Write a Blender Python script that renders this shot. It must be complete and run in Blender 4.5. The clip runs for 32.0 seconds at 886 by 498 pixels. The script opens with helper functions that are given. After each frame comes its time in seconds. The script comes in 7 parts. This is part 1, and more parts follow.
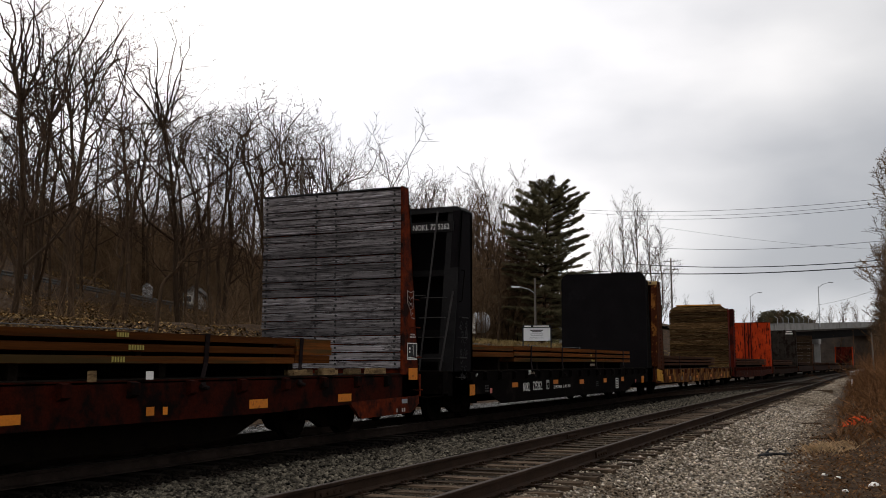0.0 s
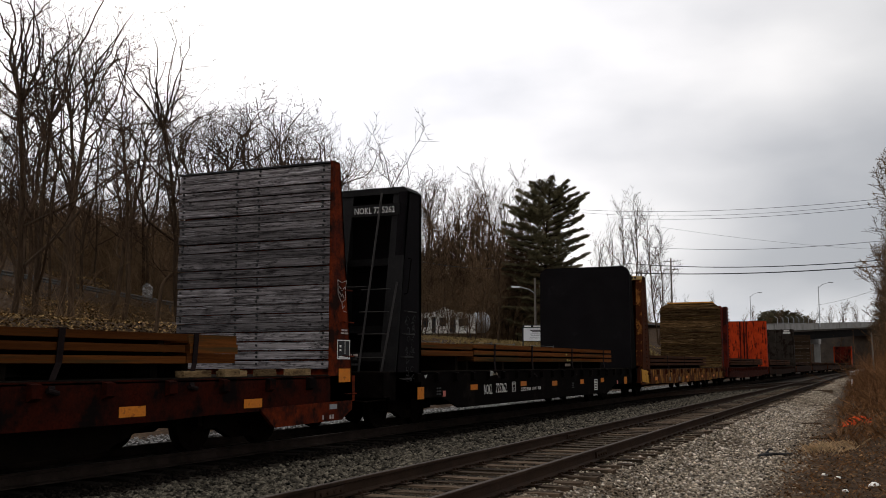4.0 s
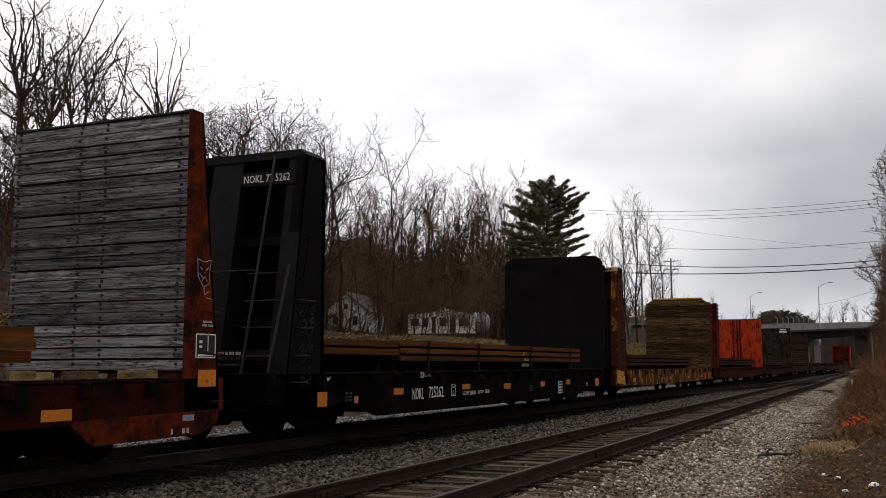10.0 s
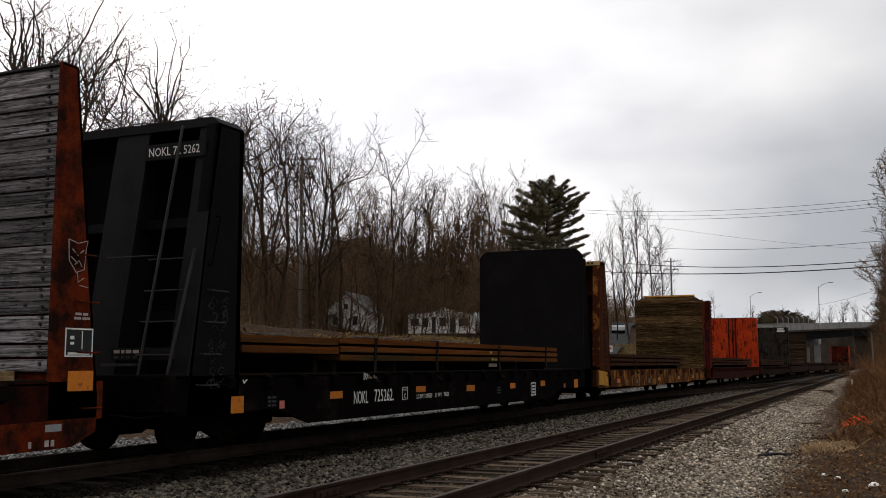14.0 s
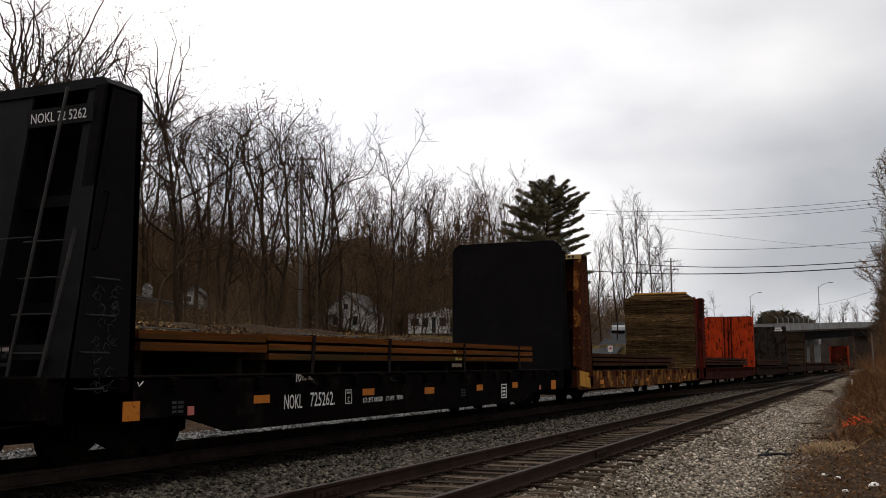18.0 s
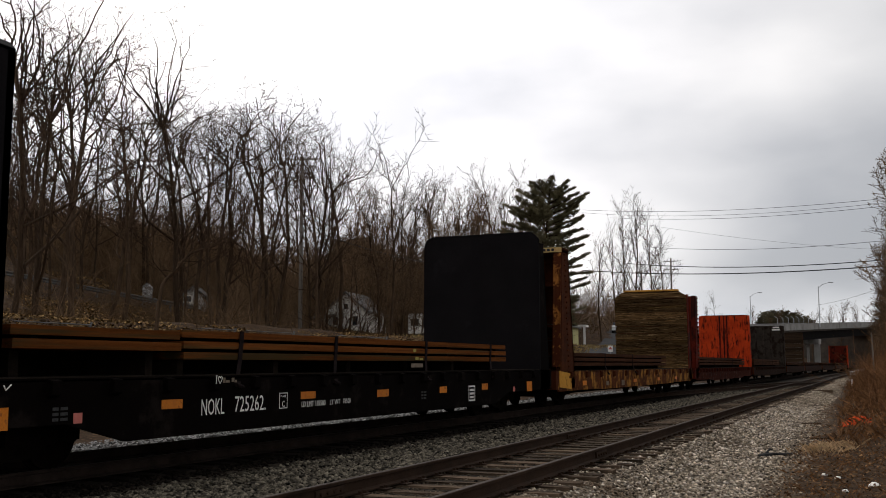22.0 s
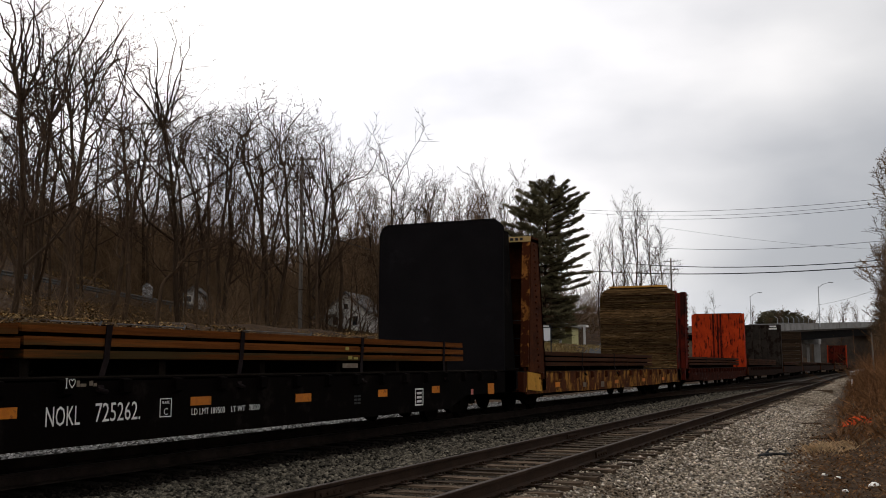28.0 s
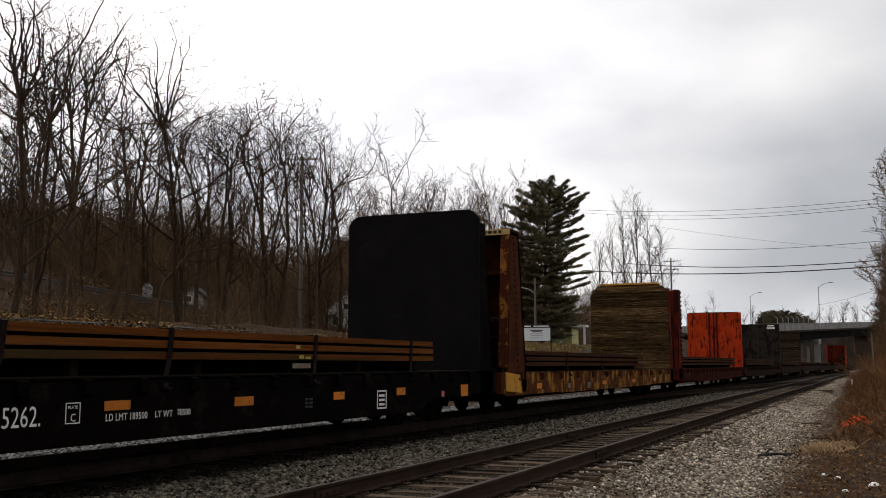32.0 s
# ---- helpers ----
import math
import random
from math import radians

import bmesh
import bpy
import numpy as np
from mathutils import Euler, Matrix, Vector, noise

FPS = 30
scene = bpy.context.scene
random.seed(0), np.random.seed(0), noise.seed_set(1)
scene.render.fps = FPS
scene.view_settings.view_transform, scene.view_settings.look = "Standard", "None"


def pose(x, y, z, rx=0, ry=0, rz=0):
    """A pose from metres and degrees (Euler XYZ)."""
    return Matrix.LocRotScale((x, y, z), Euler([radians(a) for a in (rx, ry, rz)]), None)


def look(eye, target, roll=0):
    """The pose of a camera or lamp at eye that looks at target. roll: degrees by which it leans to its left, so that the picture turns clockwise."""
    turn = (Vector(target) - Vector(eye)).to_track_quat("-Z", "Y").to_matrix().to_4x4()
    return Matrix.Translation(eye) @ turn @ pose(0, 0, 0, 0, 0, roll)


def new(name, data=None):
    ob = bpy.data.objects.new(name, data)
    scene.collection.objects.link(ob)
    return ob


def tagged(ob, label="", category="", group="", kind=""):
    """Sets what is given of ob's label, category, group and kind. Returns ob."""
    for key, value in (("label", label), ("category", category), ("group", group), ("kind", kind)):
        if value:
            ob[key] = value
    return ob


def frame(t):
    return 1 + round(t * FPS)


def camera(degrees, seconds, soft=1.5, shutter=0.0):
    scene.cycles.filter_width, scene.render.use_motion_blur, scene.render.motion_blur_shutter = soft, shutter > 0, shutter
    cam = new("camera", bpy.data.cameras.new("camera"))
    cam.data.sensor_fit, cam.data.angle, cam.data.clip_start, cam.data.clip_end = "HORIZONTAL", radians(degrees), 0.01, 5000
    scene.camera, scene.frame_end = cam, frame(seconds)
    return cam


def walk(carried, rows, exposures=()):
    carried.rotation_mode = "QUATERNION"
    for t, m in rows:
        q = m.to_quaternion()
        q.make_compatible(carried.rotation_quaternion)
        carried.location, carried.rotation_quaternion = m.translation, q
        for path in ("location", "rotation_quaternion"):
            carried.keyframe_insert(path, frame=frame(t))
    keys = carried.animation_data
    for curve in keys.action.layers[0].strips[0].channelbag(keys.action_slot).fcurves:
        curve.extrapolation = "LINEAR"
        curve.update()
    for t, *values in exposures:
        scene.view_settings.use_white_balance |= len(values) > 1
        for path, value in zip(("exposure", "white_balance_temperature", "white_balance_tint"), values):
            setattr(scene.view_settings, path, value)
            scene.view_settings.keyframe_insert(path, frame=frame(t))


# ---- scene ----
# ---------------------------------------------------------------- camera
EYE = Vector((0.0, 0.0, 1.268))
YAW, PITCH = radians(23.75), radians(6.55)
AIM = EYE + Vector((-math.sin(YAW) * math.cos(PITCH), math.cos(YAW) * math.cos(PITCH), math.sin(PITCH)))
cam = camera(47.54, 32.0, soft=0.9)
walk(cam, [(0.0, look(EYE, AIM, -0.07)), (32.0, look(EYE, AIM, -0.07))], exposures=[(0.0, -0.1), (32.0, -0.1)])

# ---------------------------------------------------------------- sky and sun
SUN_ELEV, SUN_AZ = radians(26), radians(-72)
world = bpy.data.worlds.new("sky")
scene.world = world
world.use_nodes = True
wt = world.node_tree
wt.nodes.clear()


def wnode(kind):
    return wt.nodes.new(kind)


w_out = wnode("ShaderNodeOutputWorld")
w_bg = wnode("ShaderNodeBackground")
w_bg.inputs["Strength"].default_value = 1.0
w_tc = wnode("ShaderNodeTexCoord")
w_map = wnode("ShaderNodeMapping")
w_map.inputs["Scale"].default_value = (1.0, 1.0, 2.4)
w_n1 = wnode("ShaderNodeTexNoise")
w_n1.inputs["Scale"].default_value = 2.5
w_n1.inputs["Detail"].default_value = 7.0
w_n1.inputs["Roughness"].default_value = 0.42
w_ramp = wnode("ShaderNodeValToRGB")
w_ramp.color_ramp.elements[0].position = 0.40
w_ramp.color_ramp.elements[0].color = (0.475, 0.487, 0.520, 1)
w_ramp.color_ramp.elements[1].position = 0.70
w_ramp.color_ramp.elements[1].color = (0.912, 0.90, 0.902, 1)
w_dot = wnode("ShaderNodeVectorMath")
w_dot.operation = "DOT_PRODUCT"
w_dot.inputs[1].default_value = (math.sin(SUN_AZ) * math.cos(SUN_ELEV), math.cos(SUN_AZ) * math.cos(SUN_ELEV), math.sin(SUN_ELEV))
w_glow = wnode("ShaderNodeMapRange")
w_glow.interpolation_type = "SMOOTHSTEP"
w_glow.inputs["From Min"].default_value = 0.30
w_glow.inputs["From Max"].default_value = 1.0
w_glow.inputs["To Min"].default_value = 1.0
w_glow.inputs["To Max"].default_value = 2.75
w_low = wnode("ShaderNodeSeparateXYZ")
w_hor = wnode("ShaderNodeMapRange")          # thinner cloud over the horizon
w_hor.interpolation_type = "SMOOTHSTEP"
w_hor.inputs["From Min"].default_value = 0.03
w_hor.inputs["From Max"].default_value = 0.095
w_hor.inputs["To Min"].default_value = 1.36
w_hor.inputs["To Max"].default_value = 1.0
w_brt = wnode("ShaderNodeMath")
w_brt.operation = "MULTIPLY"
w_warm = wnode("ShaderNodeMapRange")
w_warm.inputs["From Min"].default_value = 0.35
w_warm.inputs["From Max"].default_value = 0.85
w_tint = wnode("ShaderNodeMix")
w_tint.data_type, w_tint.blend_type = "RGBA", "MULTIPLY"
w_tint.inputs[7].default_value = (1.12, 1.07, 1.04, 1)
w_add = wnode("ShaderNodeMix")
w_add.data_type, w_add.blend_type = "RGBA", "MULTIPLY"
w_add.inputs[0].default_value = 1.0
w_sky = wnode("ShaderNodeTexSky")
w_sky.sky_type, w_sky.sun_disc, w_sky.sun_elevation, w_sky.sun_rotation = "NISHITA", False, SUN_ELEV, SUN_AZ
w_sm = wnode("ShaderNodeMix")
w_sm.data_type, w_sm.blend_type = "RGBA", "MIX"
w_sc = wnode("ShaderNodeMix")
w_sc.data_type, w_sc.blend_type = "RGBA", "MULTIPLY"
w_sc.inputs[0].default_value = 1.0
w_sc.inputs[7].default_value = (0.1, 0.1, 0.1, 1)
w_sm.inputs[0].default_value = 0.06
L = wt.links.new
L(w_tc.outputs["Generated"], w_map.inputs[0])
L(w_map.outputs[0], w_n1.inputs["Vector"])
L(w_n1.outputs["Fac"], w_ramp.inputs[0])
L(w_tc.outputs["Generated"], w_dot.inputs[0])
L(w_dot.outputs["Value"], w_glow.inputs["Value"])
L(w_ramp.outputs[0], w_add.inputs[6])
L(w_tc.outputs["Generated"], w_low.inputs[0])
L(w_low.outputs["Z"], w_hor.inputs["Value"])
L(w_glow.outputs[0], w_brt.inputs[0])
L(w_hor.outputs[0], w_brt.inputs[1])
L(w_brt.outputs[0], w_add.inputs[7])
L(w_dot.outputs["Value"], w_warm.inputs["Value"])
L(w_warm.outputs[0], w_tint.inputs[0])
L(w_add.outputs[2], w_tint.inputs[6])
L(w_sky.outputs[0], w_sc.inputs[6])
L(w_tint.outputs[2], w_sm.inputs[6])
L(w_sc.outputs[2], w_sm.inputs[7])
L(w_sm.outputs[2], w_bg.inputs["Color"])
L(w_bg.outputs[0], w_out.inputs["Surface"])

sun = new("sun", bpy.data.lights.new("sun", "SUN"))
sun.data.energy, sun.data.angle, sun.data.color = 0.3, radians(25), (1.0, 0.97, 0.93)
sun.matrix_world = look((math.sin(SUN_AZ) * 60 * math.cos(SUN_ELEV), math.cos(SUN_AZ) * 60 * math.cos(SUN_ELEV), 60 * math.sin(SUN_ELEV)), (0, 0, 0))


# ---------------------------------------------------------------- materials
def material(name, c1, c2, scale=3.0, rough=0.8, metal=0.0, bump=0.2, fine=40.0, c3=None, c3_amount=0.5, c3_scale=0.8,
             stretch=(1, 1, 1), vary=0.0, spec=0.3, island=False, c3_stretch=None, sharp=0.08, lo=0.36, hi=0.64, crack=None, fray=None):
    """A procedural surface: two colours mixed by a coarse and a fine noise, a third one in ragged patches, and a fine relief."""
    m = bpy.data.materials.new(name)
    m.use_nodes = True
    nt = m.node_tree
    bsdf = nt.nodes["Principled BSDF"]
    add, link = nt.nodes.new, nt.links.new
    tc = add("ShaderNodeTexCoord")
    info = add("ShaderNodeObjectInfo")
    off = add("ShaderNodeVectorMath")
    off.operation = "MULTIPLY_ADD"
    off.inputs[1].default_value = (13.7, 7.9, 11.3)
    link(info.outputs["Random"], off.inputs[0])
    link(tc.outputs["Object"], off.inputs[2])
    mp = add("ShaderNodeMapping")
    mp.inputs["Scale"].default_value = stretch
    link(off.outputs[0], mp.inputs[0])
    n1 = add("ShaderNodeTexNoise")
    n1.inputs["Scale"].default_value, n1.inputs["Detail"].default_value, n1.inputs["Roughness"].default_value = scale, 6.0, 0.6
    n2 = add("ShaderNodeTexNoise")
    n2.inputs["Scale"].default_value, n2.inputs["Detail"].default_value, n2.inputs["Roughness"].default_value = fine, 4.0, 0.7
    for n in (n1, n2):
        link(mp.outputs[0], n.inputs["Vector"])
    av = add("ShaderNodeMath")
    av.operation = "MULTIPLY_ADD"
    av.inputs[1].default_value = 0.4
    link(n2.outputs["Fac"], av.inputs[0])
    sc = add("ShaderNodeMath")
    sc.operation = "MULTIPLY"
    sc.inputs[1].default_value = 0.6
    link(n1.outputs["Fac"], sc.inputs[0])
    link(sc.outputs[0], av.inputs[2])
    rp = add("ShaderNodeValToRGB")
    rp.color_ramp.elements[0].position, rp.color_ramp.elements[0].color = lo, (*c1, 1)
    rp.color_ramp.elements[1].position, rp.color_ramp.elements[1].color = hi, (*c2, 1)
    link(av.outputs[0], rp.inputs[0])
    out = rp.outputs[0]
    if c3:
        n3 = add("ShaderNodeTexNoise")
        n3.inputs["Scale"].default_value, n3.inputs["Detail"].default_value, n3.inputs["Roughness"].default_value = c3_scale, 7.0, 0.68
        if c3_stretch:
            mp3 = add("ShaderNodeMapping")
            mp3.inputs["Scale"].default_value = c3_stretch
            link(off.outputs[0], mp3.inputs[0])
            link(mp3.outputs[0], n3.inputs["Vector"])
        else:
            link(mp.outputs[0], n3.inputs["Vector"])
        r3 = add("ShaderNodeMapRange")
        r3.inputs["From Min"].default_value, r3.inputs["From Max"].default_value = 0.62 - 0.3 * c3_amount, 0.62 - 0.3 * c3_amount + sharp
        link(n3.outputs["Fac"], r3.inputs["Value"])
        mx = add("ShaderNodeMix")
        mx.data_type = "RGBA"
        mx.inputs[7].default_value = (*c3, 1)
        link(r3.outputs[0], mx.inputs[0])
        link(out, mx.inputs[6])
        out = mx.outputs[2]
    if crack:
        # thin dark checks along the grain
        mp4 = add("ShaderNodeMapping")
        mp4.inputs["Scale"].default_value = crack
        link(off.outputs[0], mp4.inputs[0])
        n4 = add("ShaderNodeTexNoise")
        n4.inputs["Scale"].default_value, n4.inputs["Detail"].default_value, n4.inputs["Roughness"].default_value = 1.0, 5.0, 0.6
        link(mp4.outputs[0], n4.inputs["Vector"])
        d1 = add("ShaderNodeMath")
        d1.operation = "SUBTRACT"
        d1.inputs[1].default_value = 0.5
        link(n4.outputs["Fac"], d1.inputs[0])
        d2 = add("ShaderNodeMath")
        d2.operation = "ABSOLUTE"
        link(d1.outputs[0], d2.inputs[0])
        r4 = add("ShaderNodeMapRange")
        r4.inputs["From Min"].default_value, r4.inputs["From Max"].default_value = 0.006, 0.03
        r4.inputs["To Min"].default_value, r4.inputs["To Max"].default_value = 0.85, 0.0
        link(d2.outputs[0], r4.inputs["Value"])
        mx4 = add("ShaderNodeMix")
        mx4.data_type = "RGBA"
        mx4.inputs[7].default_value = (c1[0] * 0.35, c1[1] * 0.35, c1[2] * 0.35, 1)
        link(r4.outputs[0], mx4.inputs[0])
        link(out, mx4.inputs[6])
        out = mx4.outputs[2]
    if fray:
        # pale frayed fibres along the grain, and small dark knots
        mp5 = add("ShaderNodeMapping")
        mp5.inputs["Scale"].default_value = (1.3, 1.0, 26.0)
        link(off.outputs[0], mp5.inputs[0])
        n5 = add("ShaderNodeTexNoise")
        n5.inputs["Scale"].default_value, n5.inputs["Detail"].default_value, n5.inputs["Roughness"].default_value = 1.2, 6.0, 0.7
        link(mp5.outputs[0], n5.inputs["Vector"])
        r5 = add("ShaderNodeMapRange")
        r5.inputs["From Min"].default_value, r5.inputs["From Max"].default_value = 0.57, 0.66
        link(n5.outputs["Fac"], r5.inputs["Value"])
        mx5 = add("ShaderNodeMix")
        mx5.data_type = "RGBA"
        mx5.inputs[7].default_value = (*fray, 1)
        link(r5.outputs[0], mx5.inputs[0])
        link(out, mx5.inputs[6])
        mp6 = add("ShaderNodeMapping")
        mp6.inputs["Scale"].default_value = (1.0, 0.3, 2.0)
        link(off.outputs[0], mp6.inputs[0])
        vo = add("ShaderNodeTexVoronoi")
        vo.inputs["Scale"].default_value = 2.6
        link(mp6.outputs[0], vo.inputs["Vector"])
        r6 = add("ShaderNodeMapRange")
        r6.inputs["From Min"].default_value, r6.inputs["From Max"].default_value = 0.05, 0.13
        r6.inputs["To Min"].default_value, r6.inputs["To Max"].default_value = 0.9, 0.0
        link(vo.outputs["Distance"], r6.inputs["Value"])
        mx6 = add("ShaderNodeMix")
        mx6.data_type = "RGBA"
        mx6.inputs[7].default_value = (c1[0] * 0.3, c1[1] * 0.3, c1[2] * 0.3, 1)
        link(r6.outputs[0], mx6.inputs[0])
        link(mx5.outputs[2], mx6.inputs[6])
        out = mx6.outputs[2]
    if vary:
        src = info.outputs["Random"]
        if island:
            geo = add("ShaderNodeNewGeometry")
            src = geo.outputs["Random Per Island"]
        rv = add("ShaderNodeMapRange")
        rv.inputs["To Min"].default_value, rv.inputs["To Max"].default_value = 1 - vary, 1 + vary
        link(src, rv.inputs["Value"])
        hv = add("ShaderNodeHueSaturation")
        link(rv.outputs[0], hv.inputs["Value"])
        link(out, hv.inputs["Color"])
        out = hv.outputs[0]
    link(out, bsdf.inputs["Base Color"])
    rr = add("ShaderNodeMapRange")
    rr.inputs["To Min"].default_value, rr.inputs["To Max"].default_value = max(0.05, rough - 0.12), min(1.0, rough + 0.12)
    link(n1.outputs["Fac"], rr.inputs["Value"])
    link(rr.outputs[0], bsdf.inputs["Roughness"])
    bsdf.inputs["Metallic"].default_value = metal
    bsdf.inputs["Specular IOR Level"].default_value = spec
    if bump:
        bp = add("ShaderNodeBump")
        bp.inputs["Strength"].default_value, bp.inputs["Distance"].default_value = bump, 0.02
        link(av.outputs[0], bp.inputs["Height"])
        link(bp.outputs[0], bsdf.inputs["Normal"])
    return m


M = {}
M["rail_side"] = material("rail_rust", (0.020, 0.012, 0.0075), (0.052, 0.030, 0.019), 2, 0.9, 0.0, 0.3, 60, spec=0.08)
M["rail_top"] = material("rail_head_worn", (0.042, 0.032, 0.026), (0.090, 0.073, 0.062), 4, 0.82, 0.0, 0.05, 60, stretch=(1, 0.1, 1), spec=0.12)
M["rail_dull"] = material("rail_head_dull", (0.036, 0.029, 0.025), (0.080, 0.066, 0.058), 4, 0.82, 0.0, 0.05, 60, stretch=(1, 0.1, 1), spec=0.12)
# main-track ties and rails: grime and the train's shade share one dark colour
M["tie_dark"] = material("oily_shaded_tie", (0.006, 0.005, 0.004), (0.032, 0.025, 0.020), 2, 0.95, 0, 0.6, 18, stretch=(0.4, 4, 4), vary=0.4, spec=0.03)
M["rail_dark"] = material("shaded_rail_rust", (0.018, 0.0125, 0.010), (0.050, 0.036, 0.029), 2, 0.9, 0.0, 0.3, 60, spec=0.04)
M["tie"] = material("weathered_tie", (0.016, 0.011, 0.007), (0.145, 0.100, 0.066), 2, 0.95, 0, 0.8, 18, stretch=(0.4, 4, 4), vary=0.55, spec=0.05, lo=0.40, hi=0.62)
# bed colour is darkened to stand in for shade between the loose stones
M["ballast"] = material("ballast", (0.006, 0.0046, 0.0032), (0.060, 0.047, 0.034), 9, 0.95, 0, 1.0, 28, c3=(0.13, 0.112, 0.090), c3_amount=0.12, c3_scale=16, spec=0.04, lo=0.40, hi=0.62)
M["stone"] = material("ballast_stone", (0.008, 0.0066, 0.0050), (0.165, 0.142, 0.105), 6, 0.92, 0, 0.3, 40, vary=0.98, island=True, spec=0.05)
M["grey_stone"] = material("grey_crushed_stone", (0.060, 0.057, 0.053), (0.27, 0.262, 0.25), 6, 0.92, 0, 0.3, 40, vary=0.9, island=True, spec=0.05)
M["gravel"] = material("pale_gravel", (0.080, 0.060, 0.042), (0.56, 0.465, 0.350), 6, 0.92, 0, 0.3, 40, lo=0.40, hi=0.62, c3=(0.095, 0.066, 0.042), c3_amount=0.46, c3_scale=0.6, sharp=0.22, vary=0.9, island=True, spec=0.05)
M["lawn"] = material("winter_lawn", (0.15, 0.105, 0.042), (0.38, 0.27, 0.115), 1.0, 1.0, 0, 0.5, 12, spec=0.03)
M["asphalt"] = material("asphalt", (0.04, 0.04, 0.041), (0.075, 0.074, 0.074), 0.7, 0.95, 0, 0.3, 30, spec=0.03)
M["bark"] = material("bark", (0.022, 0.014, 0.009), (0.105, 0.067, 0.041), 3, 0.95, 0, 0.8, 20, stretch=(3, 3, 0.5), vary=0.4, spec=0.03)
M["twig"] = material("twigs", (0.026, 0.016, 0.010), (0.088, 0.054, 0.032), 2, 0.95, 0, 0.0, 8, vary=0.35, spec=0.03)
M["brush"] = material("bare_brush", (0.056, 0.035, 0.019), (0.205, 0.131, 0.074), 0.35, 0.95, 0, 0.0, 6, vary=0.35, spec=0.03)
M["needles"] = material("pine_needles", (0.055, 0.048, 0.023), (0.155, 0.128, 0.066), 0.8, 0.8, 0, 0.0, 6, vary=0.3, spec=0.15)
M["drygrass"] = material("dry_grass", (0.28, 0.17, 0.085), (0.60, 0.42, 0.24), 1.5, 0.95, 0, 0.0, 8, vary=0.35, island=True, spec=0.03)
M["weeds"] = material("dead_weeds", (0.080, 0.038, 0.017), (0.225, 0.112, 0.048), 1.5, 0.95, 0, 0.0, 8, vary=0.5, island=True, spec=0.03)
M["concrete"] = material("concrete", (0.26, 0.25, 0.23), (0.42, 0.40, 0.37), 0.5, 0.9, 0, 0.3, 12, c3=(0.16, 0.15, 0.14), c3_amount=0.3, c3_scale=0.3, c3_stretch=(1, 1, 0.3))
M["old_concrete"] = material("old_concrete", (0.045, 0.035, 0.027), (0.100, 0.080, 0.064), 0.4, 0.95, 0, 0.3, 10, c3=(0.05, 0.042, 0.035), c3_amount=0.4, c3_scale=0.25, spec=0.05)
M["leaf"] = material("fallen_leaves", (0.028, 0.015, 0.007), (0.21, 0.118, 0.055), 2.0, 0.95, 0, 0.0, 8, vary=0.95, island=True, spec=0.03)
M["slope_leaf"] = material("ochre_fallen_leaves", (0.035, 0.020, 0.009), (0.34, 0.21, 0.085), 2.0, 0.95, 0, 0.0, 8, vary=0.95, island=True, spec=0.03)
M["pale_concrete"] = material("pale_concrete", (0.22, 0.205, 0.185), (0.36, 0.345, 0.32), 0.5, 0.9, 0, 0.3, 12, c3=(0.10, 0.088, 0.075), c3_amount=0.35, c3_scale=0.5, c3_stretch=(1, 1, 0.4), sharp=0.2)
# fines under the gravel, darkened likewise for the shaded gaps
M["gravel_bed"] = material("gravel_fines", (0.034, 0.024, 0.016), (0.25, 0.196, 0.142), 9, 0.95, 0, 0.8, 26, spec=0.04, lo=0.38, hi=0.64)
M["girder"] = material("bridge_steel", (0.005, 0.0045, 0.004), (0.014, 0.012, 0.011), 0.6, 0.9, 0, 0.2, 12, spec=0.02)
M["lamp_grey"] = material("pale_grey_paint", (0.40, 0.41, 0.42), (0.52, 0.53, 0.54), 3, 0.7, 0.0, 0.1, 20)
M["dull_galv"] = material("dull_galvanised", (0.07, 0.068, 0.065), (0.15, 0.147, 0.142), 3, 0.8, 0.1, 0.1, 20)
M["galv"] = material("galvanised", (0.28, 0.29, 0.30), (0.42, 0.43, 0.44), 3, 0.5, 0.6, 0.1, 20)
M["pole"] = material("pole_wood", (0.10, 0.085, 0.07), (0.22, 0.19, 0.16), 2, 0.95, 0, 0.5, 20, stretch=(3, 3, 0.3))
M["wire"] = material("cable", (0.01, 0.01, 0.01), (0.02, 0.02, 0.02), 2, 0.6, 0, 0.0, 8)
# car paints
M["a_steel"] = material("oxide_red_steel", (0.072, 0.0088, 0.0026), (0.18, 0.027, 0.006), 2.2, 0.85, 0.0, 0.3, 30, c3=(0.016, 0.006, 0.004), c3_amount=0.66, c3_scale=2.6, spec=0.05, sharp=0.18)
M["black"] = material("black_steel", (0.0021, 0.0014, 0.0011), (0.0048, 0.0033, 0.0026), 1.6, 0.85, 0.0, 0.2, 30, c3=(0.012, 0.009, 0.0075), c3_amount=0.2, c3_scale=1.6, spec=0.02)
# paler black steel: light on posts and rungs is put into the colour
M["black_lit"] = material("lit_black_steel", (0.011, 0.0100, 0.0098), (0.021, 0.0195, 0.0190), 1.4, 0.8, 0.0, 0.2, 26, c3=(0.007, 0.007, 0.007), c3_amount=0.3, c3_scale=1.1, spec=0.08, sharp=0.2)
M["pale_bar"] = material("pale_black_bar", (0.030, 0.027, 0.025), (0.058, 0.053, 0.050), 3, 0.7, 0.0, 0.1, 30, spec=0.1)
M["a_sill"] = material("dirty_oxide_steel", (0.026, 0.0032, 0.0014), (0.108, 0.0145, 0.0034), 1.5, 0.88, 0.0, 0.3, 30, c3=(0.006, 0.0035, 0.003), c3_amount=0.98, c3_scale=1.5, spec=0.03, sharp=0.25)
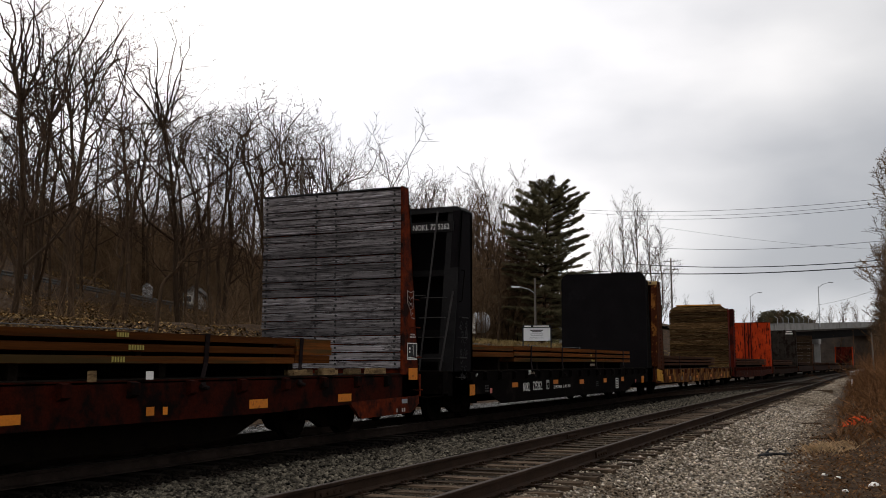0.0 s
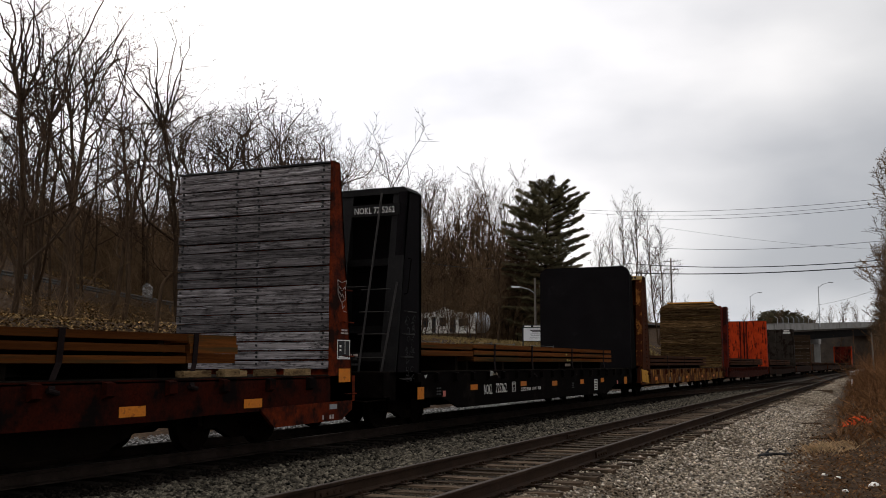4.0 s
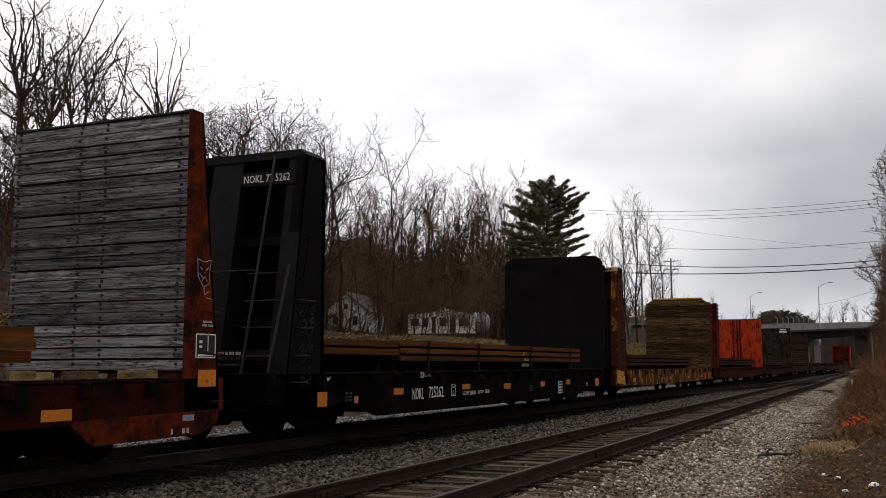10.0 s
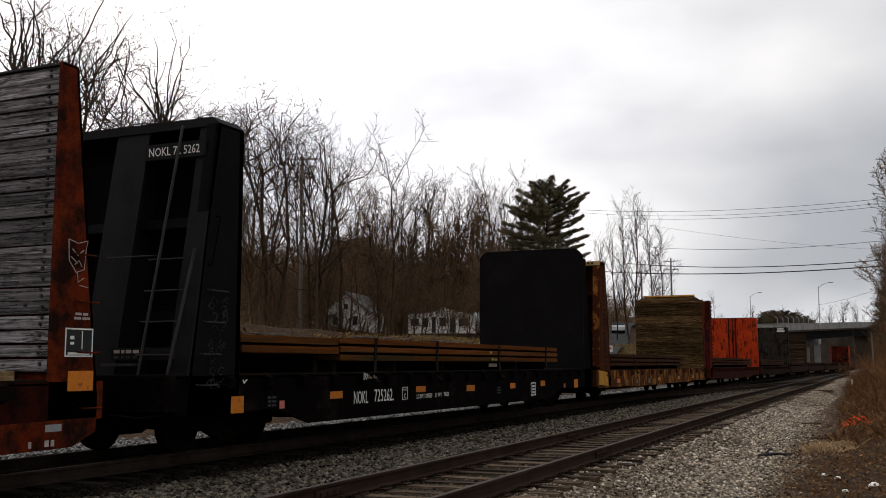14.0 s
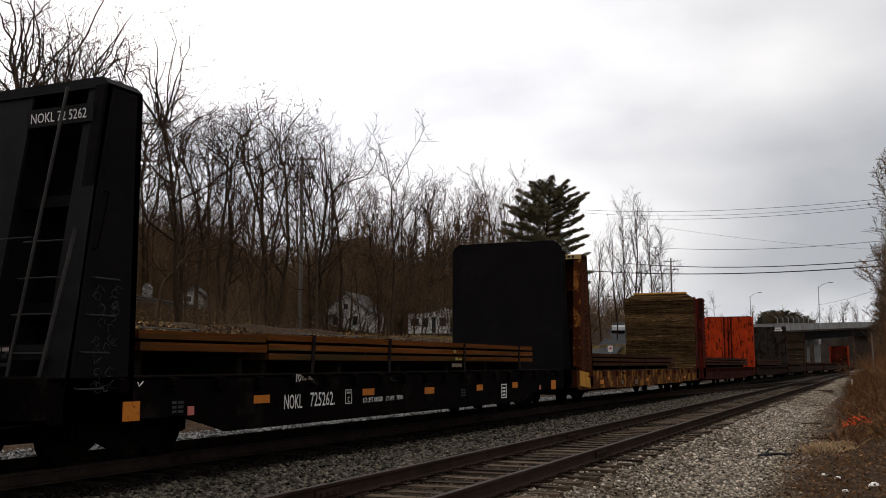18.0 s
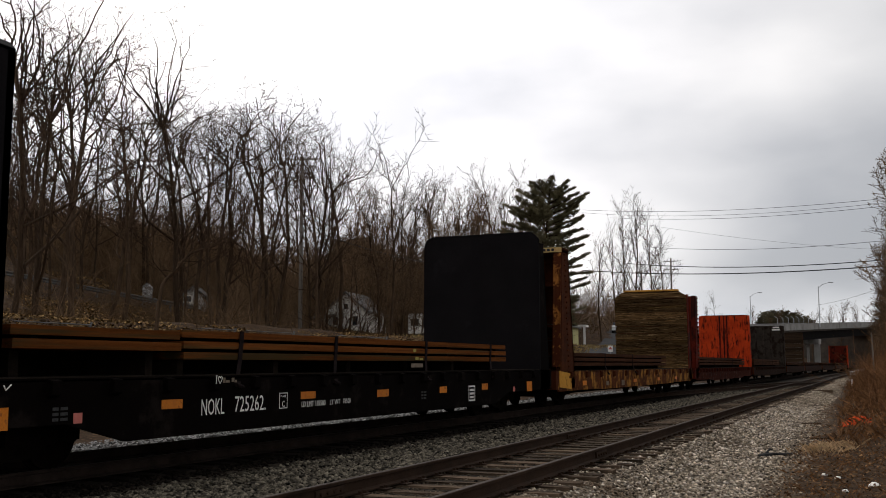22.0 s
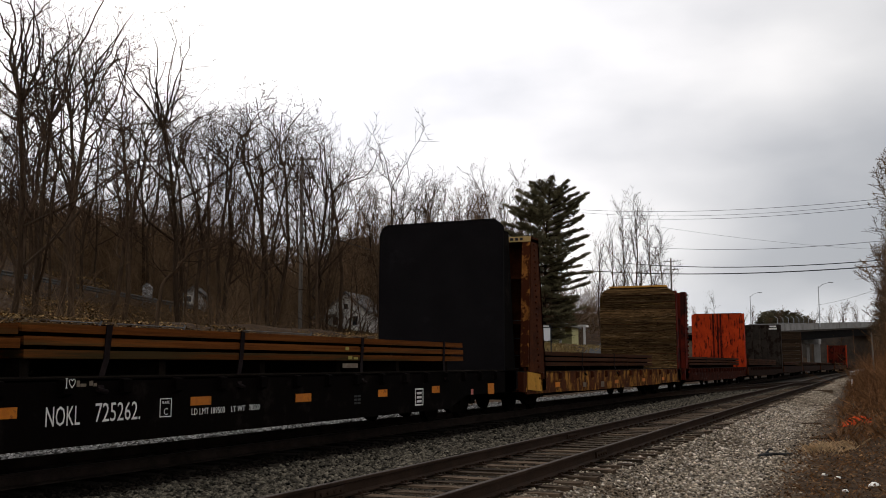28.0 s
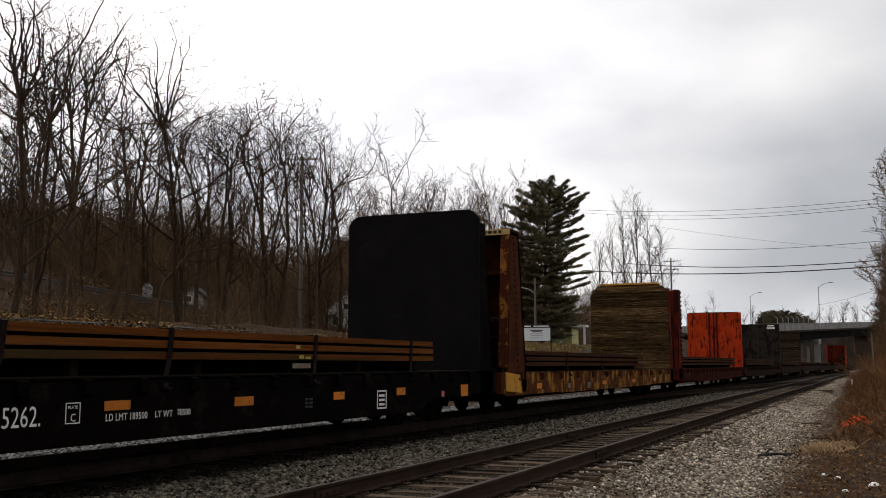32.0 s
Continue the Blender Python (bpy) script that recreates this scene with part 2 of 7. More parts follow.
M["post_rust"] = material("rusty_yellow_post", (0.15, 0.050, 0.011), (0.38, 0.15, 0.032), 3.0, 0.85, 0.0, 0.3, 30, c3=(0.060, 0.016, 0.006), c3_amount=0.70, c3_scale=4.0, spec=0.05, c3_stretch=(1, 1, 0.8), sharp=0.06)
M["yellow_mark"] = material("yellow_crayon", (0.30, 0.24, 0.05), (0.42, 0.34, 0.09), 12, 0.9, 0, 0.0, 30)
M["blackface"] = material("black_plate", (0.0062, 0.0054, 0.0058), (0.0112, 0.0098, 0.0104), 1.2, 0.9, 0.0, 0.15, 26, c3=(0.022, 0.019, 0.021), c3_amount=0.08, c3_scale=0.9, spec=0.03, sharp=0.2)
M["c_yellow"] = material("yellow_rust_steel", (0.28, 0.105, 0.012), (0.56, 0.27, 0.045), 2.0, 0.85, 0.0, 0.3, 25, c3=(0.060, 0.015, 0.005), c3_amount=0.74, c3_scale=1.6, spec=0.06, c3_stretch=(1, 1.0, 0.8), sharp=0.07)
M["c_sill"] = material("rust_with_old_yellow", (0.035, 0.011, 0.005), (0.125, 0.038, 0.012), 2.0, 0.85, 0.0, 0.3, 25, c3=(0.40, 0.180, 0.032), c3_amount=0.42, c3_scale=2.6, spec=0.06, c3_stretch=(1, 1.2, 0.8), sharp=0.12)
M["bright_yellow"] = material("chipped_yellow", (0.46, 0.20, 0.026), (0.70, 0.36, 0.065), 2.0, 0.8, 0.0, 0.2, 25, c3=(0.07, 0.018, 0.006), c3_amount=0.25, c3_scale=2.6, spec=0.06)
M["faded"] = material("faded_label", (0.14, 0.105, 0.075), (0.25, 0.20, 0.15), 7, 0.8, 0.0, 0.1, 30, spec=0.06)
M["cream_board"] = material("cream_board", (0.40, 0.25, 0.09), (0.58, 0.40, 0.17), 4, 0.85, 0.0, 0.2, 25, spec=0.05)
M["c_rust"] = material("brown_rust", (0.030, 0.009, 0.004), (0.105, 0.030, 0.010), 2.0, 0.88, 0.0, 0.3, 25, spec=0.05)
M["d_red"] = material("dark_red_steel", (0.085, 0.010, 0.006), (0.15, 0.020, 0.010), 2.0, 0.8, 0.0, 0.2, 25, c3=(0.03, 0.009, 0.006), c3_amount=0.45, c3_scale=1.2, spec=0.05)
M["d_orange"] = material("bright_orange_red", (0.34, 0.028, 0.007), (0.62, 0.062, 0.012), 1.6, 0.8, 0.0, 0.2, 20, c3=(0.060, 0.010, 0.006), c3_amount=0.37, c3_scale=3.0, spec=0.05, c3_stretch=(2.4, 1, 0.55), sharp=0.12)
M["e_grey"] = material("grey_brown_steel", (0.024, 0.019, 0.015), (0.054, 0.043, 0.034), 1.0, 0.88, 0.0, 0.2, 20, c3=(0.018, 0.011, 0.008), c3_amount=0.4, c3_scale=1.2, spec=0.04)
M["wood_grey"] = material("silvered_planks", (0.048, 0.041, 0.040), (0.32, 0.290, 0.287), 1.6, 0.95, 0, 1.0, 5, c3=(0.026, 0.023, 0.023), c3_amount=0.30, c3_scale=0.9, c3_stretch=(2.2, 1, 2.2), stretch=(0.55, 5, 14), vary=0.50, spec=0.03, sharp=0.25, lo=0.38, hi=0.64, crack=(0.8, 1, 13), fray=(0.40, 0.375, 0.38))
M["wood_brown"] = material("brown_planks", (0.028, 0.015, 0.006), (0.150, 0.086, 0.035), 1.3, 0.95, 0, 0.6, 10, c3=(0.27, 0.155, 0.045), c3_amount=0.14, c3_scale=0.9, c3_stretch=(0.5, 5, 7), sharp=0.15, stretch=(0.6, 5, 9), vary=0.5, spec=0.03, lo=0.38, hi=0.64, crack=(0.8, 1, 9), fray=(0.30, 0.20, 0.10))
M["d_sill"] = material("grimy_red_steel", (0.020, 0.005, 0.003), (0.075, 0.016, 0.008), 2.0, 0.9, 0.0, 0.3, 25, c3=(0.20, 0.16, 0.14), c3_amount=0.06, c3_scale=3.0, c3_stretch=(1, 3, 0.6), spec=0.03, sharp=0.06)
M["c_side"] = material("dark_rust", (0.026, 0.009, 0.005), (0.095, 0.029, 0.011), 2.0, 0.88, 0.0, 0.3, 25, spec=0.04)
M["far_sill"] = material("grimy_brown_steel", (0.010, 0.006, 0.004), (0.040, 0.018, 0.011), 2.0, 0.9, 0.0, 0.3, 25, spec=0.03)
M["wood_dark"] = material("dark_brown_planks", (0.016, 0.010, 0.006), (0.060, 0.038, 0.023), 1.3, 0.95, 0, 0.6, 10, stretch=(0.6, 5, 9), vary=0.4, spec=0.03)
M["timber"] = material("rough_timber", (0.060, 0.034, 0.016), (0.34, 0.225, 0.11), 2.5, 0.9, 0, 0.4, 14, stretch=(5, 1, 5), vary=0.65, spec=0.05)
# near-black: the shade under and between the beams is in this colour
M["deck"] = material("shaded_deck_wood", (0.008, 0.006, 0.0045), (0.026, 0.019, 0.014), 1.2, 0.95, 0, 0.5, 12, vary=0.3, spec=0.03)
M["beam"] = material("rusty_beam", (0.050, 0.0145, 0.0036), (0.165, 0.054, 0.012), 1.0, 0.88, 0, 0.25, 18, c3=(0.052, 0.032, 0.012), c3_amount=0.46, c3_scale=0.8, c3_stretch=(2, 0.15, 6), stretch=(2, 0.35, 16), vary=0.4, spec=0.03)
M["beam_dark"] = material("dark_rusty_beam", (0.026, 0.010, 0.005), (0.080, 0.031, 0.013), 1.0, 0.88, 0, 0.25, 18, stretch=(2, 0.35, 4), vary=0.25, spec=0.05)
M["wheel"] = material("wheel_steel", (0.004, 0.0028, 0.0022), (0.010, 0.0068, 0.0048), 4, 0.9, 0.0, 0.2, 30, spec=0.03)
M["strap"] = material("steel_strap", (0.006, 0.004, 0.004), (0.018, 0.011, 0.010), 5, 0.85, 0.0, 0.1, 30, spec=0.05)
M["sticker"] = material("orange_reflector", (0.52, 0.140, 0.006), (0.74, 0.235, 0.010), 9, 0.6, 0, 0.0, 40, vary=0.2, c3=(0.30, 0.075, 0.010), c3_amount=0.22, c3_scale=9.0)
M["pale_mark"] = material("pale_crayon", (0.34, 0.27, 0.24), (0.52, 0.44, 0.40), 12, 0.9, 0, 0.0, 30)
M["pink"] = material("pink_patch", (0.50, 0.13, 0.10), (0.60, 0.18, 0.14), 6, 0.6, 0, 0.0, 30)
M["enamel"] = material("white_enamel", (0.84, 0.84, 0.83), (0.90, 0.90, 0.89), 2, 0.5, 0, 0.0, 20)
M["white"] = material("white_paint", (0.74, 0.71, 0.65), (0.88, 0.85, 0.79), 8, 0.7, 0, 0.05, 30)
M["chalk"] = material("chalk", (0.022, 0.021, 0.021), (0.060, 0.058, 0.056), 12, 0.9, 0, 0.0, 30)
M["siding"] = material("white_siding", (0.78, 0.75, 0.68), (0.86, 0.83, 0.76), 0.8, 0.8, 0, 0.1, 12)
M["old_siding"] = material("old_white_siding", (0.10, 0.095, 0.09), (0.62, 0.61, 0.60), 3.0, 0.9, 0, 0.3, 12, spec=0.05, lo=0.42, hi=0.58)
M["yellow_siding"] = material("yellow_siding", (0.52, 0.47, 0.20), (0.62, 0.56, 0.26), 0.8, 0.8, 0, 0.1, 12)
M["roof"] = material("grey_roof", (0.09, 0.085, 0.08), (0.17, 0.16, 0.15), 1.5, 0.9, 0, 0.3, 20)
M["glass"] = material("window_glass", (0.015, 0.017, 0.02), (0.03, 0.032, 0.036), 1, 0.12, 0, 0.0, 5, spec=0.6)
M["netting"] = material("orange_netting", (0.22, 0.032, 0.010), (0.55, 0.080, 0.018), 6, 0.9, 0, 0.1, 30, spec=0.02)
M["dark"] = material("dark_rubber", (0.012, 0.012, 0.012), (0.03, 0.03, 0.03), 6, 0.8, 0, 0.2, 30)
M["car_white"] = material("car_paint_white", (0.70, 0.70, 0.70), (0.78, 0.78, 0.78), 1, 0.25, 0, 0.0, 10, spec=0.5)


# ---------------------------------------------------------------- mesh helpers
def box(bm, x0, x1, y0, y1, z0, z1):
    v = [bm.verts.new(p) for p in ((x0, y0, z0), (x1, y0, z0), (x1, y1, z0), (x0, y1, z0), (x0, y0, z1), (x1, y0, z1), (x1, y1, z1), (x0, y1, z1))]
    for f in ((3, 2, 1, 0), (4, 5, 6, 7), (0, 1, 5, 4), (1, 2, 6, 5), (2, 3, 7, 6), (3, 0, 4, 7)):
        bm.faces.new([v[i] for i in f])
    return v


def prism(bm, pts, a, b, axis="y"):
    """A polygon drawn in the other two axes (in x, y, z order), drawn out along one axis from a to b."""
    def at(p, c):
        return {"x": (c, p[0], p[1]), "y": (p[0], c, p[1]), "z": (p[0], p[1], c)}[axis]
    lo = [bm.verts.new(at(p, a)) for p in pts]
    hi = [bm.verts.new(at(p, b)) for p in pts]
    n = len(pts)
    bm.faces.new(lo)
    bm.faces.new(hi[::-1])
    for i in range(n):
        bm.faces.new((lo[i], hi[i], hi[(i + 1) % n], lo[(i + 1) % n]))


def tube(bm, p0, p1, r0, r1=None, n=8, caps=True):
    r1 = r0 if r1 is None else r1
    p0, p1 = Vector(p0), Vector(p1)
    d = (p1 - p0).normalized()
    u = d.orthogonal().normalized()
    w = d.cross(u)
    rings = []
    for p, r in ((p0, r0), (p1, r1)):
        rings.append([bm.verts.new(p + r * (math.cos(2 * math.pi * i / n) * u + math.sin(2 * math.pi * i / n) * w)) for i in range(n)])
    for i in range(n):
        bm.faces.new((rings[0][i], rings[0][(i + 1) % n], rings[1][(i + 1) % n], rings[1][i]))
    if caps:
        bm.faces.new(rings[0][::-1])
        bm.faces.new(rings[1])


def pipe(bm, pts, r, n=6):
    """A bent rod through the points."""
    pts = [Vector(p) for p in pts]
    rings = []
    for k, p in enumerate(pts):
        d = (pts[min(k + 1, len(pts) - 1)] - pts[max(k - 1, 0)])
        d = d.normalized() if d.length > 1e-6 else Vector((0, 0, 1))
        u = d.orthogonal().normalized() if not rings else (u - d * u.dot(d)).normalized()
        w = d.cross(u)
        rings.append([bm.verts.new(p + r * (math.cos(2 * math.pi * i / n) * u + math.sin(2 * math.pi * i / n) * w)) for i in range(n)])
    for a, b in zip(rings[:-1], rings[1:]):
        for i in range(n):
            bm.faces.new((a[i], a[(i + 1) % n], b[(i + 1) % n], b[i]))
    bm.faces.new(rings[0][::-1])
    bm.faces.new(rings[-1])


def lathe(bm, profile, centre, axis="x", n=20):
    """Rings of (along, radius) round an axis through centre."""
    rings = []
    for a, r in profile:
        ring = []
        for i in range(n):
            c, s = r * math.cos(2 * math.pi * i / n), r * math.sin(2 * math.pi * i / n)
            p = {"x": (a, c, s), "y": (c, a, s), "z": (c, s, a)}[axis]
            ring.append(bm.verts.new(Vector(centre) + Vector(p)))
        rings.append(ring)
    for r0, r1 in zip(rings[:-1], rings[1:]):
        for i in range(n):
            bm.faces.new((r0[i], r0[(i + 1) % n], r1[(i + 1) % n], r1[i]))
    bm.faces.new(rings[0][::-1])
    bm.faces.new(rings[-1])


def finish(bm, name, mat, smooth=False):
    bmesh.ops.recalc_face_normals(bm, faces=bm.faces)
    me = bpy.data.meshes.new(name)
    bm.to_mesh(me)
    bm.free()
    if mat:
        me.materials.append(mat)
    if smooth:
        for p in me.polygons:
            p.use_smooth = True
    return me


def part(name, bm, mat, parent, label="", bevel=0.0, smooth=False):
    if bevel:
        bmesh.ops.bevel(bm, geom=[e for e in bm.edges if len(e.link_faces) == 2 and e.calc_face_angle(0) > 0.5], offset=bevel, segments=1, affect="EDGES")
    return piece(name, finish(bm, name, mat, smooth), parent, None, label)


def piece(name, me, parent, m=None, label=""):
    ob = new(name, me)
    if parent:
        ob.parent = parent
    if m is not None:
        ob.matrix_basis = m
    return tagged(ob, label=label)


def thing(name, label, category, group="", kind="", at=None):
    ob = new(name)
    if at is not None:
        ob.matrix_basis = at
    return tagged(ob, label, category, group, kind)


def solid(name, bm, mat, label, category, kind="", group="", bevel=0.0):
    if bevel:
        bmesh.ops.bevel(bm, geom=[e for e in bm.edges if len(e.link_faces) == 2], offset=bevel, segments=1, affect="EDGES")
    return tagged(new(name, finish(bm, name, mat)), label, category, group, kind)


def writing(text, size, mat, parent, m, name="lettering", width=None):
    """Painted letters as a thin mesh under a thing; they lie in the x-y plane of m."""
    cu = bpy.data.curves.new(name, "FONT")
    cu.body, cu.size, cu.extrude, cu.resolution_u = text, size, 0.001, 2
    tmp = bpy.data.objects.new(name, cu)
    me = bpy.data.meshes.new_from_object(tmp)
    bpy.data.objects.remove(tmp)
    me.materials.clear()
    me.materials.append(mat)
    if width:
        xs = [v.co.x for v in me.vertices]
        k = width / (max(xs) - min(xs))
        for v in me.vertices:
            v.co.x *= k
    return piece(name, me, parent, m)


def raw_mesh(name, verts, faces, mat):
    me = bpy.data.meshes.new(name)
    me.from_pydata(verts, [], faces)
    me.materials.append(mat)
    return me


# ---------------------------------------------------------------- the lie of the land
def sm(a, b, v):
    t = np.clip((np.asarray(v, float) - a) / (b - a), 0, 1)
    return t * t * (3 - 2 * t)


def main_x(y):
    """Centre line of the main track."""
    return -10.25 + 1.9e-4 * max(0.0, y - 110.0) ** 2


def side_x(y):
    """Centre line of the siding."""
    return -4.82 - 0.0066 * (y - 8.0) + 1.9e-4 * max(0.0, y - 110.0) ** 2


def land(x, y):
    x, y = np.asarray(x, float), np.asarray(y, float)
    left = -x
    z = -0.40 + 0 * x
    z = z + 3.3 * sm(15.5, 27, left)
    z = z + 19 * sm(30, 105, left) * (1 - sm(45, 150, y))
    z = z + 6.5 * sm(16, 44, left) * sm(90, 170, y)
    z = z + 4.0 * sm(44, 70, left) * sm(72, 110, y)
    edge = -1.35 - 0.03 * y
    z = z + 2.2 * sm(0.4, 8.0, x - edge) * (0.35 + 0.65 * sm(8, 30, y))
    z = z + 9 * sm(260, 900, np.hypot(x, y))
    return z


def grid_axis(near, far, step, grow):
    out, v, s = [0.0], 0.0, step
    while v < far:
        s = s if v < near else s * grow
        v += s
        out.append(v)
    return out


xs = [-4 - v for v in grid_axis(40, 1800, 0.8, 1.10)][::-1] + [-4 + v for v in grid_axis(12, 1800, 0.8, 1.12)][1:]
ys = [-v for v in grid_axis(8, 1500, 1.2, 1.25)][::-1] + [v for v in grid_axis(150, 2500, 1.2, 1.09)][1:]
gx, gy = np.meshgrid(xs, ys)
gz_ = land(gx, gy)
rough = np.array([[noise.noise((x * 0.35, y * 0.35, 0)) * 0.18 + noise.noise((x * 0.09, y * 0.09, 3)) * 0.5 for x in xs] for y in ys])
gz_ = gz_ + rough * sm(14.5, 24, -gx) + 0.4 * rough * sm(0.5, 3, gx + 1.35 + 0.03 * gy)
nx, ny = len(xs), len(ys)
verts = np.stack([gx.ravel(), gy.ravel(), gz_.ravel()], 1)
faces = [(j * nx + i, j * nx + i + 1, (j + 1) * nx + i + 1, (j + 1) * nx + i) for j in range(ny - 1) for i in range(nx - 1)]


def ground_material():
    m = material("ground", (0.014, 0.008, 0.0045), (0.060, 0.035, 0.018), 1.1, 1.0, 0, 1.0, 9, c3=(0.11, 0.064, 0.031), c3_amount=0.3, c3_scale=6.0, spec=0.05)
    nt = m.node_tree
    add, link = nt.nodes.new, nt.links.new
    bsdf = nt.nodes["Principled BSDF"]
    litter = bsdf.inputs["Base Color"].links[0].from_socket
    tc = add("ShaderNodeTexCoord")
    xyz = add("ShaderNodeSeparateXYZ")
    link(tc.outputs["Object"], xyz.inputs[0])
    # gravel yard beside the siding: grey-brown fines, darkened for stone-gap shade, with pale chips
    n1 = add("ShaderNodeTexNoise")
    n1.inputs["Scale"].default_value, n1.inputs["Detail"].default_value, n1.inputs["Roughness"].default_value = 22, 5, 0.75
    link(tc.outputs["Object"], n1.inputs["Vector"])
    r1 = add("ShaderNodeValToRGB")
    r1.color_ramp.elements[0].position, r1.color_ramp.elements[0].color = 0.38, (0.030, 0.021, 0.014, 1)
    r1.color_ramp.elements[1].position, r1.color_ramp.elements[1].color = 0.68, (0.30, 0.240, 0.178, 1)
    link(n1.outputs["Fac"], r1.inputs[0])
    # how far right of the gravel's edge, with a ragged border
    ed = add("ShaderNodeMath")
    ed.operation = "MULTIPLY_ADD"
    ed.inputs[1].default_value = 0.03
    link(xyz.outputs["Y"], ed.inputs[0])
    link(xyz.outputs["X"], ed.inputs[2])
    n2 = add("ShaderNodeTexNoise")
    n2.inputs["Scale"].default_value, n2.inputs["Detail"].default_value = 0.9, 6
    link(tc.outputs["Object"], n2.inputs["Vector"])
    e2 = add("ShaderNodeMath")
    e2.operation = "MULTIPLY_ADD"
    e2.inputs[1].default_value = 1.6
    link(n2.outputs["Fac"], e2.inputs[0])
    link(ed.outputs[0], e2.inputs[2])
    f1 = add("ShaderNodeMapRange")
    f1.inputs["From Min"].default_value, f1.inputs["From Max"].default_value = -0.55, 0.25
    link(e2.outputs[0], f1.inputs["Value"])
    m1 = add("ShaderNodeMix")
    m1.data_type = "RGBA"
    link(f1.outputs[0], m1.inputs[0])
    link(r1.outputs[0], m1.inputs[6])
    link(litter, m1.inputs[7])
    # left of the ballast the litter comes back
    f2 = add("ShaderNodeMapRange")
    f2.inputs["From Min"].default_value, f2.inputs["From Max"].default_value = -8.0, -9.0
    link(xyz.outputs["X"], f2.inputs["Value"])
    m2 = add("ShaderNodeMix")
    m2.data_type = "RGBA"
    link(f2.outputs[0], m2.inputs[0])
    link(m1.outputs[2], m2.inputs[6])
    link(litter, m2.inputs[7])
    link(m2.outputs[2], bsdf.inputs["Base Color"])
    return m


ground = tagged(new("ground", raw_mesh("ground", verts.tolist(), faces, ground_material())), "brown leaf-littered ground with a grey gravel strip", "ground", kind="structure")

# ballast bed under both tracks
bm = bmesh.new()
prof = [(-16.4, -0.42), (-14.6, -0.36), (-13.3, -0.24), (-8.6, -0.22), (-7.6, -0.25), (-6.6, -0.225), (-5.7, -0.214), (-3.9, -0.217), (-3.55, -0.245), (-2.7, -0.42)]
yy = [-40 + 4 * i for i in range(100)]
rows_ = []
for y in yy:
    d = main_x(y) + 10.25
    rows_.append([bm.verts.new((x + d - (0.0066 * (y - 8) if x > -7 else 0), y, z + 0.02 * noise.noise((x, y * 0.2, 0)))) for x, z in prof])
for a, b in zip(rows_[:-1], rows_[1:]):
    for i in range(len(prof) - 1):
        bm.faces.new((a[i], a[i + 1], b[i + 1], b[i]))
bed_me = finish(bm, "ballast_bed", M["ballast"])
bed_me.materials.append(M["gravel_bed"])
# bed strip below the train: its shade is painted as near-black ballast
bed_me.materials.append(material("shaded_ballast", (0.002, 0.0016, 0.0012), (0.016, 0.012, 0.009), 9, 0.95, 0, 1.0, 28, spec=0.03))
for i_, poly in enumerate(bed_me.polygons):
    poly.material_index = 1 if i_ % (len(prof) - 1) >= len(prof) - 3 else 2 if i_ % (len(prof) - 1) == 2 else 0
tagged(new("ballast_bed", bed_me), "grey crushed-stone ballast bed under two tracks", "ballast", kind="structure")

# loose stones over the ballast and the gravel strip
rng = np.random.RandomState(4)


def scatter_stones(name, n, xr, yr, height, size, label, mat=None, flat=0.75):
    base = np.array([(1, 0, 0), (-1, 0, 0), (0, 1, 0), (0, -1, 0), (0, 0, 1), (0, 0, -1)], float)
    tri = np.array([(0, 2, 4), (2, 1, 4), (1, 3, 4), (3, 0, 4), (2, 0, 5), (1, 2, 5), (3, 1, 5), (0, 3, 5)])
    # denser near the eye: distance drawn evenly in its square root
    u = rng.rand(n)
    y = yr[0] + (yr[1] - yr[0]) * u ** 1.9
    x = xr(y, rng.rand(n))
    z = height(x, y)
    s = size * (0.45 + 0.9 * rng.rand(n)) * (1 + 0.012 * y)
    v = base[None] * (0.6 + 0.8 * rng.rand(n, 6, 1)) * s[:, None, None] * np.array([1, 1, flat])
    a = rng.rand(n) * 6.283
    tilt = (rng.rand(n) - 0.5) * 1.6
    ca, sa, ct, st = np.cos(a), np.sin(a), np.cos(tilt), np.sin(tilt)
    vx = v[..., 0] * ct[:, None] + v[..., 2] * st[:, None]
    vz = -v[..., 0] * st[:, None] + v[..., 2] * ct[:, None]
    X = vx * ca[:, None] - v[..., 1] * sa[:, None] + x[:, None]
    Y = vx * sa[:, None] + v[..., 1] * ca[:, None] + y[:, None]
    Z = vz + z[:, None]
    P = np.stack([X, Y, Z], 2).reshape(-1, 3)
    F = (tri[None] + 6 * np.arange(n)[:, None, None]).reshape(-1, 3)
    me = bpy.data.meshes.new(name)
    me.vertices.add(len(P))
    me.vertices.foreach_set("co", P.ravel())
    me.loops.add(F.size)
    me.loops.foreach_set("vertex_index", F.ravel())
    me.polygons.add(len(F))
    me.polygons.foreach_set("loop_start", np.arange(0, F.size, 3))
    me.update(calc_edges=True)
    me.materials.append(mat or M["stone"])
    return tagged(new(name, me), label, "stones", kind="stuff")


def bed_z(x, y):
    return np.interp(x, [p[0] for p in prof], [p[1] for p in prof])


